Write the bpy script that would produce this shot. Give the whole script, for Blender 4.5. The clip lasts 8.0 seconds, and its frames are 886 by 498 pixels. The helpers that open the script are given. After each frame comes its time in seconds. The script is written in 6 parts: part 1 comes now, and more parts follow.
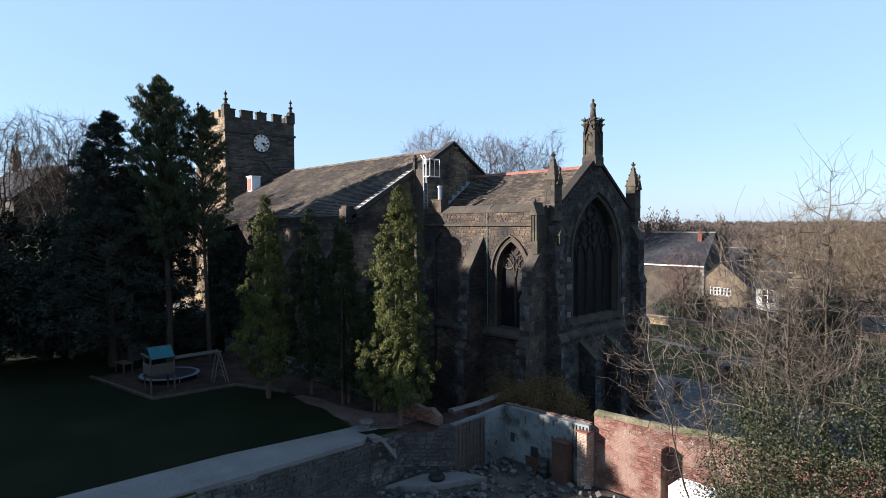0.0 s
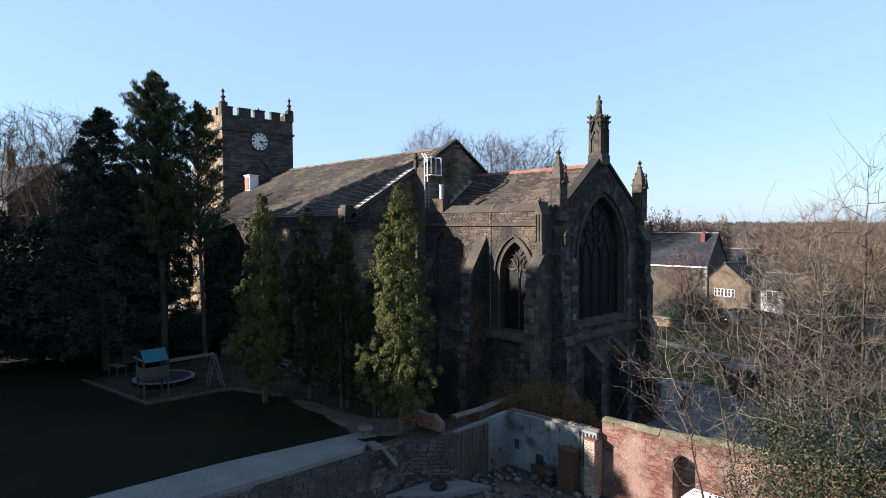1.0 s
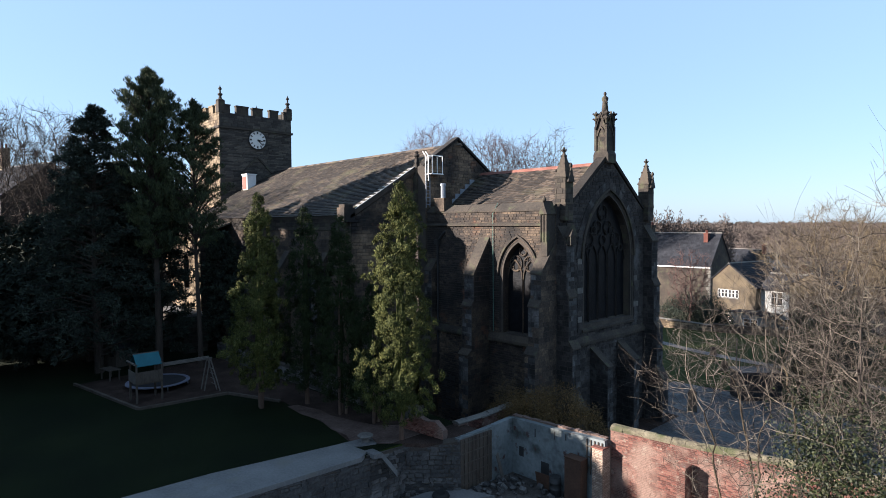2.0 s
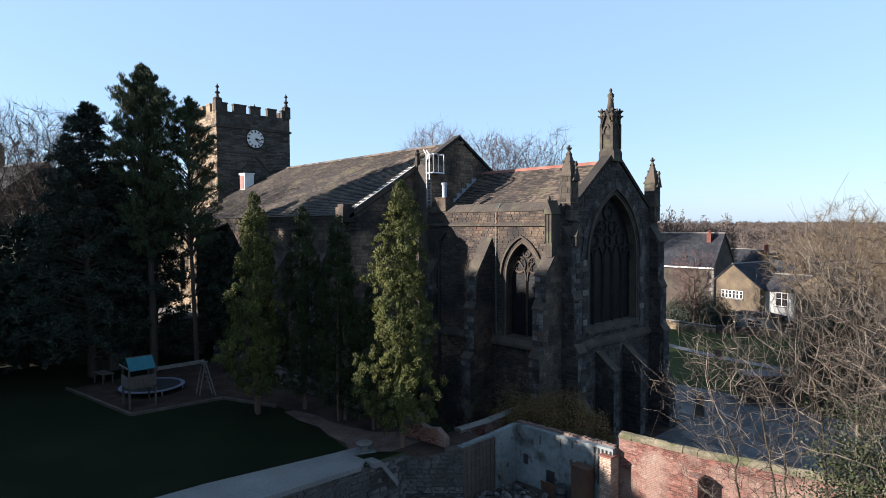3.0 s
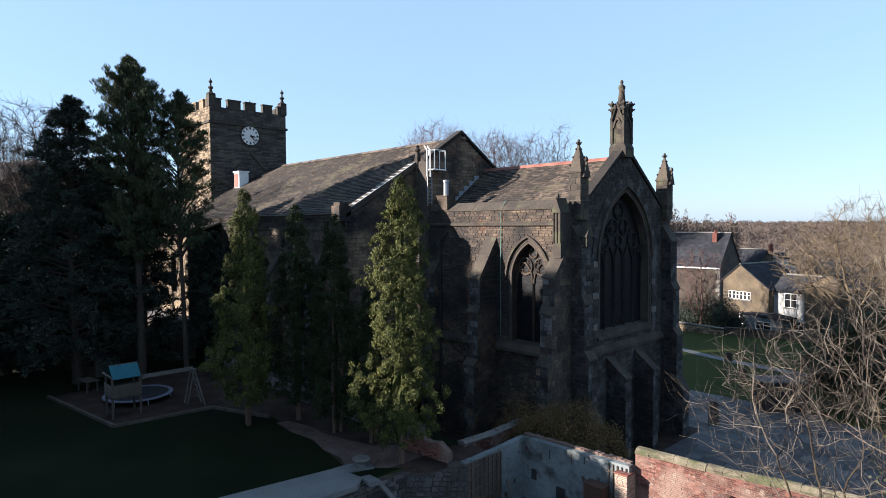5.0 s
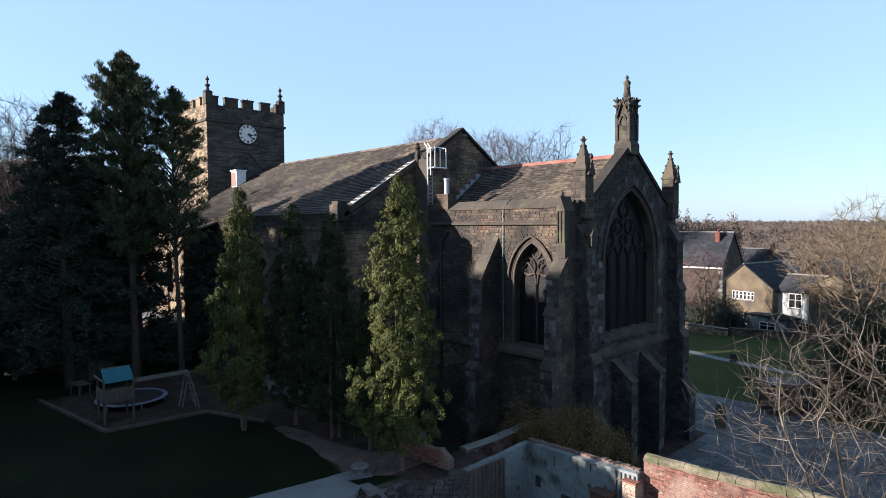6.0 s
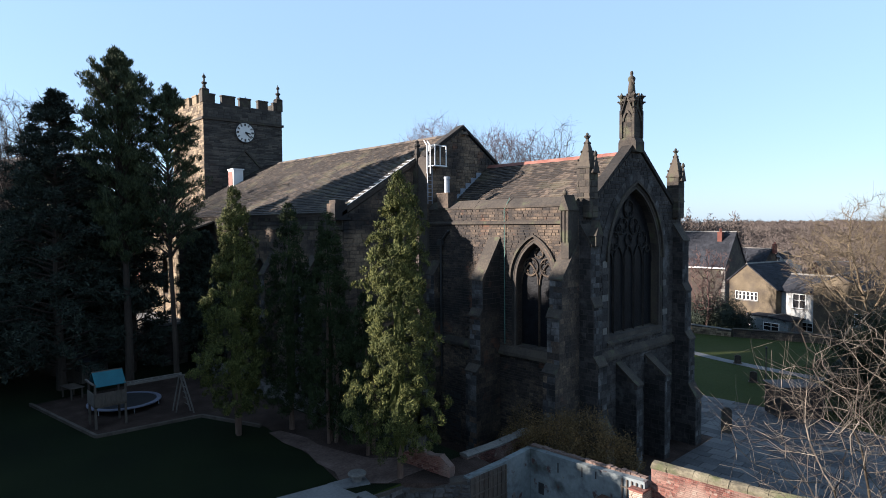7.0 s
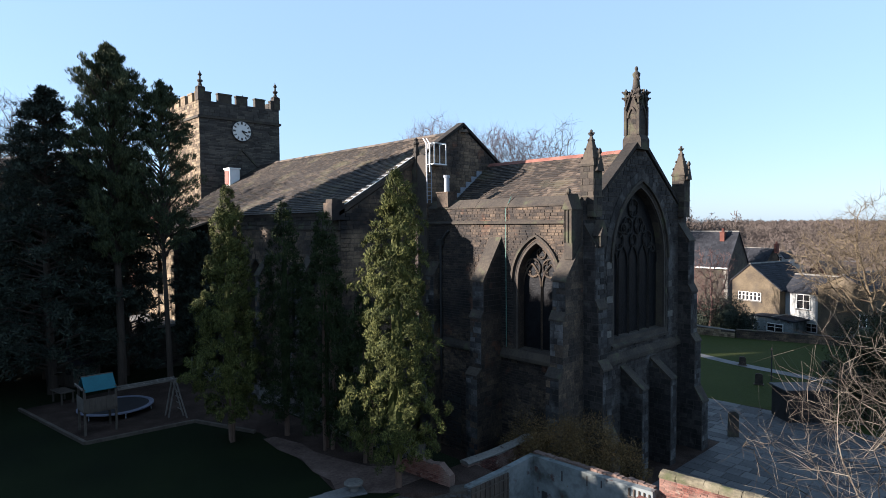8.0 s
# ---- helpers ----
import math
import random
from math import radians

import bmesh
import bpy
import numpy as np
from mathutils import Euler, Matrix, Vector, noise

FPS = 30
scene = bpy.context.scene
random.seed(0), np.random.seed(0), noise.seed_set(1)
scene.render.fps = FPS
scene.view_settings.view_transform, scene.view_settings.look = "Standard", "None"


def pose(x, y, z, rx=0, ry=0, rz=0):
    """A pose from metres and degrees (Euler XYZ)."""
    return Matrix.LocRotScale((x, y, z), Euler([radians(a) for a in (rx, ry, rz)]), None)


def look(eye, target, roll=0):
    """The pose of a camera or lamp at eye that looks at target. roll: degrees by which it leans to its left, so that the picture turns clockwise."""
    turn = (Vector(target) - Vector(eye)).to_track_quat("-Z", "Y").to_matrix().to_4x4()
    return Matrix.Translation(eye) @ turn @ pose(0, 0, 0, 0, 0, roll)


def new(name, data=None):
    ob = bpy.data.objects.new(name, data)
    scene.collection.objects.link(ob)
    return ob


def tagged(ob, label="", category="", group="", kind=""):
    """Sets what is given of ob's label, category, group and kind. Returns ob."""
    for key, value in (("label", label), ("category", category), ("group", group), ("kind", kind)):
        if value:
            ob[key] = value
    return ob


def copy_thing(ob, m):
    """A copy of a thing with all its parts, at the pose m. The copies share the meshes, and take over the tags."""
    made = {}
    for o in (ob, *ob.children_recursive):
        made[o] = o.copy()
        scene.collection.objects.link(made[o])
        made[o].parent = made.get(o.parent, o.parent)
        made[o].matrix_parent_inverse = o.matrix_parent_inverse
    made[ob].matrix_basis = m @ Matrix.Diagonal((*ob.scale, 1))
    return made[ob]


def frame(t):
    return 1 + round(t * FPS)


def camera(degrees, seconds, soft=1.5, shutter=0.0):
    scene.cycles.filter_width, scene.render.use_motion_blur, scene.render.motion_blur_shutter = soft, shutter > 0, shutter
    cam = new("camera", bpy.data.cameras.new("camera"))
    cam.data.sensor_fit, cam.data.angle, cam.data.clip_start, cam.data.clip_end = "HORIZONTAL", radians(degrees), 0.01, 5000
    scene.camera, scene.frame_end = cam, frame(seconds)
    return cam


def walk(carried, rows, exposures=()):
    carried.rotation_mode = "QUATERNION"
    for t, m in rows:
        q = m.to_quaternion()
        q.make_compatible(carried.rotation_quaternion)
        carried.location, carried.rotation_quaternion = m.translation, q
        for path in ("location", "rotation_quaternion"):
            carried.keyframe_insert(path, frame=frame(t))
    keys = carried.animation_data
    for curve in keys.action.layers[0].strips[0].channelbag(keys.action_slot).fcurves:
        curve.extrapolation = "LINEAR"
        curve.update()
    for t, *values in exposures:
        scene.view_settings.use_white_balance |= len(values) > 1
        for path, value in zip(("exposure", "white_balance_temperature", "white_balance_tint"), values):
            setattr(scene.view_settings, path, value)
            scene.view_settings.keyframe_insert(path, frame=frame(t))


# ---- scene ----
cam = camera(72.88, 8.0, soft=0.9)
PATH = [
    (0, (22.160, -30.052, 10.427), (14.873, -23.215, 10.018), -0.37),
    (0.5, (21.705, -29.742, 10.435), (14.422, -22.901, 10.023), -0.33),
    (1, (21.293, -29.429, 10.399), (14.011, -22.588, 9.994), -0.30),
    (1.5, (20.864, -29.104, 10.397), (13.585, -22.260, 9.992), -0.28),
    (3, (19.674, -28.200, 10.412), (12.396, -21.354, 10.006), -0.30),
    (3.5, (19.284, -27.853, 10.432), (12.005, -21.009, 10.018), -0.32),
    (4, (18.913, -27.540, 10.436), (11.634, -20.695, 10.022), -0.33),
    (4.5, (18.545, -27.246, 10.418), (11.268, -20.399, 10.006), -0.32),
    (6, (17.521, -26.393, 10.361), (10.245, -19.545, 9.947), -0.38),
    (6.5, (17.215, -26.121, 10.347), (9.938, -19.274, 9.930), -0.39),
    (7, (16.927, -25.835, 10.333), (9.650, -18.988, 9.917), -0.41),
    (7.5, (16.590, -25.526, 10.328), (9.316, -18.676, 9.912), -0.45),
    (8, (16.291, -25.216, 10.323), (9.015, -18.369, 9.906), -0.46),
]
walk(cam, [(t, look(eye, target, roll)) for t, eye, target, roll in PATH], [(0.0, 2.16, 6050, 17), (8.0, 2.23, 6050, 17)])

# ---- world, sun ----
SUN_EL, SUN_AZ = 17.5, 38.0          # the sun stands to the south-west (-x, -y)
el, az = radians(SUN_EL), radians(SUN_AZ)
to_sun = Vector((-math.sin(az) * math.cos(el), -math.cos(az) * math.cos(el), math.sin(el)))
world = bpy.data.worlds.new("sky")
scene.world = world
world.use_nodes = True
wn = world.node_tree.nodes
sky = wn.new("ShaderNodeTexSky")
sky.sky_type = 'NISHITA'
sky.sun_disc = False
sky.sun_elevation = el
sky.sun_rotation = math.atan2(to_sun.x, to_sun.y)
sky.air_density, sky.dust_density, sky.ozone_density = 1.0, 0.5, 2.2
haze = wn.new("ShaderNodeMix")      # thin winter haze evens out the sky
haze.data_type = "RGBA"
haze.inputs[0].default_value = 0.70
haze.inputs[7].default_value = (1.75, 2.65, 3.45, 1)
world.node_tree.links.new(sky.outputs[0], haze.inputs[6])
world.node_tree.links.new(haze.outputs[2], wn["Background"].inputs[0])
wn["Background"].inputs[1].default_value = 0.062
sun = new("sun", bpy.data.lights.new("sun", "SUN"))
sun.data.energy, sun.data.angle, sun.data.color = 4.4, radians(0.6), (1.0, 0.89, 0.73)
sun.rotation_euler = to_sun.to_track_quat("Z", "Y").to_euler()


# ---- materials ----
def mat(name, cols, scale=1.0, fine=12.0, rough=0.85, bump=0.25, island=0.0, per_object=0.0, metal=0.0, spec=0.3,
        stain=None, stretch=(1, 1, 1), bump_scale=30.0):
    """Two scales of noise mixed through a colour ramp; optional spread from piece to piece and a stain colour."""
    m = bpy.data.materials.new(name)
    m.use_nodes = True
    t, n = m.node_tree, m.node_tree.nodes
    b = n["Principled BSDF"]
    link = t.links.new
    geo = n.new("ShaderNodeNewGeometry")
    mp = n.new("ShaderNodeMapping")
    mp.inputs["Scale"].default_value = stretch
    link(geo.outputs["Position"], mp.inputs["Vector"])

    def noise_tex(s, detail=4.0):
        q = n.new("ShaderNodeTexNoise")
        q.inputs["Scale"].default_value = s
        q.inputs["Detail"].default_value = detail
        link(mp.outputs[0], q.inputs["Vector"])
        return q.outputs["Fac"]

    def maths(op, a, c):
        q = n.new("ShaderNodeMath")
        q.operation = op
        for k, v in enumerate((a, c)):
            if isinstance(v, (int, float)):
                q.inputs[k].default_value = v
            else:
                link(v, q.inputs[k])
        return q.outputs[0]

    big, small = noise_tex(scale), noise_tex(fine)
    f = maths("ADD", maths("MULTIPLY", big, 0.6), maths("MULTIPLY", small, 0.4))
    if island:
        f = maths("ADD", f, maths("MULTIPLY", maths("SUBTRACT", geo.outputs["Random Per Island"], 0.5), island))
    if per_object:
        oi = n.new("ShaderNodeObjectInfo")
        f = maths("ADD", f, maths("MULTIPLY", maths("SUBTRACT", oi.outputs["Random"], 0.5), per_object))
    ramp = n.new("ShaderNodeValToRGB")
    e = ramp.color_ramp.elements
    span = [0.30 + 0.40 * i / max(1, len(cols) - 1) for i in range(len(cols))]
    e[0].position, e[1].position = span[0], span[-1]
    e[0].color, e[1].color = (*cols[0], 1), (*cols[-1], 1)
    for p, c in zip(span[1:-1], cols[1:-1]):
        e.new(p).color = (*c, 1)
    link(f, ramp.inputs[0])
    out = ramp.outputs[0]
    for colour, size, lo, hi in (stain if isinstance(stain, list) else [stain] if stain else []):
        r2 = n.new("ShaderNodeMapRange")
        r2.inputs["From Min"].default_value, r2.inputs["From Max"].default_value = lo, hi
        link(noise_tex(size, 6.0), r2.inputs["Value"])
        mix = n.new("ShaderNodeMix")
        mix.data_type = 'RGBA'
        link(r2.outputs[0], mix.inputs["Factor"])
        link(out, mix.inputs["A"])
        mix.inputs["B"].default_value = (*colour, 1)
        out = mix.outputs["Result"]
    link(out, b.inputs["Base Color"])
    b.inputs["Roughness"].default_value, b.inputs["Metallic"].default_value = rough, metal
    b.inputs["Specular IOR Level"].default_value = spec
    if bump:
        bp = n.new("ShaderNodeBump")
        bp.inputs["Strength"].default_value, bp.inputs["Distance"].default_value = bump, 0.05
        link(noise_tex(bump_scale, 5.0), bp.inputs["Height"])
        link(bp.outputs[0], b.inputs["Normal"])
    return m


STONE = mat("sooty_sandstone", [(0.0170, 0.0145, 0.0135), (0.0480, 0.0370, 0.0290), (0.0980, 0.0710, 0.0500), (0.1750, 0.1260, 0.0830)], 0.6, 9, 0.9, 0.5, island=0.2, per_object=0.2,
            stain=[((0.013, 0.012, 0.012), 0.42, 0.42, 0.66), ((0.12, 0.055, 0.032), 0.9, 0.62, 0.78)])
# sooty stone toned darker still, with the east end's shade in its colour
STONE_EAST = mat("shaded_sooty_sandstone", [(0.0105, 0.0098, 0.0100), (0.0270, 0.0245, 0.0235), (0.0620, 0.0550, 0.0510)], 0.7, 8, 0.9, 0.5, island=0.22, per_object=0.22,
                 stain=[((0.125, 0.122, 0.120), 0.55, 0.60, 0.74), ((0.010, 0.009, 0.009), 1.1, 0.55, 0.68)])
# tower stone toned grey for the shaded east face
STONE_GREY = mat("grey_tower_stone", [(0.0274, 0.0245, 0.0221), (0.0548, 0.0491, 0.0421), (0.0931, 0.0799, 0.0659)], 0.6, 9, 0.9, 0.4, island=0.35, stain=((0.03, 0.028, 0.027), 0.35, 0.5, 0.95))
# black of sooty copings; on the east tracery it also paints in shade
SOOT_SHADE = mat("soot_and_shade_stone", [(0.0055, 0.0052, 0.0050), (0.0143, 0.0125, 0.0111), (0.0274, 0.0233, 0.0201)], 1.0, 9, 0.9, 0.4, island=0.2)
STONE_DARK = mat("blackened_sandstone", [(0.0129, 0.0117, 0.0108), (0.0353, 0.0295, 0.0243), (0.0618, 0.0500, 0.0377)], 0.8, 8, 0.9, 0.5, island=0.3,
                 stain=((0.060, 0.064, 0.036), 1.6, 0.56, 0.74))
STONE_PALE = mat("weathered_pale_stone", [(0.0600, 0.0570, 0.0540), (0.1140, 0.1080, 0.0990), (0.1680, 0.1560, 0.1380)], 0.9, 9, 0.9, 0.4, island=0.3)
STONE_WORN = mat("worn_sooty_facing", [(0.0255, 0.0255, 0.0263), (0.0638, 0.0629, 0.0629), (0.1275, 0.1232, 0.1190)], 0.8, 7, 0.9, 0.4, island=0.3, per_object=0.35, stain=((0.012, 0.011, 0.011), 0.7, 0.44, 0.58))
# warm bright stone for sunlit faces: the sun's gold is in the colour
STONE_SUNLIT = mat("sunlit_sandstone", [(0.0668, 0.0486, 0.0316), (0.1396, 0.1044, 0.0655), (0.2124, 0.1639, 0.1062)], 0.8, 7, 0.9, 0.4, island=0.5)
JOINT = mat("mortar_joint", [(0.0230, 0.0200, 0.0180), (0.0720, 0.0600, 0.0490)], 1.0, 15, 0.95, 0.3)
SLATE = mat("stone_slate", [(0.0267, 0.0221, 0.0189), (0.0600, 0.0465, 0.0366), (0.1034, 0.0793, 0.0598)], 0.5, 6, 0.85, 0.15, island=0.5, per_object=0.5,
            stain=((0.075, 0.07, 0.042), 0.5, 0.55, 0.78))
SLATE_BASE = mat("roof_boarding", [(0.0235, 0.0192, 0.0158), (0.0471, 0.0370, 0.0287)], 1, 10, 0.9, 0.2)
RIDGE = mat("red_ridge_tile", [(0.0950, 0.0340, 0.0260), (0.1550, 0.0600, 0.0440), (0.2000, 0.1000, 0.0760)], 1.2, 9, 0.8, 0.2, island=0.4)
LIME = mat("pale_lime_mortar", [(0.26, 0.26, 0.26), (0.40, 0.40, 0.40)], 2, 18, 0.9, 0.2)
LEAD = mat("lead_sheet", [(0.16, 0.18, 0.21), (0.30, 0.33, 0.37)], 2, 18, 0.5, 0.15, metal=0.3)
WHITE = mat("white_paint", [(0.5280, 0.5280, 0.5200), (0.6560, 0.6560, 0.6400)], 2, 20, 0.5, 0.05)
IRON = mat("black_iron", [(0.012, 0.012, 0.013), (0.03, 0.03, 0.03)], 3, 20, 0.6, 0.1)
DIAL = mat("clock_dial", [(0.50, 0.50, 0.47), (0.62, 0.61, 0.58)], 2, 15, 0.6, 0.05)
GLASS = mat("leaded_glass", [(0.004, 0.004, 0.005), (0.012, 0.013, 0.015)], 3, 26, 0.45, 0.35, spec=0.08, bump_scale=9)
# lawn far darker than the churchyard grass: the garden's shade is in its colour
GRASS = mat("shaded_lawn_grass", [(0.0022, 0.0045, 0.0014), (0.0045, 0.0085, 0.0022), (0.0099, 0.0152, 0.0045)], 0.25, 18, 0.95, 0.6, bump_scale=60, spec=0.1)
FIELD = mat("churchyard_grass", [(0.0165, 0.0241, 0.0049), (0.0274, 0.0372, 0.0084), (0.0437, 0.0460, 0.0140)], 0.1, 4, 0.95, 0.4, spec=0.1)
FARLAND = mat("winter_scrub_ground", [(0.0622, 0.0457, 0.0383), (0.1087, 0.0814, 0.0653), (0.1476, 0.1146, 0.0892)], 0.012, 0.3, 0.95, 0.2, spec=0.0)
SOIL = mat("bark_mulch_soil", [(0.0120, 0.0085, 0.0072), (0.0330, 0.0225, 0.0185), (0.0720, 0.0490, 0.0400)], 0.8, 16, 0.95, 0.8, spec=0.1)
RUBBLE = mat("rubble_floor", [(0.0180, 0.0156, 0.0144), (0.0510, 0.0432, 0.0384), (0.1020, 0.0900, 0.0810)], 0.9, 9, 0.95, 0.9)
CONCRETE = mat("weathered_concrete", [(0.0771, 0.0771, 0.0771), (0.1184, 0.1184, 0.1184), (0.1543, 0.1543, 0.1543)], 0.6, 9, 0.85, 0.25, stain=((0.12, 0.115, 0.10), 0.9, 0.56, 0.75))
BRICK = mat("red_brick", [(0.0600, 0.0230, 0.0180), (0.1250, 0.0440, 0.0330), (0.1750, 0.0850, 0.0650)], 0.8, 10, 0.9, 0.5, island=0.5, per_object=0.5,
            stain=[((0.180, 0.118, 0.094), 0.75, 0.47, 0.62), ((0.045, 0.026, 0.022), 0.5, 0.54, 0.72), ((0.20, 0.155, 0.125), 3.5, 0.60, 0.70)])
# brick paled to cream, so that the pier's sunlight is in its colour
LIT_BRICK = mat("sunlit_pale_brick", [(0.1920, 0.1360, 0.1040), (0.3360, 0.2560, 0.2000)], 0.9, 9, 0.9, 0.3, island=0.4)
BRICK_JOINT = mat("brick_mortar", [(0.0750, 0.0480, 0.0390), (0.1650, 0.1150, 0.0950)], 1.0, 12, 0.95, 0.4)
PLASTER = mat("peeling_plaster", [(0.0700, 0.0820, 0.0850), (0.1250, 0.1430, 0.1470), (0.1750, 0.1930, 0.1960)], 0.7, 6, 0.9, 0.3, stain=[((0.035, 0.040, 0.036), 0.8, 0.52, 0.66), ((0.055, 0.030, 0.026), 2.3, 0.62, 0.70)])
RUBBLE_STONE = mat("rubble_wall_stone", [(0.0313, 0.0303, 0.0303), (0.0653, 0.0627, 0.0617), (0.1150, 0.1098, 0.1045)], 1.2, 9, 0.95, 0.6, island=0.5)
PAVING = mat("stone_paving", [(0.0450, 0.0450, 0.0473), (0.0710, 0.0710, 0.0730), (0.1010, 0.1010, 0.1010)], 0.5, 8, 0.8, 0.3, per_object=0.4, island=0.3)
BARK = mat("dark_bark", [(0.02, 0.015, 0.012), (0.055, 0.04, 0.03)], 2, 12, 0.95, 0.6, stretch=(1, 1, 0.25))
BARK_RED = mat("conifer_trunk", [(0.05, 0.03, 0.022), (0.13, 0.085, 0.065)], 2, 14, 0.95, 0.6, stretch=(1, 1, 0.2))
TWIG = mat("bare_twig", [(0.0171, 0.0126, 0.0086), (0.0393, 0.0301, 0.0195), (0.0685, 0.0548, 0.0330)], 1.3, 8, 0.85, 0.2, island=0.3, spec=0.2)
TWIG_MID = mat("lichened_bare_twig", [(0.0220, 0.0175, 0.0150), (0.0540, 0.0450, 0.0370), (0.1150, 0.1000, 0.0800)], 1.3, 8, 0.85, 0.0, island=0.5, spec=0.15)
TWIG_RED = mat("reddish_bare_twig", [(0.0517, 0.0272, 0.0251), (0.0982, 0.0598, 0.0538)], 1.0, 6, 0.9, 0.0, island=0.3, spec=0.2)
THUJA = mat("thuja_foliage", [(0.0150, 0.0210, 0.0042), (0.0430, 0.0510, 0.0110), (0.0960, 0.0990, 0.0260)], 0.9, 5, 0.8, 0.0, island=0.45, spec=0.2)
PINE = mat("pine_needles", [(0.0177, 0.0270, 0.0156), (0.0374, 0.0499, 0.0250), (0.0707, 0.0811, 0.0354)], 0.6, 4, 0.85, 0.0, island=0.4, spec=0.2)
CEDAR = mat("cedar_needles", [(0.0137, 0.0182, 0.0149), (0.0260, 0.0338, 0.0267), (0.0455, 0.0546, 0.0377)], 0.6, 4, 0.9, 0.0, island=0.4, spec=0.15)
VERDIGRIS = mat("copper_verdigris", [(0.05, 0.11, 0.09), (0.10, 0.20, 0.17)], 3, 18, 0.7, 0.0)
TWIG_TAN = mat("tan_bare_twig", [(0.0372, 0.0285, 0.0198), (0.0806, 0.0632, 0.0422), (0.1364, 0.1085, 0.0713)], 1.3, 8, 0.85, 0.0, island=0.3, spec=0.1)
# conifer green darkened to stand for shade on the crowns
CYPRESS = mat("shaded_cypress", [(0.007, 0.012, 0.005), (0.017, 0.025, 0.010), (0.034, 0.045, 0.018)], 0.8, 5, 0.9, 0.0, island=0.35, spec=0.1)
IVY = mat("ivy_leaf", [(0.0041, 0.0073, 0.0025), (0.0106, 0.0163, 0.0049), (0.0306, 0.0367, 0.0131)], 1.2, 6, 0.6, 0.0, island=0.5, spec=0.25)
BUSH = mat("brown_bush", [(0.0416, 0.0295, 0.0125), (0.0926, 0.0626, 0.0263), (0.1619, 0.0986, 0.0387)], 0.9, 5, 0.9, 0.0, island=0.4, spec=0.2)
PATH_EARTH = mat("trodden_earth", [(0.0420, 0.0290, 0.0245), (0.0850, 0.0600, 0.0510), (0.1400, 0.1030, 0.0880)], 0.9, 8, 0.95, 0.6, spec=0.1)
TEAL = mat("teal_canvas", [(0.0063, 0.0683, 0.0892), (0.0105, 0.0998, 0.1260)], 1.5, 14, 0.7, 0.1)
TIMBER = mat("weathered_timber", [(0.0239, 0.0182, 0.0148), (0.0564, 0.0456, 0.0369), (0.0868, 0.0716, 0.0586)], 1.5, 14, 0.85, 0.3, stretch=(1, 1, 0.3), island=0.3)
TAR = mat("tarred_timber", [(0.0060, 0.0058, 0.0060), (0.0120, 0.0112, 0.0110)], 1.5, 14, 0.75, 0.3, stretch=(1, 1, 0.3), island=0.3)
FELT = mat("roofing_felt", [(0.0140, 0.0150, 0.0180), (0.0300, 0.0320, 0.0370)], 1.2, 14, 0.6, 0.3, spec=0.3)
TIMBER_PALE = mat("pale_timber", [(0.0700, 0.0630, 0.0560), (0.1330, 0.1190, 0.1050)], 1.5, 14, 0.85, 0.2, island=0.3)
TRAMP = mat("trampoline_pad", [(0.0840, 0.0910, 0.1260), (0.1260, 0.1330, 0.1750)], 2, 10, 0.7, 0.1)
TRAMP_MAT = mat("trampoline_mat", [(0.008, 0.008, 0.010), (0.016, 0.016, 0.018)], 2, 10, 0.8, 0.05)
RENDER = mat("cream_render", [(0.2300, 0.2350, 0.2300), (0.3300, 0.3350, 0.3250)], 0.6, 5, 0.85, 0.1)
HOUSE_ROOF = mat("grey_slate_roof", [(0.0090, 0.0100, 0.0130), (0.0180, 0.0195, 0.0240), (0.0300, 0.0320, 0.0380)], 0.6, 6, 0.85, 0.2, island=0.2, spec=0.15)
ROOF_BROWN = mat("brown_tiled_roof", [(0.06, 0.042, 0.034), (0.11, 0.082, 0.066)], 0.6, 6, 0.85, 0.2, island=0.3)
HOUSE_RED = mat("house_red_brick", [(0.0700, 0.0240, 0.0180), (0.1200, 0.0460, 0.0340)], 0.8, 8, 0.9, 0.2)
WOODLAND = mat("winter_woodland", [(0.064, 0.052, 0.047), (0.087, 0.072, 0.064), (0.110, 0.093, 0.081)], 0.012, 0.05, 0.95, 0.0, island=0.05, spec=0.0)
COPING = mat("mossy_coping_stone", [(0.0500, 0.0450, 0.0330), (0.1150, 0.1000, 0.0680), (0.1900, 0.1650, 0.1150)], 1.4, 9, 0.95, 0.7, stain=((0.06, 0.065, 0.03), 1.1, 0.50, 0.66))
RUST = mat("rusty_sheet", [(0.03, 0.016, 0.011), (0.075, 0.04, 0.026)], 1.5, 10, 0.8, 0.2)
# sandstone darkened in its colour for the tree shade on the cottage gables
COTTAGE = mat("shaded_cottage_stone", [(0.0400, 0.0312, 0.0208), (0.0784, 0.0608, 0.0392), (0.1160, 0.0920, 0.0608)], 0.8, 7, 0.9, 0.4, stain=((0.04, 0.033, 0.027), 0.5, 0.45, 0.7))
FADED_RED = mat("faded_red_metal", [(0.1500, 0.0420, 0.0300), (0.2200, 0.0800, 0.0600)], 2, 10, 0.7, 0.1)
RUBBER = mat("black_rubber", [(0.008, 0.008, 0.008), (0.015, 0.015, 0.015)], 3, 20, 0.8, 0.1)


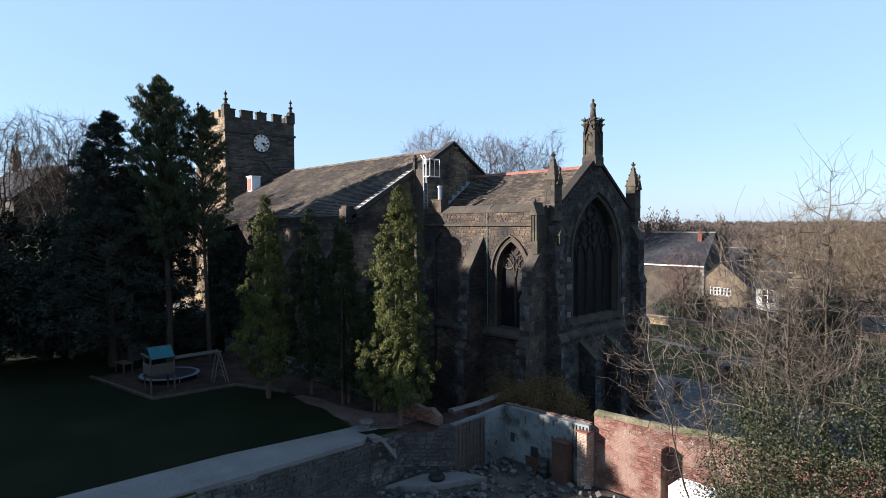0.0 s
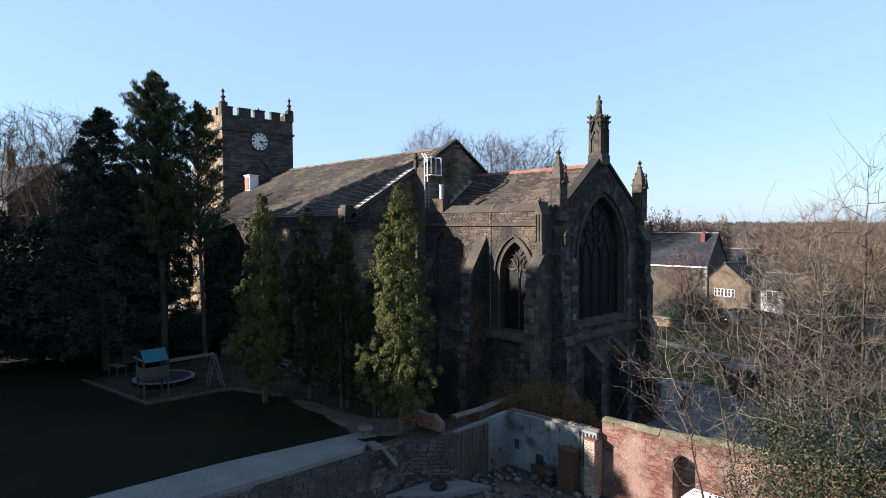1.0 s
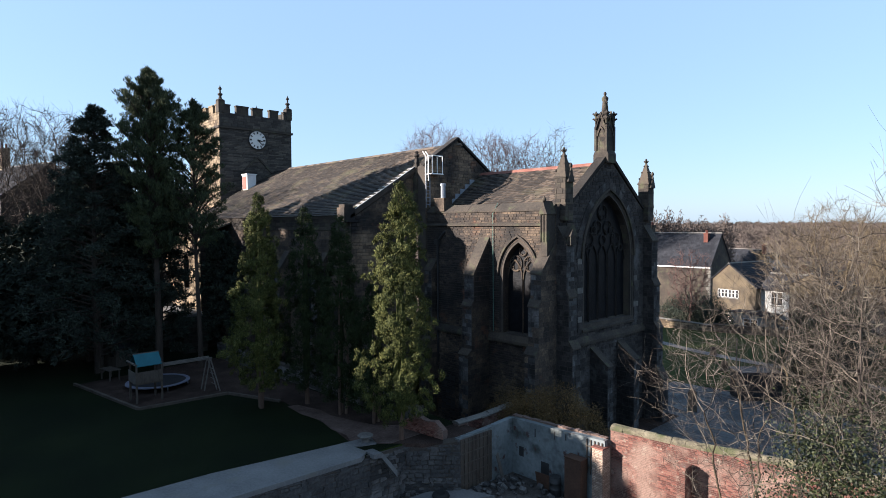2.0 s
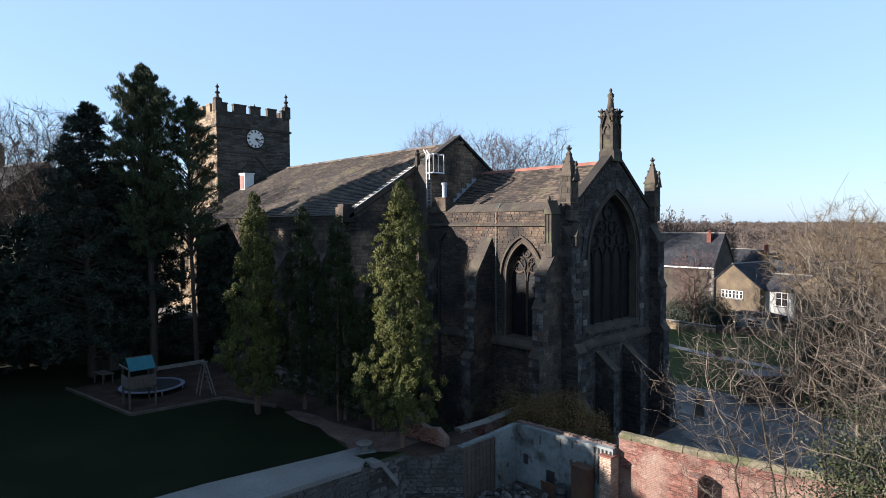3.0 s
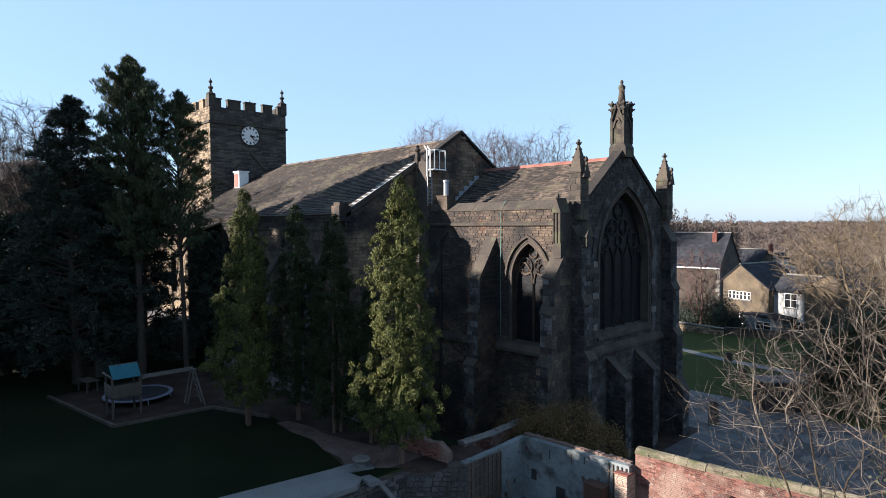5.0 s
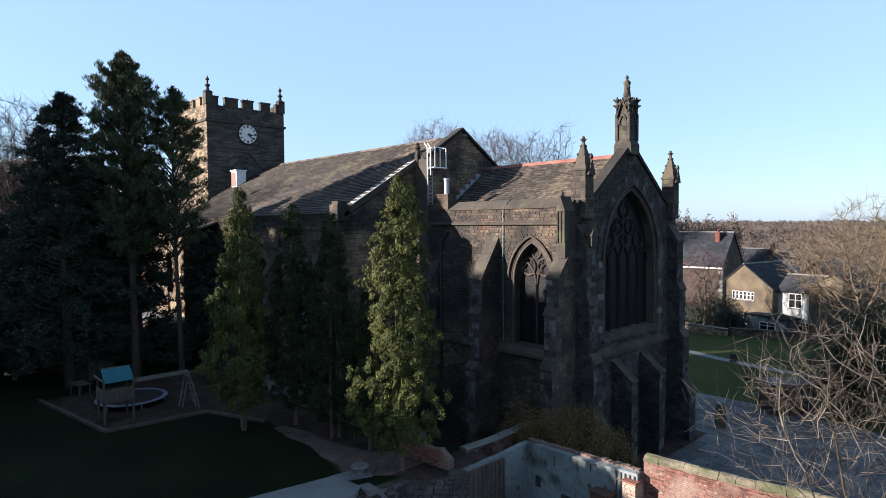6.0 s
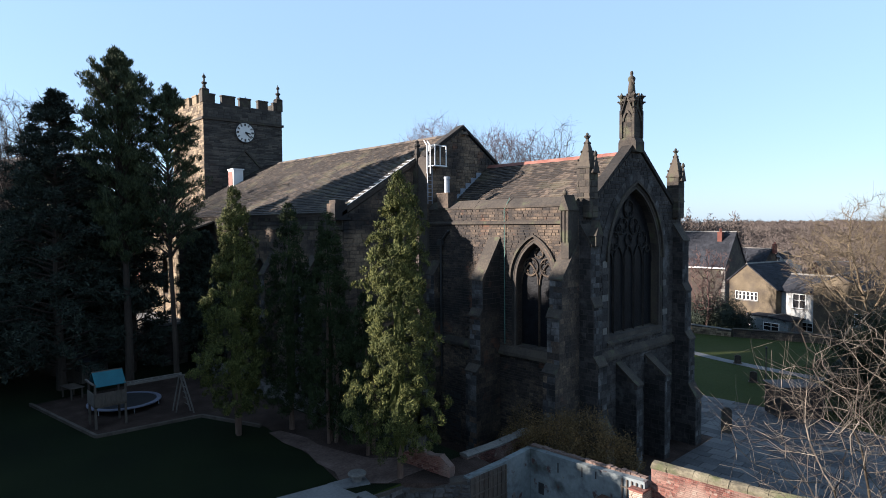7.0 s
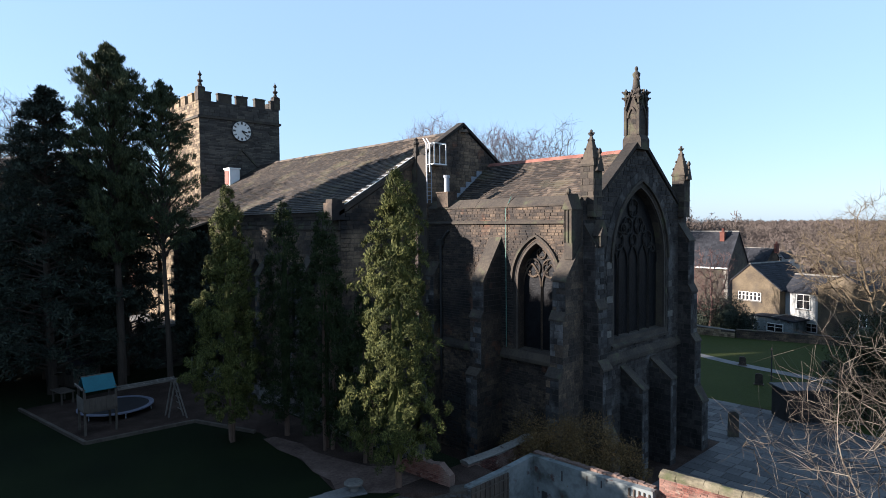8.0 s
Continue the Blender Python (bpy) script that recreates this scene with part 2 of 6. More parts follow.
# ---- mesh helpers ----
class Shape:
    """Vertices and faces of one mesh in the making."""

    def __init__(self):
        self.v, self.f = [], []

    def add(self, verts, faces):
        k = len(self.v)
        self.v += [tuple(p) for p in verts]
        self.f += [tuple(i + k for i in q) for q in faces]
        return self

    def box(self, x0, x1, y0, y1, z0, z1):
        return self.add([(x0, y0, z0), (x1, y0, z0), (x1, y1, z0), (x0, y1, z0), (x0, y0, z1), (x1, y0, z1), (x1, y1, z1), (x0, y1, z1)],
                        [(3, 2, 1, 0), (4, 5, 6, 7), (0, 1, 5, 4), (1, 2, 6, 5), (2, 3, 7, 6), (3, 0, 4, 7)])

    def turned_box(self, m, sx, sy, sz):
        """A box of that size, centred, under the pose m."""
        k = len(self.v)
        self.box(-sx / 2, sx / 2, -sy / 2, sy / 2, -sz / 2, sz / 2)
        self.v[k:] = [tuple(m @ Vector(p)) for p in self.v[k:]]
        return self

    def prism(self, poly, place, d0, d1):
        """A 2D outline drawn out from d0 to d1; place(u, v, d) gives the world point."""
        n = len(poly)
        area = sum(poly[i][0] * poly[(i + 1) % n][1] - poly[(i + 1) % n][0] * poly[i][1] for i in range(n))
        p = list(poly) if area > 0 else list(reversed(poly))
        k = len(self.v)
        self.v += [tuple(place(u, v, d0)) for u, v in p] + [tuple(place(u, v, d1)) for u, v in p]
        self.f += [tuple(k + i for i in reversed(range(n))), tuple(k + n + i for i in range(n))]
        self.f += [(k + i, k + (i + 1) % n, k + n + (i + 1) % n, k + n + i) for i in range(n)]
        return self

    def tube(self, p0, p1, r0, r1, n=6, caps=False):
        p0, p1 = Vector(p0), Vector(p1)
        d = (p1 - p0)
        if d.length < 1e-6:
            return self
        d.normalize()
        s = d.cross(Vector((0, 0, 1)) if abs(d.z) < 0.9 else Vector((1, 0, 0))).normalized()
        u = d.cross(s)
        k = len(self.v)
        for p, r in ((p0, r0), (p1, r1)):
            for i in range(n):
                a = 2 * math.pi * i / n
                q = p + (s * math.cos(a) + u * math.sin(a)) * r
                self.v.append((q.x, q.y, q.z))
        self.f += [(k + i, k + (i + 1) % n, k + n + (i + 1) % n, k + n + i) for i in range(n)]
        if caps:
            self.f += [tuple(k + i for i in reversed(range(n))), tuple(k + n + i for i in range(n))]
        return self

    def pipe(self, pts, r, n=6):
        for a, b in zip(pts, pts[1:]):
            self.tube(a, b, r, r, n, True)
        return self

    def path(self, pts, radii, n=7):
        """One unbroken tapering tube along the points."""
        k = len(self.v)
        for i, p in enumerate(pts):
            d = (Vector(pts[min(i + 1, len(pts) - 1)]) - Vector(pts[max(i - 1, 0)])).normalized()
            s = d.cross(Vector((0, 0, 1)) if abs(d.z) < 0.9 else Vector((1, 0, 0))).normalized()
            u = d.cross(s)
            for j in range(n):
                a = 2 * math.pi * j / n
                q = Vector(p) + (s * math.cos(a) + u * math.sin(a)) * radii[i]
                self.v.append((q.x, q.y, q.z))
        for i in range(len(pts) - 1):
            self.f += [(k + i * n + j, k + i * n + (j + 1) % n, k + (i + 1) * n + (j + 1) % n, k + (i + 1) * n + j) for j in range(n)]
        return self

    def lathe(self, rows, n=8, at=(0, 0, 0), turn=0.0):
        """Rings of (radius, z) about an upright axis."""
        k = len(self.v)
        for r, z in rows:
            for i in range(n):
                a = 2 * math.pi * i / n + turn
                self.v.append((at[0] + r * math.cos(a), at[1] + r * math.sin(a), at[2] + z))
        for j in range(len(rows) - 1):
            self.f += [(k + j * n + i, k + j * n + (i + 1) % n, k + (j + 1) * n + (i + 1) % n, k + (j + 1) * n + i) for i in range(n)]
        self.f += [tuple(k + i for i in reversed(range(n))), tuple(k + (len(rows) - 1) * n + i for i in range(n))]
        return self

    def mesh(self, name):
        me = bpy.data.meshes.new(name)
        me.from_pydata(self.v, [], self.f)
        me.validate()
        return me


def thing(name, label, category, at=(0, 0, 0), group="", kind="", rz=0.0):
    ob = new(name)
    ob.empty_display_size = 0.2
    ob.matrix_basis = pose(*at, 0, 0, rz)
    return tagged(ob, label, category, group, kind)


def part(name, shape, material, parent=None, label="", kind="", smooth=False):
    """Links a shape as one mesh object; its points are given in the frame of its top-level thing."""
    me = shape.mesh(name) if isinstance(shape, Shape) else shape
    if not me.materials:
        me.materials.append(material)
    if smooth:
        me.polygons.foreach_set("use_smooth", [True] * len(me.polygons))
    ob = new(name, me)
    ob.parent = parent
    return tagged(ob, label, kind=kind)


def solid(name, shape, material, label, category, kind="", group="", smooth=False):
    return tagged(part(name, shape, material, None, "", "", smooth), label, category, group, kind)


# planes of the walls: u runs along the wall, v up, d outwards
def facing_s(y):
    return lambda u, v, d: (u, y - d, v)


def facing_e(x):
    return lambda u, v, d: (x + d, u, v)


def spans(poly, v):
    xs = []
    for (a, b), (c, d) in zip(poly, poly[1:] + poly[:1]):
        if (b > v) != (d > v):
            xs.append(a + (v - b) * (c - a) / (d - b))
    xs.sort()
    return list(zip(xs[::2], xs[1::2]))


def cut(a, b):
    return [(max(p, r), min(q, s)) for p, q in a for r, s in b if min(q, s) - max(p, r) > 0.03]


def without(a, holes):
    for r, s in holes:
        out = []
        for p, q in a:
            if s <= p or r >= q:
                out.append((p, q))
            else:
                if r - p > 0.03:
                    out.append((p, r))
                if q - s > 0.03:
                    out.append((s, q))
        a = out
    return a


def courses(outline, holes, rnd, high, wide):
    """The pieces of a coursed wall: (u0, u1, v0, v1)."""
    v = min(p[1] for p in outline)
    top = max(p[1] for p in outline)
    while v < top - 0.05:
        h = min(rnd.uniform(*high), top - v)
        lo, mid, hi = v + 0.01, v + h / 2, v + h - 0.01
        row = cut(spans(outline, lo), spans(outline, hi))
        for hole in holes:
            for z in (lo, mid, hi):
                row = without(row, spans(hole, z))
        for a, b in row:
            u = a
            while u < b - 1e-4:
                w = rnd.uniform(*wide) * (rnd.uniform(0.4, 1.0) if u == a else 1.0)
                if b - u - w < wide[0] * 0.6:
                    w = b - u
                yield u, min(u + w, b), v, v + h
                u += w
        v += h


def block(shape, place, u0, u1, v0, v1, proud, joint=0.008, edge=0.012, rough=0.0, rnd=None):
    """One stone or brick with chamfered edges, standing proud of the wall."""
    a, b, c, d = u0 + joint, u1 - joint, v0 + joint, v1 - joint
    e = min(edge, (b - a) / 3, (d - c) / 3)
    if rough:
        w = [[rnd.uniform(-rough, rough) for _ in range(3)] for _ in range(4)]
        pts = [place(u + k[0], v + k[1], 0.0) for (u, v), k in zip(((a, c), (b, c), (b, d), (a, d)), w)]
        pts += [place(u + k[0] * 1.2, v + k[1] * 1.2, max(0.004, proud + k[2] * 0.7)) for (u, v), k in zip(((a + e, c + e), (b - e, c + e), (b - e, d - e), (a + e, d - e)), w)]
    else:
        pts = [place(u, v, 0.0) for u, v in ((a, c), (b, c), (b, d), (a, d))]
        pts += [place(u, v, proud) for u, v in ((a + e, c + e), (b - e, c + e), (b - e, d - e), (a + e, d - e))]
    shape.add(pts, [(4, 5, 6, 7), (0, 1, 5, 4), (1, 2, 6, 5), (2, 3, 7, 6), (3, 0, 4, 7)])


def coursed(name, parent, place, outline, holes, material, seed, high=(0.2, 0.3), wide=(0.3, 0.7), proud=(0.012, 0.035), whole=None, joint=0.008):
    """Clads a wall with single pieces. whole(u, v): the stretch whose pieces are objects of their own (up to 300)."""
    rnd = random.Random(seed)
    rest, n = Shape(), 0
    rough = 0.035 if material is RUBBLE_STONE else 0.004 if material is BRICK else 0.006
    for u0, u1, v0, v1 in courses(outline, holes, rnd, high, wide):
        p = rnd.uniform(*proud)
        if whole and n < 300 and whole((u0 + u1) / 2, (v0 + v1) / 2):
            one = Shape()
            block(one, place, u0, u1, v0, v1, p, joint, 0.012, rough, rnd)
            part(name, one, material, parent)
            n += 1
        else:
            block(rest, place, u0, u1, v0, v1, p, joint, 0.012, rough, rnd)
    if rest.v:
        part(name + "work", rest, material, parent, "", "stuff")


def holed(shape, outline, holes, place, d0, d1):
    """A wall with openings that go through it."""
    from mathutils.geometry import tessellate_polygon
    loops = [[Vector((u, v, 0)) for u, v in outline]] + [[Vector((u, v, 0)) for u, v in h] for h in holes]
    flat = [q for loop in loops for q in loop]
    tris = tessellate_polygon(loops)
    n = len(flat)
    faces = [tuple(t) for t in tris] + [tuple(n + i for i in reversed(t)) for t in tris]
    k = 0
    for loop in loops:
        m = len(loop)
        faces += [(k + i, k + (i + 1) % m, n + k + (i + 1) % m, n + k + i) for i in range(m)]
        k += m
    return shape.add([place(q.x, q.y, d1) for q in flat] + [place(q.x, q.y, d0) for q in flat], faces)


def arch_line(u0, u1, vs, va, out=0.0, n=12):
    """Points of a pointed arch from its left to its right springing; out widens it on the same centres."""
    w, h = (u1 - u0) / 2, va - vs
    r = (w * w + h * h) / (2 * w)
    left, R = u0 + r, r + out
    um = (u0 + u1) / 2
    top = math.acos(max(-1, min(1, (left - um) / R)))
    a = [(left - R * math.cos(top * i / n), vs + R * math.sin(top * i / n)) for i in range(n + 1)]
    return a + [(2 * um - u, v) for u, v in reversed(a[:-1])]


def arch_hole(u0, u1, v0, vs, va, n=12, out=0.0):
    return [(u0 - out, v0)] + arch_line(u0, u1, vs, va, out, n) + [(u1 + out, v0)]


def arch_ring(shape, u0, u1, vs, va, inner, outer, place, d0, d1, n=12):
    a, b = arch_line(u0, u1, vs, va, inner, n), arch_line(u0, u1, vs, va, outer, n)
    for i in range(len(a) - 1):
        shape.prism([a[i], a[i + 1], b[i + 1], b[i]], place, d0, d1)
    return shape


# ---- ground: one sheet to the horizon ----
def step(a, b, x):
    t = max(0.0, min(1.0, (x - a) / (b - a)))
    return t * t * (3 - 2 * t)


def ground_z(x, y):
    r = math.hypot(x + 5, y + 5)
    table = [(0, -3.0), (50, -3.1), (75, -4.2), (100, -5.2), (210, -9.0), (330, -8.0), (520, -2.0), (760, 2.0), (1100, 4.0), (2500, 6.0), (6000, 6.0)]
    z = table[-1][1]
    for (a, p), (b, q) in zip(table, table[1:]):
        if r <= b:
            z = p + (q - p) * (r - a) / (b - a)
            break
    if r > 60:
        z += (min(r, 900) - 60) / 900 * 4 * (noise.noise(Vector((x / 260, y / 260, 3.1))))
    # the garden terrace
    if x < -1.4 and y < -7.0:
        z = 0.0 + max(0.0, -60 - x) * 0.12
    elif x < -13.0 and y < 14:
        z = 0.0 + max(0.0, -60 - x) * 0.12
    elif y < -4.75 and x < 30 and y > -60:
        z = -2.5
    if x < -60:
        z = max(z, min(9.0, (-60 - x) * 0.25) - step(10.0, 70.0, y) * 20.0)
    return z


def lines(near, far):
    out = list(near)
    s, v = 4.0, near[-1]
    while v < far:
        v += s
        s *= 1.16
        out.append(v)
    s, v = 4.0, near[0]
    while v > -far:
        v -= s
        s *= 1.16
        out.insert(0, v)
    return out


gx = lines([-62 + i for i in range(49)] + [-13.02, -12.98] + [-12 + i for i in range(11)] + [-1.42, -1.38] + [-0.5 + i for i in range(40)], 4500)
gy = lines([-60 + i for i in range(53)] + [-7.02, -6.98] + [-6, -5] + [-4.77, -4.73] + [-4 + i for i in range(18)] + [13.98, 14.02] + [15 + 2 * i for i in range(35)], 4500)
sheet = Shape()
for y in gy:
    for x in gx:
        sheet.v.append((x, y, ground_z(x, y)))
nx = len(gx)
slots = []
for j in range(len(gy) - 1):
    for i in range(nx - 1):
        sheet.f.append((j * nx + i, j * nx + i + 1, (j + 1) * nx + i + 1, (j + 1) * nx + i))
        cx, cy = (gx[i] + gx[i + 1]) / 2, (gy[j] + gy[j + 1]) / 2
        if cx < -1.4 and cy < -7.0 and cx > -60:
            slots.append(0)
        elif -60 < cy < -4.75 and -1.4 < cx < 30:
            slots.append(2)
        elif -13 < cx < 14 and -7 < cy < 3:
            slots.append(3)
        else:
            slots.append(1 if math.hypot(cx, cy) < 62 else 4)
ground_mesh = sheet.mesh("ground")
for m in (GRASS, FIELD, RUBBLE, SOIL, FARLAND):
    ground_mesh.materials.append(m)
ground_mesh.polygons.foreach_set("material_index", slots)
tagged(new("ground", ground_mesh), "grass, bare soil and rubble ground running out to the hills", "ground", kind="structure")


# ---- the church ----
CH = thing("church", "soot-darkened sandstone parish church with stone-slate roofs and a square clock tower", "church")

# chancel
SW_, SE_, NE_, WX = -0.72, 0.0, 10.22, -11.0      # south face, east face, north face, west end
southp, eastp = facing_s(SW_), facing_e(SE_)
win_s = arch_hole(-4.0, -1.55, 3.7, 7.3, 9.3)
win_e = arch_hole(2.1, 7.5, 4.3, 8.3, 12.2)
south_outline = [(WX, -3.0), (-0.006, -3.0), (-0.006, 11.2), (WX, 11.2)]
east_outline = [(SW_ + 0.006, -3.0), (NE_, -3.0), (NE_, 11.4), (9.0, 11.4), (4.8, 14.55), (0.6, 11.4), (SW_ + 0.006, 11.4)]
wall = part("chancel_wall", holed(Shape(), south_outline, [win_s], southp, -0.8, 0.0), JOINT, CH)
coursed("stone", wall, southp, south_outline, [arch_hole(-4.0, -1.55, 3.5, 7.3, 9.3, 12, 0.30)], STONE, 11, (0.11, 0.18), (0.22, 0.52),
        whole=lambda u, v: -4.7 < u < 0 and v > 6.4)
# east stones carry the gable's shade in their colour, besides the soot
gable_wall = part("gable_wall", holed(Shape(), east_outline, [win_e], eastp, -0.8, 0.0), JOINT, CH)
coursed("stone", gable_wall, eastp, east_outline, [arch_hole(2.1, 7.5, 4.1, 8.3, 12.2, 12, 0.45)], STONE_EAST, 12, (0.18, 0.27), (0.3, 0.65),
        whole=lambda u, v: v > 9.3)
part("chancel_rear_wall", Shape().box(WX, -0.8, NE_ - 0.8, NE_, -3, 11.2), STONE_DARK, CH)
# parapet: string course, sloping coping
p = Shape()
p.prism([(0, 10.26), (0.16, 10.30), (0.16, 10.40), (0.0, 10.5)], lambda u, v, d: (d, SW_ - u, v), WX, -0.25)
part("string_course", p, STONE_DARK, CH)
p = Shape()
rnd = random.Random(5)
x = WX
while x < -0.3:
    w = min(rnd.uniform(0.9, 1.5), -0.25 - x)
    k = rnd.uniform(-0.012, 0.012)
    p = Shape().prism([(0.07, 11.18 + k), (0.07, 11.27 + k), (-0.42, 11.70 + k), (-0.62, 11.70 + k), (-0.62, 11.18 + k)], lambda u, v, d: (d, SW_ - u, v), x + 0.006, x + w - 0.006)
    part("parapet_coping", p, STONE_DARK, CH)
    x += w


def buttress(name, face, u0, u1, stages, material=STONE, seed=1, foot=-3.0):
    """A stepped buttress. stages from the foot up: (depth, top of its front, top of its slope at the wall or next depth)."""
    body, n = Shape(), len(stages)
    prof, low = [(0.0, foot)], foot
    for i, (d, front, back) in enumerate(stages):
        prof += [(d, low), (d, front)]
        low = back
    prof.append((0.0, stages[-1][2]))
    um = (u0 + u1) / 2
    b = body.prism([(q, v) for q, v in prof], lambda q, v, d: face(d, v, q), u0, u1)
    ob = part(name, b, JOINT, CH)
    low = foot
    rnd = random.Random(seed)

    def lay(m, *a):
        one = Shape()
        block(one, *a)
        part("stone", one, m, ob)
    for i, (d, front, back) in enumerate(stages):
        fr = lambda u, v, q, d=d: face(u, v, d + q)
        for u_a, u_b, v_a, v_b in courses([(u0, low), (u1, low), (u1, front), (u0, front)], [], rnd, (0.24, 0.34), (0.3, 0.5)):
            lay(STONE_WORN if rnd.random() < 0.75 else material, fr, u_a, u_b, v_a, v_b, rnd.uniform(0.01, 0.03))
        for side, sg in ((u0, -1), (u1, 1)):
            def flank(q, v, e, side=side, sg=sg):
                return face(side + sg * e, v, q)
            nxt = stages[i + 1][0] if i + 1 < n else 0.0
            outline = [(0.0, low), (d, low), (d, front), (nxt, back), (0.0, back)] if nxt else [(0.0, low), (d, low), (d, front), (0.0, back)]
            for u_a, u_b, v_a, v_b in courses(outline, [], rnd, (0.24, 0.34), (0.3, 0.6)):
                lay(material, flank, u_a, u_b, v_a, v_b, rnd.uniform(0.008, 0.02))
        nxt = stages[i + 1][0] if i + 1 < n else 0.0
        cap = Shape()
        # weathered slope slabs with a small overhang
        dress_slope = [(nxt - 0.0, back + 0.03), (d + 0.06, front - 0.01), (d + 0.06, front + 0.07), (nxt, back + 0.13)]
        cap.prism(dress_slope, lambda q, v, e: face(e, v, q), u0 - 0.04, u1 + 0.04)
        part("weathering", cap, STONE_DARK, ob)
        low = back
    return ob


buttress("buttress", southp, -5.95, -5.15, [(1.95, 2.3, 2.6), (1.62, 5.3, 5.65), (1.42, 7.25, 9.5)], seed=21)
buttress("buttress", southp, -0.72, 0.02, [(1.95, 3.1, 3.45), (1.62, 5.75, 6.1), (1.42, 7.6, 9.4)], seed=22)
buttress("buttress", southp, -10.7, -10.0, [(0.9, 2.3, 2.6), (0.55, 7.2, 8.0)], seed=23)
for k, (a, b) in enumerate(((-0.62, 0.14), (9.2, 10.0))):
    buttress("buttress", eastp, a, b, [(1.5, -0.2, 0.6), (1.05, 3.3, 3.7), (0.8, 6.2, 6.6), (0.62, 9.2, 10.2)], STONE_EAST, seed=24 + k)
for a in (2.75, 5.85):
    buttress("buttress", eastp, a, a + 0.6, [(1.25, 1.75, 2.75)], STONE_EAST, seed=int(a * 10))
# plinth course under the windows
p = Shape()
prof = [(0.0, 3.05), (0.22, 3.12), (0.22, 3.3), (0.0, 3.62)]
p.prism(prof, lambda u, v, d: (SE_ + u, d, v), 0.16, 9.18)
p.prism(prof, lambda u, v, d: (d, SW_ - u, v), WX, -5.98)
p.prism(prof, lambda u, v, d: (d, SW_ - u, v), -5.1, -0.75)
part("plinth_course", p, STONE_DARK, CH)
# gablet shaft on the south-east buttress
p = Shape()
p.box(-0.50, -0.04, SW_ - 0.80, SW_ - 0.03, 8.6, 11.1)
p.prism([(-0.56, 10.95), (0.02, 10.95), (-0.27, 11.72)], lambda u, v, d: (u, d, v), SW_ - 0.9, SW_ - 0.02)
p.lathe([(0.07, 0), (0.13, 0.1), (0.1, 0.18), (0.03, 0.3)], 8, (-0.25, SW_ - 0.8, 11.68))
for q in (-0.47, -0.27, -0.07):
    p.tube((q, SW_ - 0.82, 9.4), (q, SW_ - 0.82, 11.0), 0.035, 0.035, 6, True)
part("gablet_shaft", p, STONE_DARK, CH)
p = Shape()
p.box(0.62 - 0.05, 0.62 + 0.22, -0.5, 0.02, 9.2, 9.75)
p.prism([(-0.56, 9.7), (0.08, 9.7), (-0.24, 10.45)], lambda u, v, d: (d, u, v), 0.45, 0.88)
part("gablet_shaft", p, STONE_DARK, CH)


def turret(x, y, z0, z1, tip, w):
    p = Shape()
    p.box(x - w / 2, x + w / 2, y - w / 2, y + w / 2, z0, z1)
    p.box(x - w / 2 - 0.05, x + w / 2 + 0.05, y - w / 2 - 0.05, y + w / 2 + 0.05, z1 - 0.06, z1 + 0.04)
    p.box(x - w / 2 - 0.03, x + w / 2 + 0.03, y - w / 2 - 0.03, y + w / 2 + 0.03, z0 + 0.95, z0 + 1.03)
    r = w * 0.76
    p.lathe([(r, 0), (r * 0.93, 0.06), (0.06, tip - z1 - 0.12)], 4, (x, y, z1 + 0.04), math.pi / 4)
    ob = part("turret", p, STONE_DARK, CH, "square turret with a pyramid cap")
    for fc, (u0, u1) in ((facing_s(y - w / 2), (x - w / 2, x + w / 2)), (facing_e(x + w / 2), (y - w / 2, y + w / 2))):
        coursed("stone", ob, fc, [(u0, z0), (u1, z0), (u1, z1 - 0.08), (u0, z1 - 0.08)], [], STONE_DARK, int(y) + 7, (0.26, 0.34), (0.3, 0.5), (0.01, 0.02))
    f = Shape().lathe([(0.05, 0), (0.06, 0.1), (0.13, 0.16), (0.13, 0.22), (0.06, 0.26), (0.08, 0.36), (0.02, 0.42)], 8, (x, y, tip - 0.2))
    f.box(x - 0.16, x + 0.16, y - 0.045, y + 0.045, tip - 0.01, tip + 0.07).box(x - 0.045, x + 0.045, y - 0.16, y + 0.16, tip - 0.01, tip + 0.07)
    part("finial", f, STONE_DARK, ob)
    c = Shape()
    for s, t in ((1, -1), (1, 1), (-1, -1), (-1, 1)):
        for k in range(3):
            q = 0.2 + 0.28 * k
            c.lathe([(0.02, 0), (0.06, 0.04), (0.04, 0.09), (0.01, 0.12)], 5, (x + s * r * 0.72 * (1 - q), y + t * r * 0.72 * (1 - q), z1 + (tip - z1) * q))
    part("crocket", c, STONE_DARK, ob, "", "stuff")
    g = Shape()
    g.prism([(y - w * 0.42, z1 - 0.3), (y + w * 0.42, z1 - 0.3), (y, z1 + 0.55)], lambda u, v, d: (d, u, v), x + w / 2 + 0.01, x + w / 2 + 0.16)
    g.lathe([(0.05, 0), (0.12, 0.08), (0.09, 0.2), (0.02, 0.3)], 6, (x + w / 2 + 0.1, y, z1 + 0.5))
    part("gablet", g, STONE_DARK, ob)


turret(0.0, 0.0, 10.6, 13.1, 14.6, 0.74)
turret(0.0, 9.5, 10.6, 13.1, 14.6, 0.74)

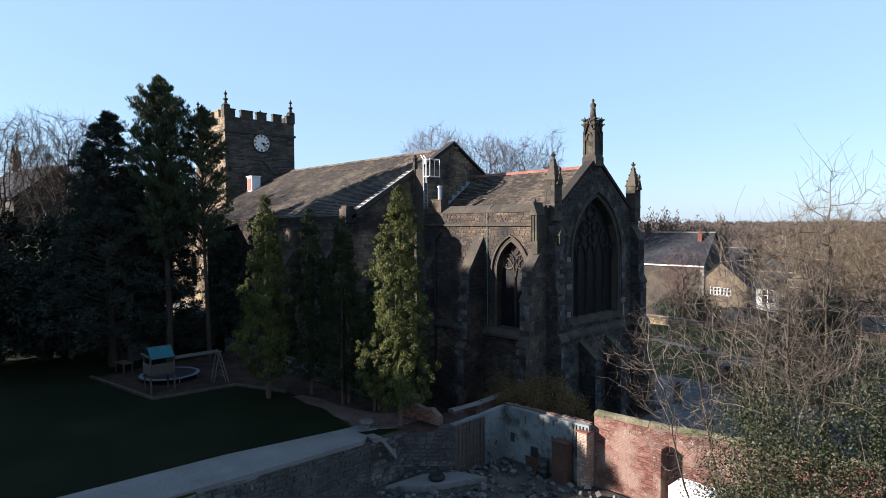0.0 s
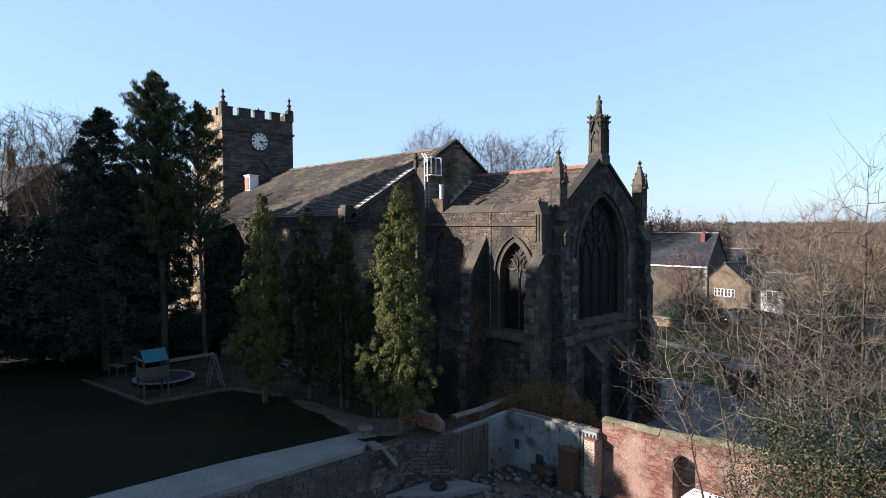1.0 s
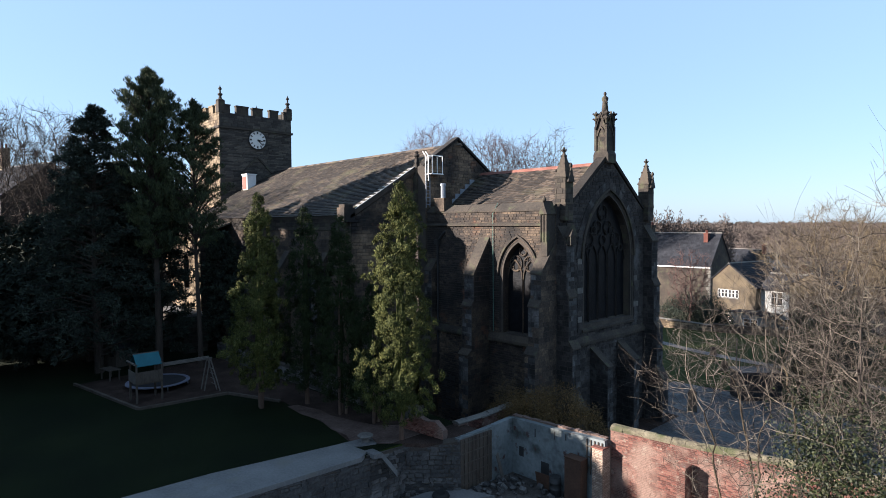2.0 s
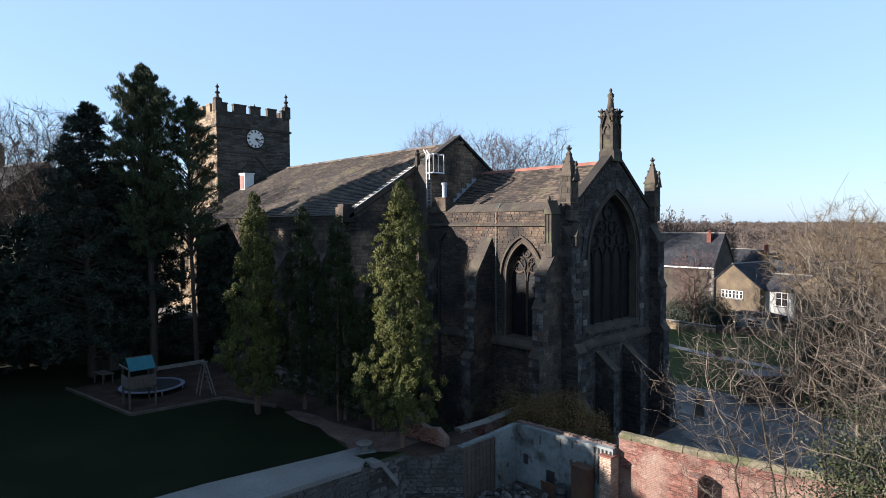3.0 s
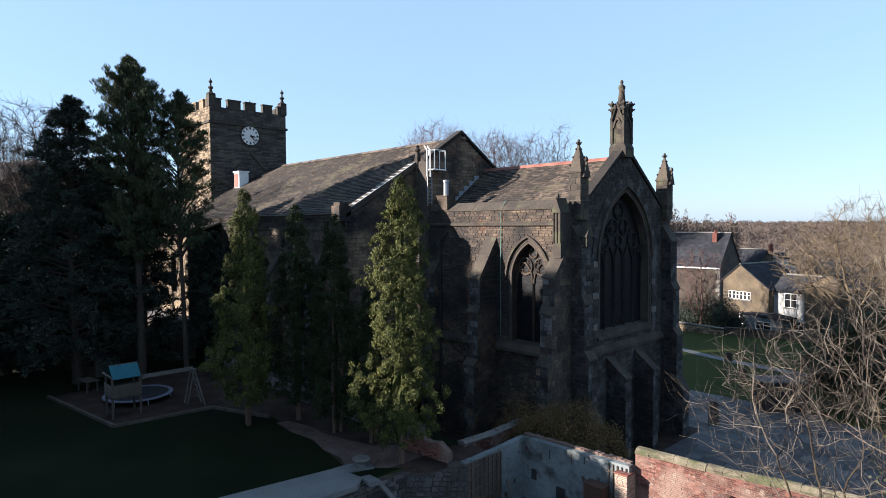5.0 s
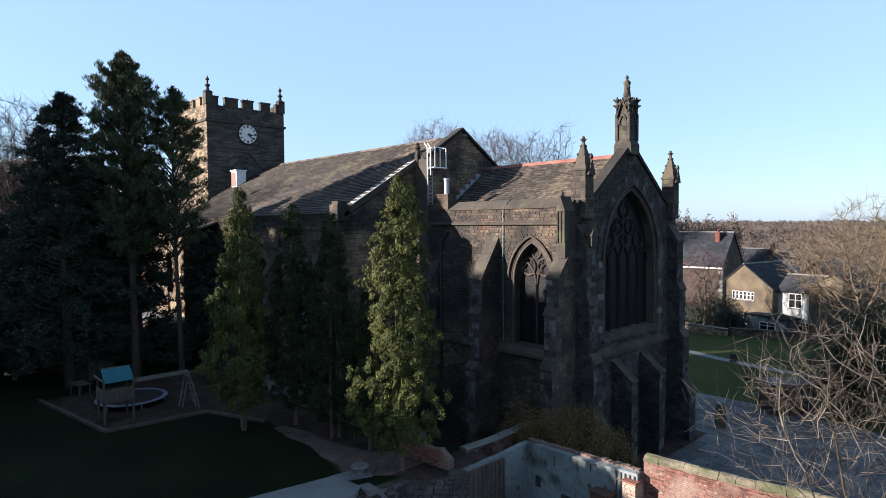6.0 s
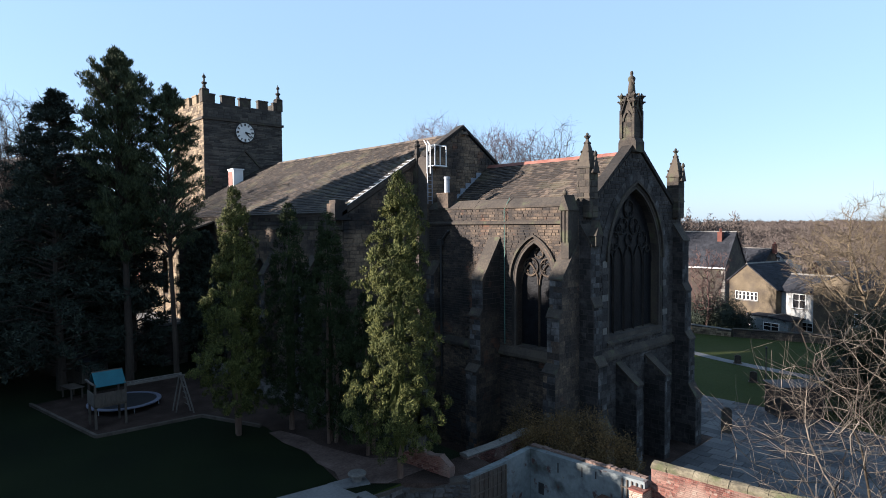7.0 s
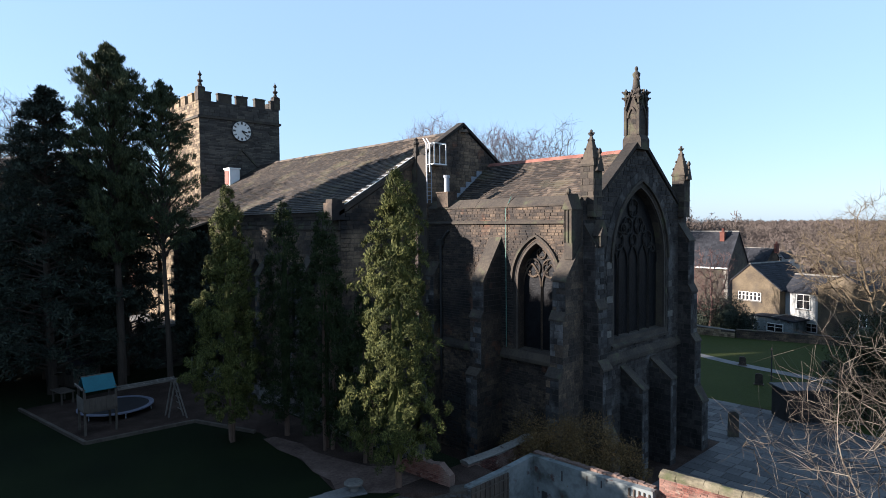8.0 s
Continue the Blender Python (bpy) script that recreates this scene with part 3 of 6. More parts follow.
# gable coping and bellcote with its figure
p = Shape()
for (a, b), (c, d) in (((0.35, 11.25), (4.75, 14.72)), ((9.25, 11.25), (4.75, 14.72))):
    n = 9
    for i in range(n):
        t0, t1 = i / n + 0.004, (i + 1) / n - 0.004
        q0, q1 = (a + (c - a) * t0, b + (d - b) * t0), (a + (c - a) * t1, b + (d - b) * t1)
        part("coping_stone", Shape().prism([q0, q1, (q1[0], q1[1] + 0.26), (q0[0], q0[1] + 0.26)], eastp, -0.55, 0.09), SOOT_SHADE, gable_wall)
by = 4.7
p = Shape()
p.box(-0.62, 0.12, by - 0.42, by + 0.42, 14.2, 17.05)
p.prism([(-0.78, 14.2), (0.28, 14.2), (0.28, 14.75), (0.16, 15.0), (-0.66, 15.0), (-0.78, 14.75)], lambda u, v, d: (u, d, v), by - 0.46, by + 0.46)
p.box(-0.68, 0.18, by - 0.48, by + 0.48, 16.98, 17.12)
bell = part("bellcote", p, STONE_DARK, CH, "tall carved bellcote on the gable")
for fc, (u0, u1) in ((facing_s(by - 0.42), (-0.5, 0.0)), (facing_e(0.12), (by - 0.3, by + 0.3))):
    coursed("stone", bell, fc, [(u0, 15.02), (u1, 15.02), (u1, 16.2), (u0, 16.2)], [], STONE_DARK, 9, (0.24, 0.3), (0.25, 0.4), (0.006, 0.012))
for sx in (-0.62, 0.12):          # corner shafts that end in leafy finials
    for sy in (by - 0.42, by + 0.42):
        q = Shape().box(sx - 0.08, sx + 0.08, sy - 0.08, sy + 0.08, 14.98, 16.5)
        q.lathe([(0.11, 0), (0.11, 0.08), (0.07, 0.14), (0.08, 0.42), (0.15, 0.5), (0.19, 0.56), (0.10, 0.62), (0.09, 0.74), (0.17, 0.82), (0.20, 0.88), (0.08, 0.95), (0.03, 1.06)], 6, (sx, sy, 16.4))
        for a in range(4):
            for h in (16.92, 17.24):
                q.lathe([(0.02, 0), (0.06, 0.03), (0.05, 0.08), (0.01, 0.11)], 5, (sx + 0.18 * math.cos(a * 1.57 + 0.78), sy + 0.18 * math.sin(a * 1.57 + 0.78), h))
        part("corner_shaft", q, STONE_DARK, bell)
q = Shape()
arch_ring(q, -0.5, 0.0, 15.9, 16.45, -0.06, 0.04, facing_s(by - 0.42), 0.0, 0.07, 6)
arch_ring(q, by - 0.3, by + 0.3, 15.9, 16.5, -0.06, 0.04, facing_e(0.12), 0.0, 0.07, 6)
for k in range(2):          # steep crocketed gablets over the blind arches
    w0, w1, top = (0.41, 0.33, 17.42) if k else (0.40, 0.32, 17.38)
    for sg in (-1, 1):
        band = [(0.0, top), (0.0, top - 0.18), (sg * w1, 16.3), (sg * w0, 16.3)]
        if k:
            q.prism([(by + u, v) for u, v in band], lambda u, v, d: (d, u, v), 0.12, 0.23)
        else:
            q.prism([(-0.25 + u, v) for u, v in band], lambda u, v, d: (u, d, v), by - 0.53, by - 0.42)
        for t in (0.25, 0.5, 0.75):
            u, v = sg * w0 * (1 - t) + sg * 0.04, 16.3 + (top - 16.3) * t
            q.lathe([(0.02, 0), (0.06, 0.03), (0.05, 0.08), (0.01, 0.11)], 5, (0.19, by + u, v) if k else (-0.25 + u, by - 0.49, v))
part("blind_tracery", q, STONE_DARK, bell)
part("pedestal", Shape().lathe([(0.40, 0), (0.34, 0.1), (0.22, 0.22), (0.25, 0.3), (0.25, 0.36)], 8, (-0.25, by, 17.1)), STONE_DARK, bell)
q = Shape().lathe([(0.19, 0), (0.21, 0.12), (0.17, 0.45), (0.15, 0.62), (0.20, 0.76), (0.21, 0.86), (0.12, 0.95), (0.06, 0.99), (0.09, 1.06), (0.095, 1.14), (0.06, 1.22), (0.02, 1.25)], 10, (-0.25, by, 17.44))
q.tube((-0.13, by - 0.16, 18.2), (-0.02, by - 0.1, 17.92), 0.06, 0.05, 6, True).tube((-0.4, by + 0.12, 18.2), (-0.16, by + 0.02, 17.9), 0.06, 0.05, 6, True)
part("statue", q, STONE_DARK, bell, "weathered stone figure", smooth=True)


# windows: tracery and glass
def tracery_window(face, u0, u1, v0, vs, va, lights, ring, name):
    g = part(name, Shape().prism(arch_hole(u0 + 0.03, u1 - 0.03, v0 + 0.05, vs, va - 0.03), face, -0.52, -0.49), GLASS, CH, "dark leaded glass in stone tracery")
    w = (u1 - u0) / lights
    spring = vs - 0.25
    for i in range(1, lights):
        m = Shape().prism([(u0 + w * i - 0.07, -0.6), (u0 + w * i, -0.36), (u0 + w * i + 0.07, -0.6)], lambda u, d, v: face(u, v, d), v0, spring + 0.35)
        # many-light east window gets darker stone for its shade, the sunlit south one paler
        part("mullion", m, SOOT_SHADE if lights > 2 else STONE, g)
    t = Shape()
    for i in range(lights):
        a, b = u0 + w * i, u0 + w * (i + 1)
        t.pipe([face(u, v, -0.44) for u, v in arch_line(a + 0.04, b - 0.04, spring, spring + w * 0.95, 0, 5)], 0.045, 5)
    for cu, cv, r in ring:
        t.pipe([face(cu + r * math.cos(k * math.pi / 8), cv + r * math.sin(k * math.pi / 8), -0.44) for k in range(17)], 0.042, 5)
        lobes = 4 if r > 0.35 else 3
        for k in range(lobes):
            a = 2 * math.pi * k / lobes + math.pi / 2
            t.pipe([face(cu + r * 0.47 * math.cos(a) + r * 0.46 * math.cos(a + j * 0.32), cv + r * 0.47 * math.sin(a) + r * 0.46 * math.sin(a + j * 0.32), -0.44) for j in range(-6, 7)], 0.028, 4)
    part("tracery", t, SOOT_SHADE if lights > 2 else STONE, g)
    s = Shape()
    arch_ring(s, u0, u1, vs, va, -0.012, 0.14, face, -0.56, -0.12)
    arch_ring(s, u0, u1, vs, va, 0.14, 0.3, face, -0.3, 0.02)
    for a, sg in ((u0, -1), (u1, 1)):
        for q0, q1, d in ((-0.012, 0.14, -0.12), (0.14, 0.3, 0.02)):
            s.prism([(a + sg * q0, v0), (a + sg * q1, v0), (a + sg * q1, vs), (a + sg * q0, vs)], face, -0.56, d)
    part("window_reveal", s, STONE_DARK if lights > 2 else STONE, g)
    ha, hb = arch_line(u0, u1, vs, va, 0.3, 8), arch_line(u0, u1, vs, va, 0.42, 8)
    for i in range(len(ha) - 1):
        part("hood_stone", Shape().prism([ha[i], ha[i + 1], hb[i + 1], hb[i]], face, 0.0, 0.14), STONE_DARK, g)
    l = Shape().prism([(0.14, v0 - 0.42), (0.14, v0 - 0.3), (-0.5, v0 + 0.06), (-0.5, v0 - 0.42)], lambda q, v, u: face(u, v, q), u0 - 0.3, u1 + 0.3)
    part("window_sill", l, STONE_DARK, g)
    return g


tracery_window(southp, -4.0, -1.55, 3.7, 7.3, 9.3, 2, [(-3.33, 8.0, 0.48), (-2.22, 8.0, 0.48), (-2.78, 8.75, 0.28)], "south_window")
tracery_window(eastp, 2.1, 7.5, 4.3, 8.3, 12.2, 5, [(4.8, 11.1, 0.5), (4.2, 10.15, 0.45), (5.4, 10.15, 0.45), (3.25, 9.35, 0.5), (4.8, 9.35, 0.34), (6.35, 9.35, 0.5), (3.75, 10.0, 0.25), (5.85, 10.0, 0.25), (2.65, 8.85, 0.24), (6.95, 8.85, 0.24)], "east_window")
# voussoirs of the east arch, one by one
a_in, a_out = arch_line(2.1, 7.5, 8.3, 12.2, 0.3, 14), arch_line(2.1, 7.5, 8.3, 12.2, 0.86, 14)
for i in range(len(a_in) - 1):
    v = Shape().prism([a_in[i], a_in[i + 1], a_out[i + 1], a_out[i]], eastp, 0.0, 0.04 + 0.012 * (i % 3))
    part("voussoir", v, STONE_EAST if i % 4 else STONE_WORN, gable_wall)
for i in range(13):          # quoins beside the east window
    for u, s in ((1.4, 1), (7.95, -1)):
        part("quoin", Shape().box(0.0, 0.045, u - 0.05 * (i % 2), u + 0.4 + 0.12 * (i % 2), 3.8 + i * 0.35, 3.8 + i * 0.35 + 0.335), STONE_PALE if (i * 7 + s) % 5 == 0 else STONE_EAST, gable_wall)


# roofs of single slates
def slate_roof(name, ridge, eave, x0, x1, seed, row=0.27, wide=(0.22, 0.5), whole=None, material=SLATE):
    """ridge and eave: (y, z). Slates lie in courses from eave to ridge, each tilted and overlapping the next."""
    (ry, rz_), (ey, ez) = ridge, eave
    length = math.hypot(ry - ey, rz_ - ez)
    dy, dz = (ry - ey) / length, (rz_ - ez) / length
    ny, nz = -dz * (1 if dy > 0 else -1), abs(dy)
    base = Shape()
    pts = [(ey, ez), (ry, rz_), (ry, rz_ - 0.22), (ey, ez - 0.22)]
    base.prism(pts, lambda u, v, d: (d, u, v), x0, x1)
    ob = part(name, base, SLATE_BASE, CH)
    rest, rnd, n, s = Shape(), random.Random(seed), 0, -0.08
    while s < length - 0.05:
        h = rnd.uniform(0.9, 1.1) * row * (1.15 - 0.3 * s / length)
        x = x0 - rnd.uniform(0, 0.3)
        while x < x1:
            w = rnd.uniform(*wide)
            a, b = max(x, x0) + 0.006, min(x + w, x1) - 0.006
            if b - a > 0.05:
                lift, tilt, drop = rnd.uniform(0.045, 0.07), rnd.uniform(-0.006, 0.006), rnd.uniform(-0.02, 0.02)
                s0, s1 = s + drop, min(s + h * 1.25, length)
                q = [(a, s0, lift + tilt), (b, s0, lift - tilt), (b, s1, 0.008), (a, s1, 0.008), (a, s0, 0.004), (b, s0, 0.004)]
                one = [(u, ey + dy * t + ny * k, ez + dz * t + nz * k) for u, t, k in q]
                f = [(0, 1, 2, 3), (4, 5, 1, 0), (1, 5, 2), (0, 3, 4)]
                if dy < 0:
                    f = [tuple(reversed(t)) for t in f]
                if whole and n < 300 and whole(a, s):
                    part("slate", Shape().add(one, f), material, ob)
                    n += 1
                else:
                    rest.add(one, f)
            x += w
        s += h
    part("slating", rest, material, ob, "", "stuff")
    return ob


cr = slate_roof("chancel_roof", (4.75, 14.18), (0.35, 10.95), WX, -0.6, 31, 0.2, (0.18, 0.4), whole=lambda a, s: a > -4.2)
slate_roof("chancel_roof", (4.75, 14.18), (9.2, 10.95), WX, -0.6, 32, 0.5, (0.8, 1.2))
x = WX
while x < -0.75:
    t = Shape().prism([(-0.2, -0.14), (0.0, 0.1), (0.2, -0.14), (0.14, -0.16), (0, 0.02), (-0.14, -0.16)], lambda u, v, d: (d, 4.75 + u, 14.22 + v), x, min(x + 0.44, -0.6))
    part("ridge_tile", t, RIDGE, cr)
    x += 0.45

# nave with its wide south slope over the aisle
RY, RZ, GZ, EY, EZ, NX0, NX1 = 2.25, 16.2, 16.6, -6.45, 11.05, -38.6, -11.15
nr = slate_roof("nave_roof", (RY, RZ), (EY, EZ), NX0, NX1 - 0.9, 41, 0.22, (0.22, 0.5), whole=lambda a, s: a > -16.0 and s > 4.5)
slate_roof("nave_roof", (RY, RZ), (11.0, 11.0), NX0, NX1, 42, 0.6, (0.9, 1.4))
slope = (RZ - EZ) / (RY - EY)
x = NX0
while x < NX1:
    part("ridge_tile", Shape().prism([(-0.2, -0.1), (0.0, 0.09), (0.2, -0.1)], lambda u, v, d: (d, RY + u, RZ + 0.05 + v), x, x + 0.55), SLATE, nr)
    x += 0.56
gable_out = [(-0.9, -3), (10.4, -3), (10.4, 11.2), (RY, GZ - 0.1), (-0.9, GZ - 0.1 - 0.64 * (RY + 0.9))]
nave_e = facing_e(-11.0)
g = part("nave_gable", Shape().prism(gable_out, nave_e, -0.8, 0.0), JOINT, CH)
coursed("stone", g, nave_e, [(-0.9, 10.5), (10.4, 10.5), (10.4, 11.2), (RY, GZ - 0.1), (-0.9, GZ - 0.1 - 0.64 * (RY + 0.9))], [], STONE, 43, (0.18, 0.26), (0.28, 0.6))
p = Shape()
for a, b in (((-0.95, GZ - 0.64 * (RY + 0.95)), (RY, GZ)), ((10.6, 11.1), (RY, GZ))):
    for i in range(8):
        t0, t1 = i / 8 + 0.004, (i + 1) / 8 - 0.004
        q0, q1 = (a[0] + (b[0] - a[0]) * t0, a[1] + (b[1] - a[1]) * t0), (a[0] + (b[0] - a[0]) * t1, a[1] + (b[1] - a[1]) * t1)
        part("coping_stone", Shape().prism([q0, q1, (q1[0], q1[1] + 0.2), (q0[0], q0[1] + 0.2)], nave_e, -0.45, 0.12), SOOT_SHADE, g)
# aisle walls
aisle_s, aisle_e = facing_s(-6.3), facing_e(-12.2)
a_holes = [arch_hole(-34.2 + 5.2 * i, -32.0 + 5.2 * i, 3.2, 6.2, 8.0, 8) for i in range(4)]
aw = part("aisle_wall", holed(Shape(), [(-38.4, -0.5), (-12.2, -0.5), (-12.2, 10.9), (-38.4, 10.9)], a_holes, aisle_s, -0.7, 0.0), JOINT, CH)
coursed("stone", aw, aisle_s, [(-38.4, 0.0), (-12.2, 0.0), (-12.2, 10.0), (-38.4, 10.0)], [arch_hole(-34.2 + 5.2 * i, -32.0 + 5.2 * i, 3.2, 6.2, 8.0, 8, 0.05) for i in range(4)], STONE, 44, (0.22, 0.32), (0.35, 0.8))
coursed("parapet_stone", aw, aisle_s, [(-38.4, 10.02), (-12.2, 10.02), (-12.2, 10.9), (-38.4, 10.9)], [], STONE_DARK, 45, (0.28, 0.32), (0.6, 1.1), (0.05, 0.09))
for i in range(4):
    part("aisle_glass", Shape().prism(arch_hole(-34.15 + 5.2 * i, -32.05 + 5.2 * i, 3.25, 6.2, 7.95, 8), aisle_s, -0.45, -0.42), GLASS, aw)
for i in range(5):
    buttress("buttress", aisle_s, -36.6 + 5.2 * i, -35.9 + 5.2 * i, [(1.3, 3.0, 3.5), (0.9, 7.0, 8.4)], seed=60 + i, foot=0.0)
ae_out = [(-6.3, -3.0), (-0.8, -3.0), (-0.8, RZ - 0.3 - slope * (RY + 0.8)), (-6.3, 11.0 - 0.2)]
ae = part("aisle_end_wall", Shape().prism(ae_out, aisle_e, -0.7, 0.0), JOINT, CH)
coursed("stone", ae, aisle_e, [(-6.3, 4.0), (-0.8, 4.0), (-0.8, RZ - 0.3 - slope * (RY + 0.8)), (-6.3, 10.8)], [], STONE, 46, (0.2, 0.3), (0.3, 0.7))
p = Shape()
n = 11
for i in range(n):          # verge slabs of the aisle roof
    y0, y1 = -6.5 + 5.75 * i / n + 0.02, -6.5 + 5.75 * (i + 1) / n - 0.02
    z0, z1 = RZ - slope * (RY - y0) + 0.03, RZ - slope * (RY - y1) + 0.03
    part("verge_slab", Shape().prism([(y0, z0), (y1, z1), (y1, z1 + 0.12), (y0, z0 + 0.12)], aisle_e, -0.65, 0.1), STONE_DARK, ae)
p = Shape()
for i in range(15):         # pale pointing strips along the verge
    y0 = -6.4 + 5.6 * i / 15
    z0 = RZ - slope * (RY - y0) + 0.17
    p.prism([(y0, z0), (y0 + 0.06, z0 + 0.06 * slope), (y0 + 0.06, z0 + 0.06 * slope + 0.03), (y0, z0 + 0.03)], aisle_e, -0.42, 0.06)
p.prism([(-6.45, RZ - slope * (RY + 6.45) + 0.16), (-0.9, RZ - slope * (RY + 0.9) + 0.16), (-0.9, RZ - slope * (RY + 0.9) + 0.2), (-6.45, RZ - slope * (RY + 6.45) + 0.2)], aisle_e, 0.02, 0.08)
part("verge_flashing", p, LIME, ae)
part("kneeler", Shape().box(-12.9, -12.05, -6.95, -6.1, 10.6, 11.55).box(-12.8, -12.15, -6.85, -6.2, 11.55, 11.75), STONE, ae)
# pinnacle at the join of nave and chancel
p = Shape()
p.box(-12.45, -11.8, -1.02, -0.38, 10.5, 13.75)
p.lathe([(0.44, 0), (0.36, 0.12), (0.30, 0.3), (0.2, 1.0), (0.1, 1.55)], 4, (-12.12, -0.7, 13.75), math.pi / 4)
for k in range(4):
    for s in (-1, 1):
        p.lathe([(0.01, 0), (0.07, 0.05), (0.03, 0.13)], 5, (-12.12 + s * (0.22 - 0.05 * k), -0.7 - (0.22 - 0.05 * k), 14.0 + 0.36 * k))
p.lathe([(0.06, 0), (0.2, 0.12), (0.2, 0.22), (0.1, 0.3), (0.15, 0.42), (0.03, 0.52)], 8, (-12.12, -0.7, 15.15))
part("pinnacle", p, STONE_DARK, CH, "crocketed stone pinnacle")
# tower
TX, TY0, TY1 = -39.9, -3.2, 4.9
TXW = TX - 8.0
tower = part("tower", Shape().box(TXW, TX, TY0, TY1, 0, 22.0), JOINT, CH, "square battlemented tower")
te, ts = facing_e(TX), facing_s(TY0)
# light painted by side: grey stones on the shaded east, golden on the sunny south
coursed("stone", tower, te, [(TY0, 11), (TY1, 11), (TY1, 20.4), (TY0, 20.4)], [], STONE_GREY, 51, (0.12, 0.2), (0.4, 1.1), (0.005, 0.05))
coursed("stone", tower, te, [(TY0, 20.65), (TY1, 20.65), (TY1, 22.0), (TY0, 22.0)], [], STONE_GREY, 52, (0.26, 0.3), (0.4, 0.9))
coursed("stone", tower, ts, [(TXW, 6), (TX, 6), (TX, 20.4), (TXW, 20.4)], [], STONE_SUNLIT, 53, (0.18, 0.26), (0.3, 0.65), (0.01, 0.04))
coursed("stone", tower, ts, [(TXW, 20.65), (TX, 20.65), (TX, 22.0), (TXW, 22.0)], [], STONE_SUNLIT, 54, (0.26, 0.3), (0.4, 0.9))
part("string_course", Shape().box(TXW - 0.15, TX + 0.15, TY0 - 0.15, TY1 + 0.15, 20.4, 20.62), STONE_DARK, tower)
for c0, hw in ((-2.35, 0.3), (-0.72, 0.66), (0.98, 0.56), (2.85, 0.52), (4.2, 0.22)):
    part("merlon", Shape().box(TX - 0.4, TX + 0.03, c0 - hw, c0 + hw, 22.0, 22.72).box(TX - 0.45, TX + 0.08, c0 - hw - 0.05, c0 + hw + 0.05, 22.72, 22.86), STONE_DARK, tower)
    part("merlon", Shape().box(TXW, TXW + 0.4, c0 - hw, c0 + hw, 22.0, 22.86), STONE_DARK, tower)
    x = TX - 4.0 + (c0 - 0.85)
    part("merlon", Shape().box(x - hw, x + hw, TY0 - 0.03, TY0 + 0.4, 22.0, 22.72).box(x - hw - 0.05, x + hw + 0.05, TY0 - 0.08, TY0 + 0.45, 22.72, 22.86), STONE_SUNLIT, tower)
    part("merlon", Shape().box(x - hw, x + hw, TY1 - 0.4, TY1 + 0.03, 22.0, 22.86), STONE_DARK, tower)
for px in (TX - 0.25, TXW + 0.25):
    for py in (TY0 + 0.25, TY1 - 0.25):
        m = Shape().box(px - 0.34, px + 0.34, py - 0.34, py + 0.34, 22.0, 23.2)
        m.lathe([(0.42, 0), (0.42, 0.1), (0.2, 0.2), (0.13, 0.5), (0.26, 0.62), (0.26, 0.72), (0.1, 0.8), (0.08, 1.1), (0.2, 1.2), (0.16, 1.3), (0.05, 1.45), (0.02, 1.6)], 8, (px, py, 23.15))
        part("pinnacle", m, STONE_DARK, tower)
cy, cz = 0.85, 19.47
c = Shape().add([(TX + 0.14, cy + 0.96 * math.cos(k * math.pi / 16), cz + 0.96 * math.sin(k * math.pi / 16)) for k in range(32)] +
                [(TX + 0.0, cy + 0.96 * math.cos(k * math.pi / 16), cz + 0.96 * math.sin(k * math.pi / 16)) for k in range(32)],
                [tuple(range(32))] + [(i, 32 + i, 32 + (i + 1) % 32, (i + 1) % 32) for i in range(32)])
dial = part("clock_dial", c, DIAL, tower, "pale round clock dial")
c = Shape()
c.pipe([(TX + 0.15, cy + 0.98 * math.cos(k * math.pi / 16), cz + 0.98 * math.sin(k * math.pi / 16)) for k in range(33)], 0.05, 5)
for k in range(12):
    a = k * math.pi / 6
    for o in ((-0.035, 0.035) if k % 3 else (-0.06, 0.0, 0.06)):
        u, v = math.cos(a), math.sin(a)
        c.pipe([(TX + 0.155, cy + u * r - v * o, cz + v * r + u * o) for r in (0.64, 0.88)], 0.027, 4)
part("dial_marking", c, IRON, tower)
for length, w, hour in ((0.55, 0.10, 3.37 / 12), (0.84, 0.065, 22 / 60)):
    a = math.pi / 2 - 2 * math.pi * hour
    part("clock_pointer", Shape().tube((TX + 0.18, cy, cz), (TX + 0.18, cy + length * math.cos(a), cz + length * math.sin(a)), w, w * 0.4, 5, True), IRON, tower)
for s in (-1, 1):          # old roof line on the tower
    part("weather_mould", Shape().prism([(cy, 17.8), (cy, 17.6), (cy + s * 2.2, 15.4), (cy + s * 2.2, 15.6)], te, 0.0, 0.14), STONE_DARK, tower)
# roof box with its faded door, chimney flue, access cage, downpipe, conductor
p = Shape().box(-38.5, -37.4, -1.5, -0.55, 14.0, 15.55).box(-38.6, -37.3, -1.58, -0.47, 15.55, 15.65)
rb = part("roof_box", p, WHITE, CH, "white access box on the roof verge")
part("door", Shape().box(-38.4, -37.6, -1.54, -1.5, 14.1, 15.4), FADED_RED, rb)
p = Shape()
for i in range(12):
    y0 = EY + 0.5 + i * 0.62
    z0 = RZ - slope * (RY - y0) + 0.06
    part("verge_slab", Shape().prism([(y0, z0), (y0 + 0.42, z0 + 0.42 * slope), (y0 + 0.42, z0 + 0.42 * slope + 0.05), (y0, z0 + 0.05)], facing_e(NX0), 0.0, 0.2), STONE_GREY, nr)
fl = part("chimney_base", Shape().box(-10.1, -9.15, -0.85, -0.1, 11.3, 12.15).box(-10.15, -9.1, -0.9, -0.05, 12.15, 12.22), STONE, CH)
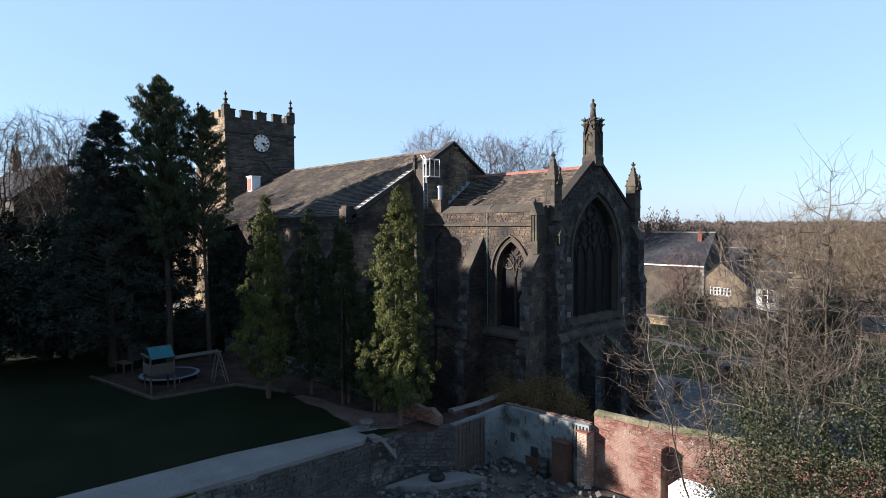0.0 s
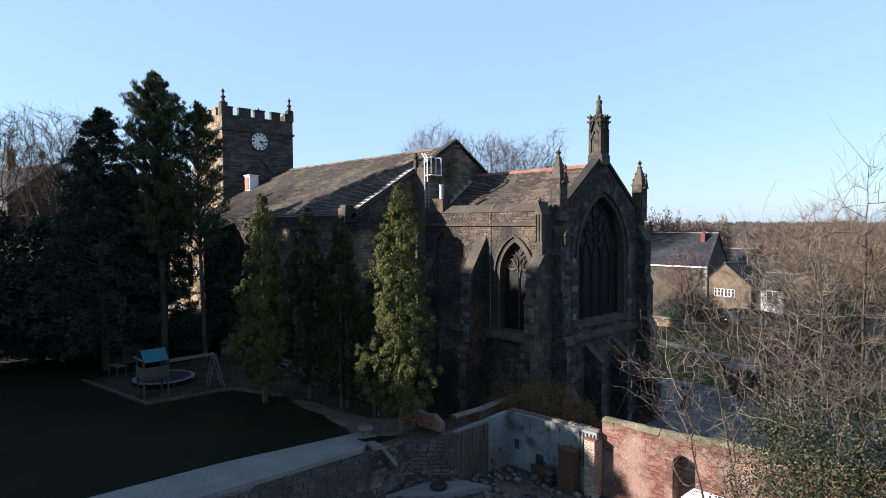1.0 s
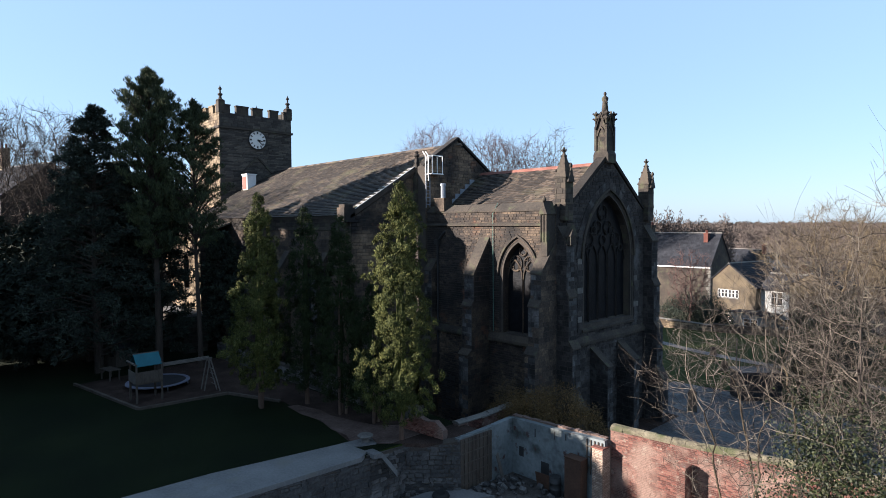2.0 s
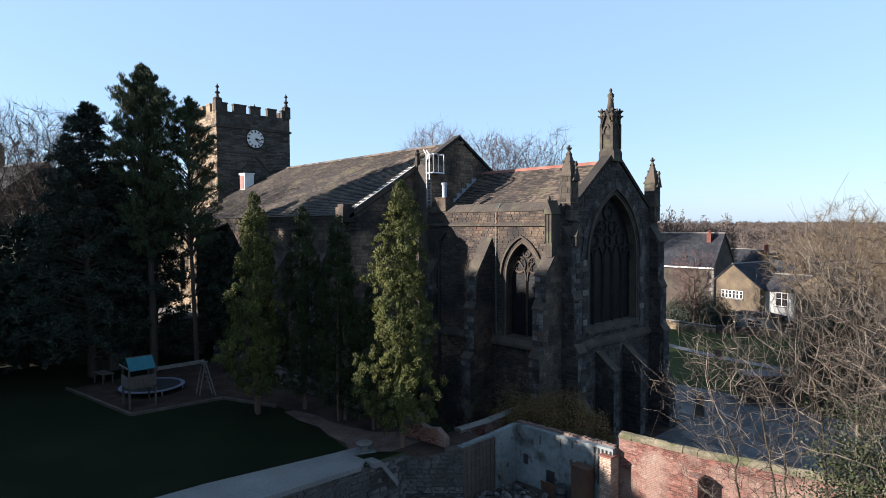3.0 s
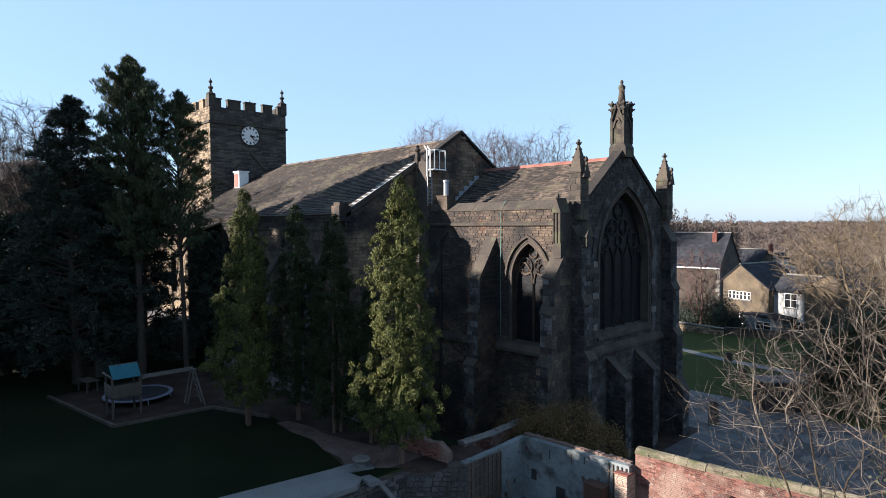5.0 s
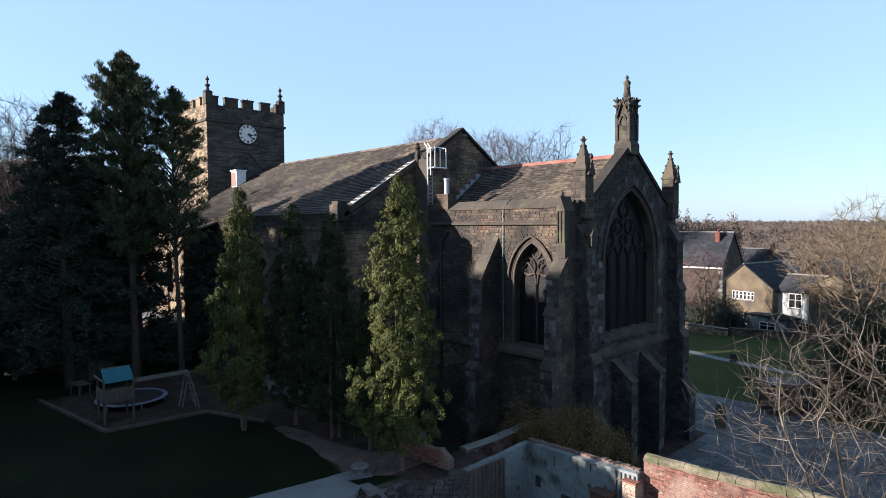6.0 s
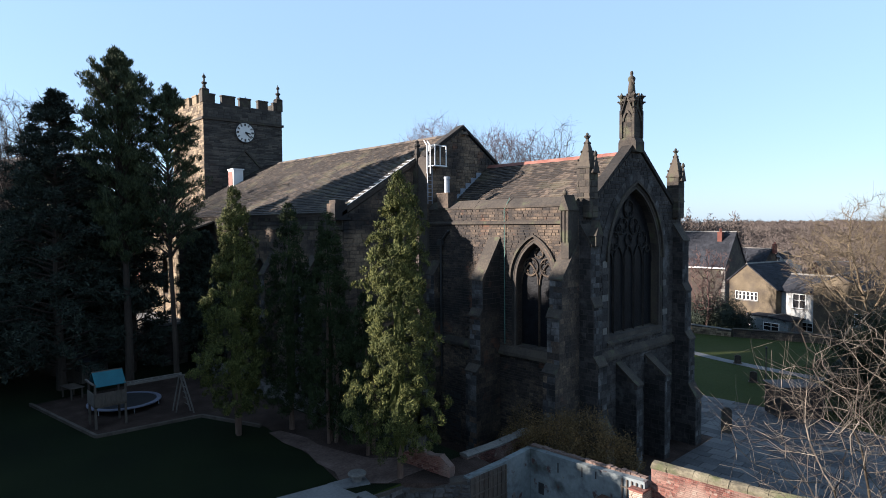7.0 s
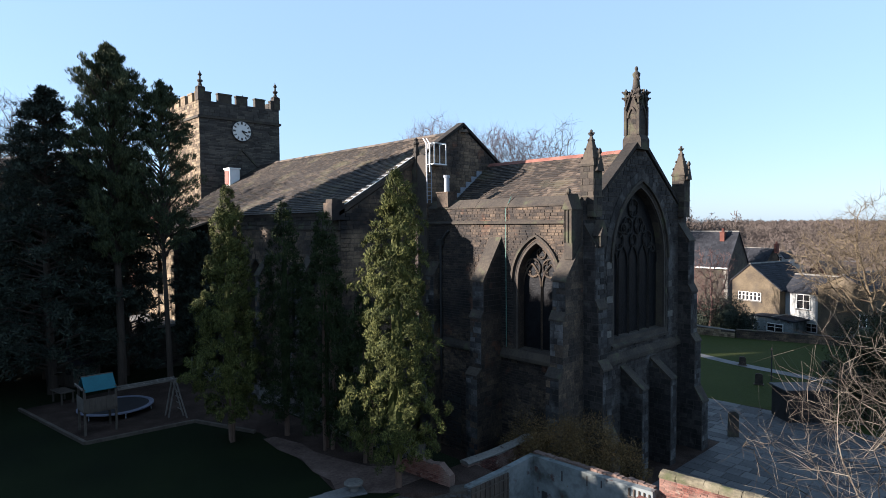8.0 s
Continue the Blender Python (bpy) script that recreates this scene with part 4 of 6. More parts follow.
part("flue_pipe", Shape().lathe([(0.16, 0), (0.16, 0.85), (0.2, 0.86), (0.2, 1.0), (0.12, 1.02)], 10, (-9.6, -0.5, 12.2)), LEAD, fl)
cage_x, cage_y, cage_z = -10.95, -0.75, 13.95
cg = part("access_cage", Shape().box(cage_x, cage_x + 0.6, cage_y - 0.1, cage_y + 1.0, cage_z - 0.05, cage_z), WHITE, CH, "white steel roof access cage with ladder")
for a, b in ((0, 0), (0, 0.95), (0.55, 0), (0.55, 0.95)):
    part("post", Shape().tube((cage_x + a, cage_y + b, cage_z), (cage_x + a, cage_y + b, cage_z + 1.25), 0.035, 0.035, 6, True), WHITE, cg)
for z in (0.0, 1.25):
    part("rail", Shape().pipe([(cage_x + a, cage_y + b, cage_z + z) for a, b in ((0, 0), (0.55, 0), (0.55, 0.95), (0, 0.95), (0, 0))], 0.03, 6), WHITE, cg)
for k in (0.05, -0.22):
    part("hoop", Shape().pipe([(cage_x + 0.3, cage_y - 0.2 + k, cage_z - 0.5), (cage_x + 0.3, cage_y - 0.2 + k, cage_z + 1.2)] + [(cage_x + 0.3 - 0.3 * math.sin(t), cage_y - 0.2 + k, cage_z + 1.2 + 0.35 * math.sin(t)) for t in (0.6, 1.2, 1.8, 2.4)], 0.04, 6), WHITE, cg)
l = Shape()
for k in (0.0, 0.36):
    l.tube((-10.85, -0.95 + k, 11.6), (-10.85, -0.95 + k, 13.95), 0.03, 0.03, 5, True)
for i in range(9):
    l.tube((-10.85, -0.95, 11.8 + 0.25 * i), (-10.85, -0.59, 11.8 + 0.25 * i), 0.02, 0.02, 5, True)
part("ladder", l, LEAD, cg)
d = Shape().pipe([(-9.82, SW_ - 0.12, 1.0), (-9.82, SW_ - 0.12, 9.25), (-9.25, SW_ - 0.12, 9.85), (-9.15, SW_ - 0.02, 9.95)], 0.075, 8)
d.box(-10.0, -9.64, SW_ - 0.3, SW_ - 0.02, 9.05, 9.4)
part("downpipe", d, IRON, CH, "black cast-iron downpipe")
part("conductor", Shape().pipe([(-4.72, SW_ - 0.1, 3.7), (-4.74, SW_ - 0.1, 11.1), (-4.68, SW_ + 0.3, 11.75)], 0.022, 5), VERDIGRIS, CH)
for i in range(7):          # stepped lead flashing where the chancel roof meets the nave gable
    y0 = 0.5 + 0.5 * i
    z0 = 10.95 + (y0 - 0.35) * 0.734
    part("lead_flashing", Shape().box(-10.98, -10.93, y0, y0 + 0.498, z0 + 0.1, z0 + 0.5), LEAD, CH)
f = Shape().box(-9.6, -8.3, SW_ - 0.02, SW_ + 0.4, -3, 0.2)
part("basement_door", f, IRON, CH)
# low south porch with its sunlit wall
PX0, PX1, PY = -40.2, -30.6, -9.0
ph = [arch_hole(-34.4, -33.2, 4.9, 7.0, 8.0, 6)]
po = [(PX0, 0), (PX1, 0), (PX1, 9.6), (PX0, 9.6)]
porch = part("porch_wall", holed(Shape(), po, ph, facing_s(PY), -0.6, 0.0).box(PX1 - 0.6, PX1, PY + 0.61, -6.4, 0, 9.6), JOINT, CH)
# south face in sun-toned stone, east face in darker stone for its shade
coursed("stone", porch, facing_s(PY), po, [arch_hole(-34.4, -33.2, 4.9, 7.0, 8.0, 6, 0.06)], STONE_SUNLIT, 71, (0.24, 0.34), (0.35, 0.8))
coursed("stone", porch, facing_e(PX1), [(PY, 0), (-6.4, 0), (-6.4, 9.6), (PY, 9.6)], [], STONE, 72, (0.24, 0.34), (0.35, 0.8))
part("porch_glass", Shape().prism(arch_hole(-34.4, -33.2, 4.9, 7.0, 8.0, 6), facing_s(PY), -0.4, -0.36), GLASS, porch)
part("porch_roof", Shape().prism([(PY - 0.3, 9.6), (-6.2, 10.6), (-6.2, 10.75), (PY - 0.3, 9.75)], lambda u, v, d: (d, u, v), PX0 - 0.2, PX1 + 0.2), SLATE, porch)

# low outbuilding under the porch wall
shed = thing("outbuilding", "low dark stone outbuilding with a flat pale-edged roof", "outbuilding")
part("wall", Shape().box(-35.6, -29.2, -11.0, -9.06, 0, 3.0), JOINT, shed)
coursed("stone", shed, facing_s(-11.0), [(-35.6, 0), (-29.2, 0), (-29.2, 3.0), (-35.6, 3.0)], [], STONE_DARK, 75, (0.24, 0.34), (0.35, 0.8))
coursed("stone", shed, facing_e(-29.2), [(-11.0, 0), (-9.06, 0), (-9.06, 3.0), (-11.0, 3.0)], [], STONE_DARK, 76, (0.24, 0.34), (0.35, 0.8))
part("roof", Shape().box(-35.8, -29.0, -11.2, -9.06, 3.003, 3.18), CONCRETE, shed)


# ---- garden and ruin ----
def run_wall(name, p0, p1, thick, z0, tops, material, label, cap=None, cap_mat=None, seed=1, piece="stone", high=(0.16, 0.28), wide=(0.2, 0.5), joint_mat=None, whole=None, proud=(0.01, 0.05), both=True):
    """A free wall from p0 to p1 (x, y), its top along its length given by tops [(share, z)]; clad with single stones on its right-hand face."""
    ob = thing(name, label, "wall", kind="structure")
    a, b = Vector((*p0, 0)), Vector((*p1, 0))
    d = (b - a)
    length = d.length
    d.normalize()
    out = Vector((d.y, -d.x, 0))

    def face(u, v, q):
        w = a + d * u + out * q
        return (w.x, w.y, v)

    def back(u, v, q):
        w = a + d * u - out * (q + thick)
        return (w.x, w.y, v)
    line = [(s * length, z) for s, z in tops]
    outline = [(0, z0), (length, z0)] + list(reversed(line))
    part("core", Shape().prism(outline, face, -thick, 0.0), joint_mat or JOINT, ob)
    coursed(piece, ob, face, outline, [], material, seed, high, wide, proud, whole, 0.01 if piece != "brick" else 0.006)
    if both:
        coursed(piece + "_rear", ob, back, outline, [], material, seed + 50, (0.3, 0.4), (0.5, 1.0), proud)
    if cap:
        rnd = random.Random(seed + 7)
        u = 0.0
        while u < length - 0.05:
            w = min(rnd.uniform(0.5, 1.0), length - u)

            def zt(s):
                for (s0, q0), (s1, q1) in zip(line, line[1:]):
                    if s <= s1:
                        return q0 + (q1 - q0) * (s - s0) / max(1e-6, s1 - s0)
                return line[-1][1]
            j = rnd.uniform(-0.02, 0.02)
            k0, k1 = zt(u) + 0.003, zt(u + w) + 0.003
            o = 0.06 + rnd.uniform(-0.02, 0.03)
            c = Shape()
            hump = [(-thick - o, 0.0), (-thick - o - 0.01, cap * 0.45), (-thick * 0.8, cap * 0.92), (-thick * 0.45, cap + j), (-thick * 0.15, cap * 0.9), (o + 0.01, cap * 0.42), (o, 0.0)]
            hump = [(q + rnd.uniform(-0.015, 0.015), h + (rnd.uniform(-0.02, 0.02) if h else 0.0)) for q, h in hump]
            c.prism(hump, lambda q, h, along, k0=k0, k1=k1, u=u, w=w: face(along, k0 + (k1 - k0) * (along - u) / w + h, q), u + 0.008, u + w - 0.008)
            part("coping", c, cap_mat, ob)
            u += w
    return ob


# lawn terrace wall with its broad concrete top
solid("soil_bank", Shape().prism([(-1.75, -11.3), (0.25, -9.25), (0.10, -6.9), (-1.75, -6.9)], lambda u, v, d: (u, v, d), -2.6, 0.006), SOIL, "earth bank held by the rubble wall", "soil", kind="structure")
run_wall("terrace_end_wall", (-1.3, -13.1), (-1.3, -10.9), 0.3, -2.5, [(0, 0.0), (1, -0.1)], RUBBLE_STONE, "end of the terrace wall in rough stone", seed=89, high=(0.15, 0.28), wide=(0.2, 0.5), proud=(0.01, 0.07), both=False)
slab = thing("terrace_wall", "rough stone retaining wall with a broad pale concrete top", "wall", kind="structure")
poly = [(-4.45, -27.0), (-1.75, -27.0), (-1.45, -22.2), (-1.15, -13.5), (-1.6, -12.9), (-3.2, -13.1), (-4.1, -19.0)]
part("concrete_top", Shape().prism(poly, lambda u, v, d: (u, v, d), -0.10, 0.10), CONCRETE, slab)
poly2 = [(-3.35, -13.15), (-2.6, -13.05), (-2.2, -11.9), (-3.1, -11.6)]
part("concrete_sill", Shape().prism(poly2, lambda u, v, d: (u, v, d), -0.28, 0.06), CONCRETE, slab)
wf = lambda u, v, d: (-1.5 + (u + 27) * 0.02 + d, u, v)
part("core", Shape().prism([(-27, -2.55), (-13.0, -2.55), (-13.0, -0.1), (-27, -0.1)], wf, -1.2, 0.0), JOINT, slab)
coursed("stone", slab, wf, [(-27, -2.5), (-13.0, -2.5), (-13.0, -0.1), (-27, -0.1)], [], RUBBLE_STONE, 81, (0.15, 0.3), (0.2, 0.6), (0.01, 0.07), whole=lambda u, v: u > -19)
part("ramp_coping", Shape().prism([(-12.95, 0.10), (-12.45, 0.06), (-11.6, -1.0), (-11.6, -1.3), (-12.5, -0.15), (-12.95, -0.1)], lambda u, v, d: (d, u, v), -1.75, -1.0), CONCRETE, slab)
run_wall("rubble_wall", (-2.5, -12.2), (0.55, -9.0), 0.6, -2.5, [(0, 0.02), (0.3, -0.12), (0.6, -0.22), (0.85, 0.05), (1, 0.15)], RUBBLE_STONE, "tumbled grey rubble stone wall", seed=82, high=(0.12, 0.24), wide=(0.15, 0.42), proud=(0.01, 0.09), whole=lambda u, v: v > -1.6)
# plastered corner of the ruin
pw = thing("plaster_wall", "roofless outhouse wall with peeling pale plaster over brick", "wall", kind="structure")
part("side_plaster", Shape().prism([(-9.0, -2.5), (-4.9, -2.5), (-4.9, 0.36), (-6.9, 0.25), (-9.0, 0.2)], facing_e(0.15), 0.0, 0.30), PLASTER, pw)
part("rear_plaster", Shape().prism([(0.46, -2.5), (5.9, -2.5), (5.9, 0.55), (3.2, 0.42), (0.46, 0.36)], facing_s(-4.80), 0.0, 0.30), PLASTER, pw)
rb_ = Shape()
rnd = random.Random(9)
for k in range(26):
    rb_.turned_box(pose(0.3 + 0.215 * k, -4.68, 0.33 + 0.008 * k + rnd.uniform(-0.04, 0.04), 0, 0, rnd.uniform(-6, 6)), 0.2, 0.22, 0.16)
part("brick_backing", rb_, BRICK_JOINT, pw, "", "stuff")
part("brick_core", Shape().box(0.2, 6.0, -4.795, -4.5, -2.5, 0.40), BRICK_JOINT, pw)
for x0, z0, w, h in ((1.9, -0.28, 0.07, 0.42), (3.1, -0.1, 0.06, 0.4), (3.75, 0.02, 0.06, 0.3), (2.3, -2.2, 0.5, 0.8), (0.9, -1.5, 0.3, 0.5)):
    part("slot", Shape().box(x0, x0 + w, -5.106, -5.10, z0, z0 + h), IRON, pw)
for k in range(5):
    part("batten", Shape().box(4.95 + 0.2 * k, 5.0 + 0.2 * k, -5.15, -5.102, -1.2, 0.42), TIMBER, pw)
for k in range(3):
    part("batten", Shape().box(4.92, 5.85, -5.18, -5.152, -0.9 + 0.5 * k, -0.85 + 0.5 * k), TIMBER, pw)
part("boarding", Shape().box(0.45, 0.456, -8.95, -6.75, -2.45, 0.14), TIMBER, pw)
for k in range(9):
    part("batten", Shape().box(0.452, 0.50, -8.95 + 0.27 * k, -8.9 + 0.27 * k, -2.4, 0.12), TIMBER, pw)
for k in range(5):
    part("batten", Shape().box(0.502, 0.53, -8.97, -6.75, -2.1 + 0.5 * k, -2.05 + 0.5 * k), TIMBER, pw)
# brick wall with stone coping and piers
run_wall("brick_wall", (5.95, -4.7), (17.5, -4.2), 0.34, -2.5, [(0, 1.0), (0.3, 1.08), (1, 1.55)], BRICK, "weathered red brick wall with patches of old plaster and a stone coping", 0.24, COPING, 83, "brick", (0.073, 0.077), (0.215, 0.235), BRICK_JOINT, whole=lambda u, v: u < 2.4 and v > -0.9, proud=(0.004, 0.018))
for x0, x1, y0, top, k in ((5.42, 5.98, -5.4, 0.22, 0), (9.35, 9.72, -5.3, 0.42, 1)):
    ob = thing("brick_pier", "short red brick pier with a lit face", "pier", kind="structure")
    part("core", Shape().box(x0 + 0.01, x1 - 0.01, y0 + 0.01, -4.72, -2.5, top - 0.02), BRICK_JOINT, ob)
    for face, (u0, u1) in ((facing_s(y0), (x0, x1)), (facing_e(x1), (y0, -4.72))):
        # first pier in the paler brick that paints in the sun on it
        coursed("brick", ob, face, [(u0, -2.5), (u1, -2.5), (u1, top), (u0, top)], [], LIT_BRICK if k == 0 else BRICK, 90 + k, (0.073, 0.077), (0.215, 0.235), (0.004, 0.014), None, 0.006)
    part("pier_top", Shape().box(x0 - 0.02, x1 + 0.02, y0 - 0.02, -4.73, top - 0.02, top + 0.06), BRICK, ob)
# garden walls towards the church
run_wall("low_brick_wall", (-3.0, -9.55), (-0.4, -9.25), 0.3, -0.6, [(0, 0.45), (0.3, 0.85), (0.6, 0.7), (0.8, 0.8), (1, 0.45)], BRICK, "broken low red brick wall", seed=84, piece="brick", high=(0.073, 0.077), wide=(0.215, 0.235), joint_mat=BRICK_JOINT)
run_wall("coped_wall", (-1.25, -7.4), (-1.1, -3.2), 0.4, -3.0, [(0, 0.1), (0.5, 0.1), (1, 0.25)], BRICK, "dark brick wall with pale stone coping", 0.14, STONE_PALE, 85, "brick", (0.073, 0.077), (0.215, 0.235), BRICK_JOINT)
run_wall("boundary_wall", (-26.0, -9.6), (-3.0, -8.6), 0.4, -0.2, [(0, 1.2), (0.4, 1.0), (0.7, 1.25), (1, 0.9)], RUBBLE_STONE, "low rubble stone garden wall", seed=86, high=(0.18, 0.3), wide=(0.25, 0.6))
# loose things in the ruin
solid("concrete_slab", Shape().prism([(-0.6, -12.6), (0.8, -11.2), (2.1, -8.3), (0.5, -8.9), (-0.4, -10.4)], lambda u, v, d: (u, v, d), -2.49, -2.2), CONCRETE, "broken pale concrete floor slab in the ruin", "slab")
solid("tyre", Shape().lathe([(0.2, 0), (0.36, 0.02), (0.42, 0.12), (0.36, 0.24), (0.2, 0.26), (0.18, 0.13)], 18, (0.55, -10.3, -2.2)), RUBBER, "old black tyre lying on the concrete", "tyre", smooth=True)
solid("plank", Shape().turned_box(pose(0.85, -6.5, -1.78, 0, -22, 100), 0.2, 0.05, 1.75), TIMBER_PALE, "pale plank leaning on the plaster wall", "plank")
cab = thing("metal_cabinet", "rusty brown metal cabinet against the plaster wall", "cabinet", (4.65, -5.55, -2.5))
part("body", Shape().box(-0.45, 0.45, -0.25, 0.25, 0.0, 2.05), RUST, cab)
part("door", Shape().box(-0.42, 0.42, -0.285, -0.25, 0.06, 1.98), RUST, cab)
part("top_edge", Shape().box(-0.47, 0.47, -0.29, 0.27, 2.05, 2.09), RUST, cab)
solid("oil_drum", Shape().lathe([(0.28, 0), (0.29, 0.02), (0.28, 0.3), (0.3, 0.32), (0.28, 0.34), (0.28, 0.6), (0.3, 0.62), (0.28, 0.64), (0.28, 0.9), (0.26, 0.88)], 16, (3.6, -5.7, -2.5)), IRON, "dull black oil drum", "drum", smooth=True)
solid("scrap_sheet", Shape().turned_box(pose(3.0, -5.75, -2.05, 14, 0, 4), 0.9, 0.03, 0.9), RUST, "leaning rusty red scrap sheet", "scrap")
bag = Shape()
bag.box(10.5, 12.3, -6.2, -5.1, -2.5, -0.62)
bag.box(10.6, 12.1, -6.0, -5.2, -0.62, -0.54)
solid("wrapped_bale", bag, WHITE, "low stack wrapped in white sheeting beside the brick wall", "stack")
rub = Shape()
rnd = random.Random(4)
for _ in range(900):
    x, y = rnd.uniform(-0.8, 13), rnd.uniform(-13, -5.3)
    s = rnd.choice((0.06, 0.09, 0.14, 0.2)) * (1.5 if rnd.random() < 0.06 else 1)
    rub.turned_box(pose(x, y, -2.48 + s * 0.25, rnd.uniform(0, 60), rnd.uniform(0, 60), rnd.uniform(0, 180)), s * 1.5, s, s * 0.7)
tagged(part("rubble", rub, RUBBLE_STONE), "scattered stone and brick rubble on the ruin floor", "rubble", kind="stuff")
# play corner
bed = Shape().prism([(-24.5, -19.75), (-15.8, -18.4), (-15.4, -13.4), (-11.5, -11.7), (-6.0, -12.1), (-3.1, -12.7), (-1.75, -11.35), (-1.75, -9.0), (-26, -9.4)], lambda u, v, d: (u, v, d), -0.05, 0.012)
solid("bark_bed", bed, SOIL, "dark bark mulch bed under the conifers", "soil", kind="structure")
solid("garden_path", Shape().prism([(-10.5, -12.0), (-8.8, -12.15), (-7.0, -11.95), (-5.5, -12.3), (-4.2, -12.25), (-3.1, -12.68), (-1.78, -11.35), (-1.78, -9.3), (-2.6, -8.9), (-3.6, -9.5), (-4.3, -10.3), (-5.6, -10.7), (-7.4, -11.1), (-8.6, -11.0), (-10.4, -11.45)], lambda u, v, d: (u, v, d), -0.04, 0.022), PATH_EARTH, "trodden brown earth path beside the lawn", "path", kind="structure")
for (a, b) in (((-24.5, -19.75), (-15.8, -18.4)), ((-15.8, -18.4), (-15.4, -13.4)), ((-15.4, -13.4), (-11.6, -11.9))):
    a, b = Vector((*a, 0)), Vector((*b, 0))
    n = max(1, round((b - a).length / 2.2))
    for i in range(n):
        c = a + (b - a) * ((i + 0.5) / n)
        ang = math.degrees(math.atan2(b.y - a.y, b.x - a.x))
        tagged(part("timber_edging", Shape().turned_box(pose(c.x, c.y, 0.05, 0, 0, ang), (b - a).length / n - 0.02, 0.16, 0.2), TIMBER), "weathered timber edging beside the lawn", "edging", "play corner edging")
pt = thing("climbing_frame", "timber climbing frame with a teal canvas roof and ladder bars", "climbing frame", (-17.6, -17.4, 0))
for dx, dy in ((-0.7, -0.7), (0.5, -0.7), (-0.7, 0.7), (0.5, 0.7)):
    part("post", Shape().box(dx - 0.05, dx + 0.05, dy - 0.05, dy + 0.05, 0, 2.3), TIMBER, pt)
part("platform", Shape().box(-0.75, 0.55, -0.75, 0.75, 1.1, 1.18), TIMBER, pt)
for k in range(6):
    part("panel_board", Shape().box(0.552, 0.585, -0.75 + 0.25 * k, -0.51 + 0.25 * k, 1.18, 1.85), TIMBER, pt)
    part("panel_board", Shape().box(-0.72 + 0.21 * k, -0.53 + 0.21 * k, -0.79, -0.755, 1.18, 1.85), TIMBER_PALE, pt)
part("side_rail", Shape().box(-0.95, 0.6, -0.83, -0.76, 2.3, 2.38), TIMBER_PALE, pt)
part("ridge_pole", Shape().tube((-0.1, -0.72, 2.82), (-0.1, 0.74, 2.82), 0.045, 0.045, 6, True), TIMBER, pt)
cv = Shape()
for a, b in (((-0.1, 2.86), (0.60, 2.2)), ((-0.1, 2.86), (-0.80, 2.2))):
    cv.prism([a, b, (b[0], b[1] - 0.03), (a[0], a[1] - 0.03)], lambda u, v, d: (u, d, v), -0.70, 0.72)
part("canopy", cv, TEAL, pt, "teal canvas canopy")
for dx in (0.15, 0.65):
    part("beam", Shape().box(dx - 0.04, dx + 0.04, 0.75, 3.7, 2.02, 2.12), TIMBER_PALE, pt)
    for sg in (-1, 1):
        part("end_leg", Shape().tube((dx + 0.1, 3.55, 2.1), (dx + (0.55 if sg > 0 else -0.2), 3.6 + 0.35 * sg, 0), 0.045, 0.045, 6, True), TIMBER_PALE, pt)
for k in range(8):
    part("rung", Shape().tube((0.15, 1.0 + 0.36 * k, 2.07), (0.65, 1.0 + 0.36 * k, 2.07), 0.03, 0.03, 6, True), TIMBER_PALE, pt)
for k in range(5):
    part("rung", Shape().tube((0.2, 3.62 + 0.05 * k, 1.75 - 0.34 * k), (0.8, 3.62 + 0.05 * k, 1.75 - 0.34 * k), 0.025, 0.025, 6, True), TIMBER_PALE, pt)
tr = thing("trampoline", "round trampoline with a pale blue-grey edge pad", "trampoline", (-20.45, -15.85, 0))
ring = Shape()
for k in range(36):
    a, b = k * math.pi / 18, (k + 1) * math.pi / 18
    for r0, r1, z0, z1 in ((1.68, 1.92, 0.32, 0.3),):
        ring.add([(r * math.cos(t), r * math.sin(t), z + h) for h in (0, 0.05) for t in (a, b) for r, z in ((r0, z0), (r1, z1))],
                 [(4, 5, 7, 6), (0, 2, 3, 1), (1, 3, 7, 5), (0, 4, 6, 2)])
part("edge_pad", ring, TRAMP, tr)
part("jumping_mat", Shape().lathe([(1.70, 0.30), (1.70, 0.315)], 36), TRAMP_MAT, tr)
for k in range(6):
    a = k * math.pi / 3
    part("leg", Shape().tube((1.8 * math.cos(a), 1.8 * math.sin(a), 0), (1.8 * math.cos(a), 1.8 * math.sin(a), 0.3), 0.03, 0.03, 6, True), LEAD, tr)
tb = thing("garden_table", "low weathered timber garden table on the bark", "table", (-24.6, -17.6, 0), rz=10)
for k in range(4):
    part("board", Shape().box(-0.75, 0.75, -0.4 + 0.2 * k, -0.22 + 0.2 * k, 0.68, 0.72), TIMBER, tb)
for dx in (-0.6, 0.6):
    for dy in (-0.3, 0.3):
        part("leg", Shape().box(dx - 0.04, dx + 0.04, dy - 0.04, dy + 0.04, 0, 0.68), TIMBER, tb)
sh = thing("playhouse", "small grey timber playhouse with a pitched roof", "playhouse", (-29.0, -15.9, 0), rz=20)
part("body", Shape().prism([(-1, 0), (1, 0), (1, 1.5), (0, 2.3), (-1, 1.5)], lambda u, v, d: (u, d, v), -0.9, 0.9), TIMBER, sh)
for s in (-1, 1):
    part("roof", Shape().prism([(0, 2.36), (s * 1.2, 1.4), (s * 1.2, 1.46), (0, 2.44)], lambda u, v, d: (u, d, v), -1.05, 1.05), HOUSE_ROOF, sh)
part("window", Shape().box(0.3, 0.75, -0.93, -0.9, 0.8, 1.3), GLASS, sh)
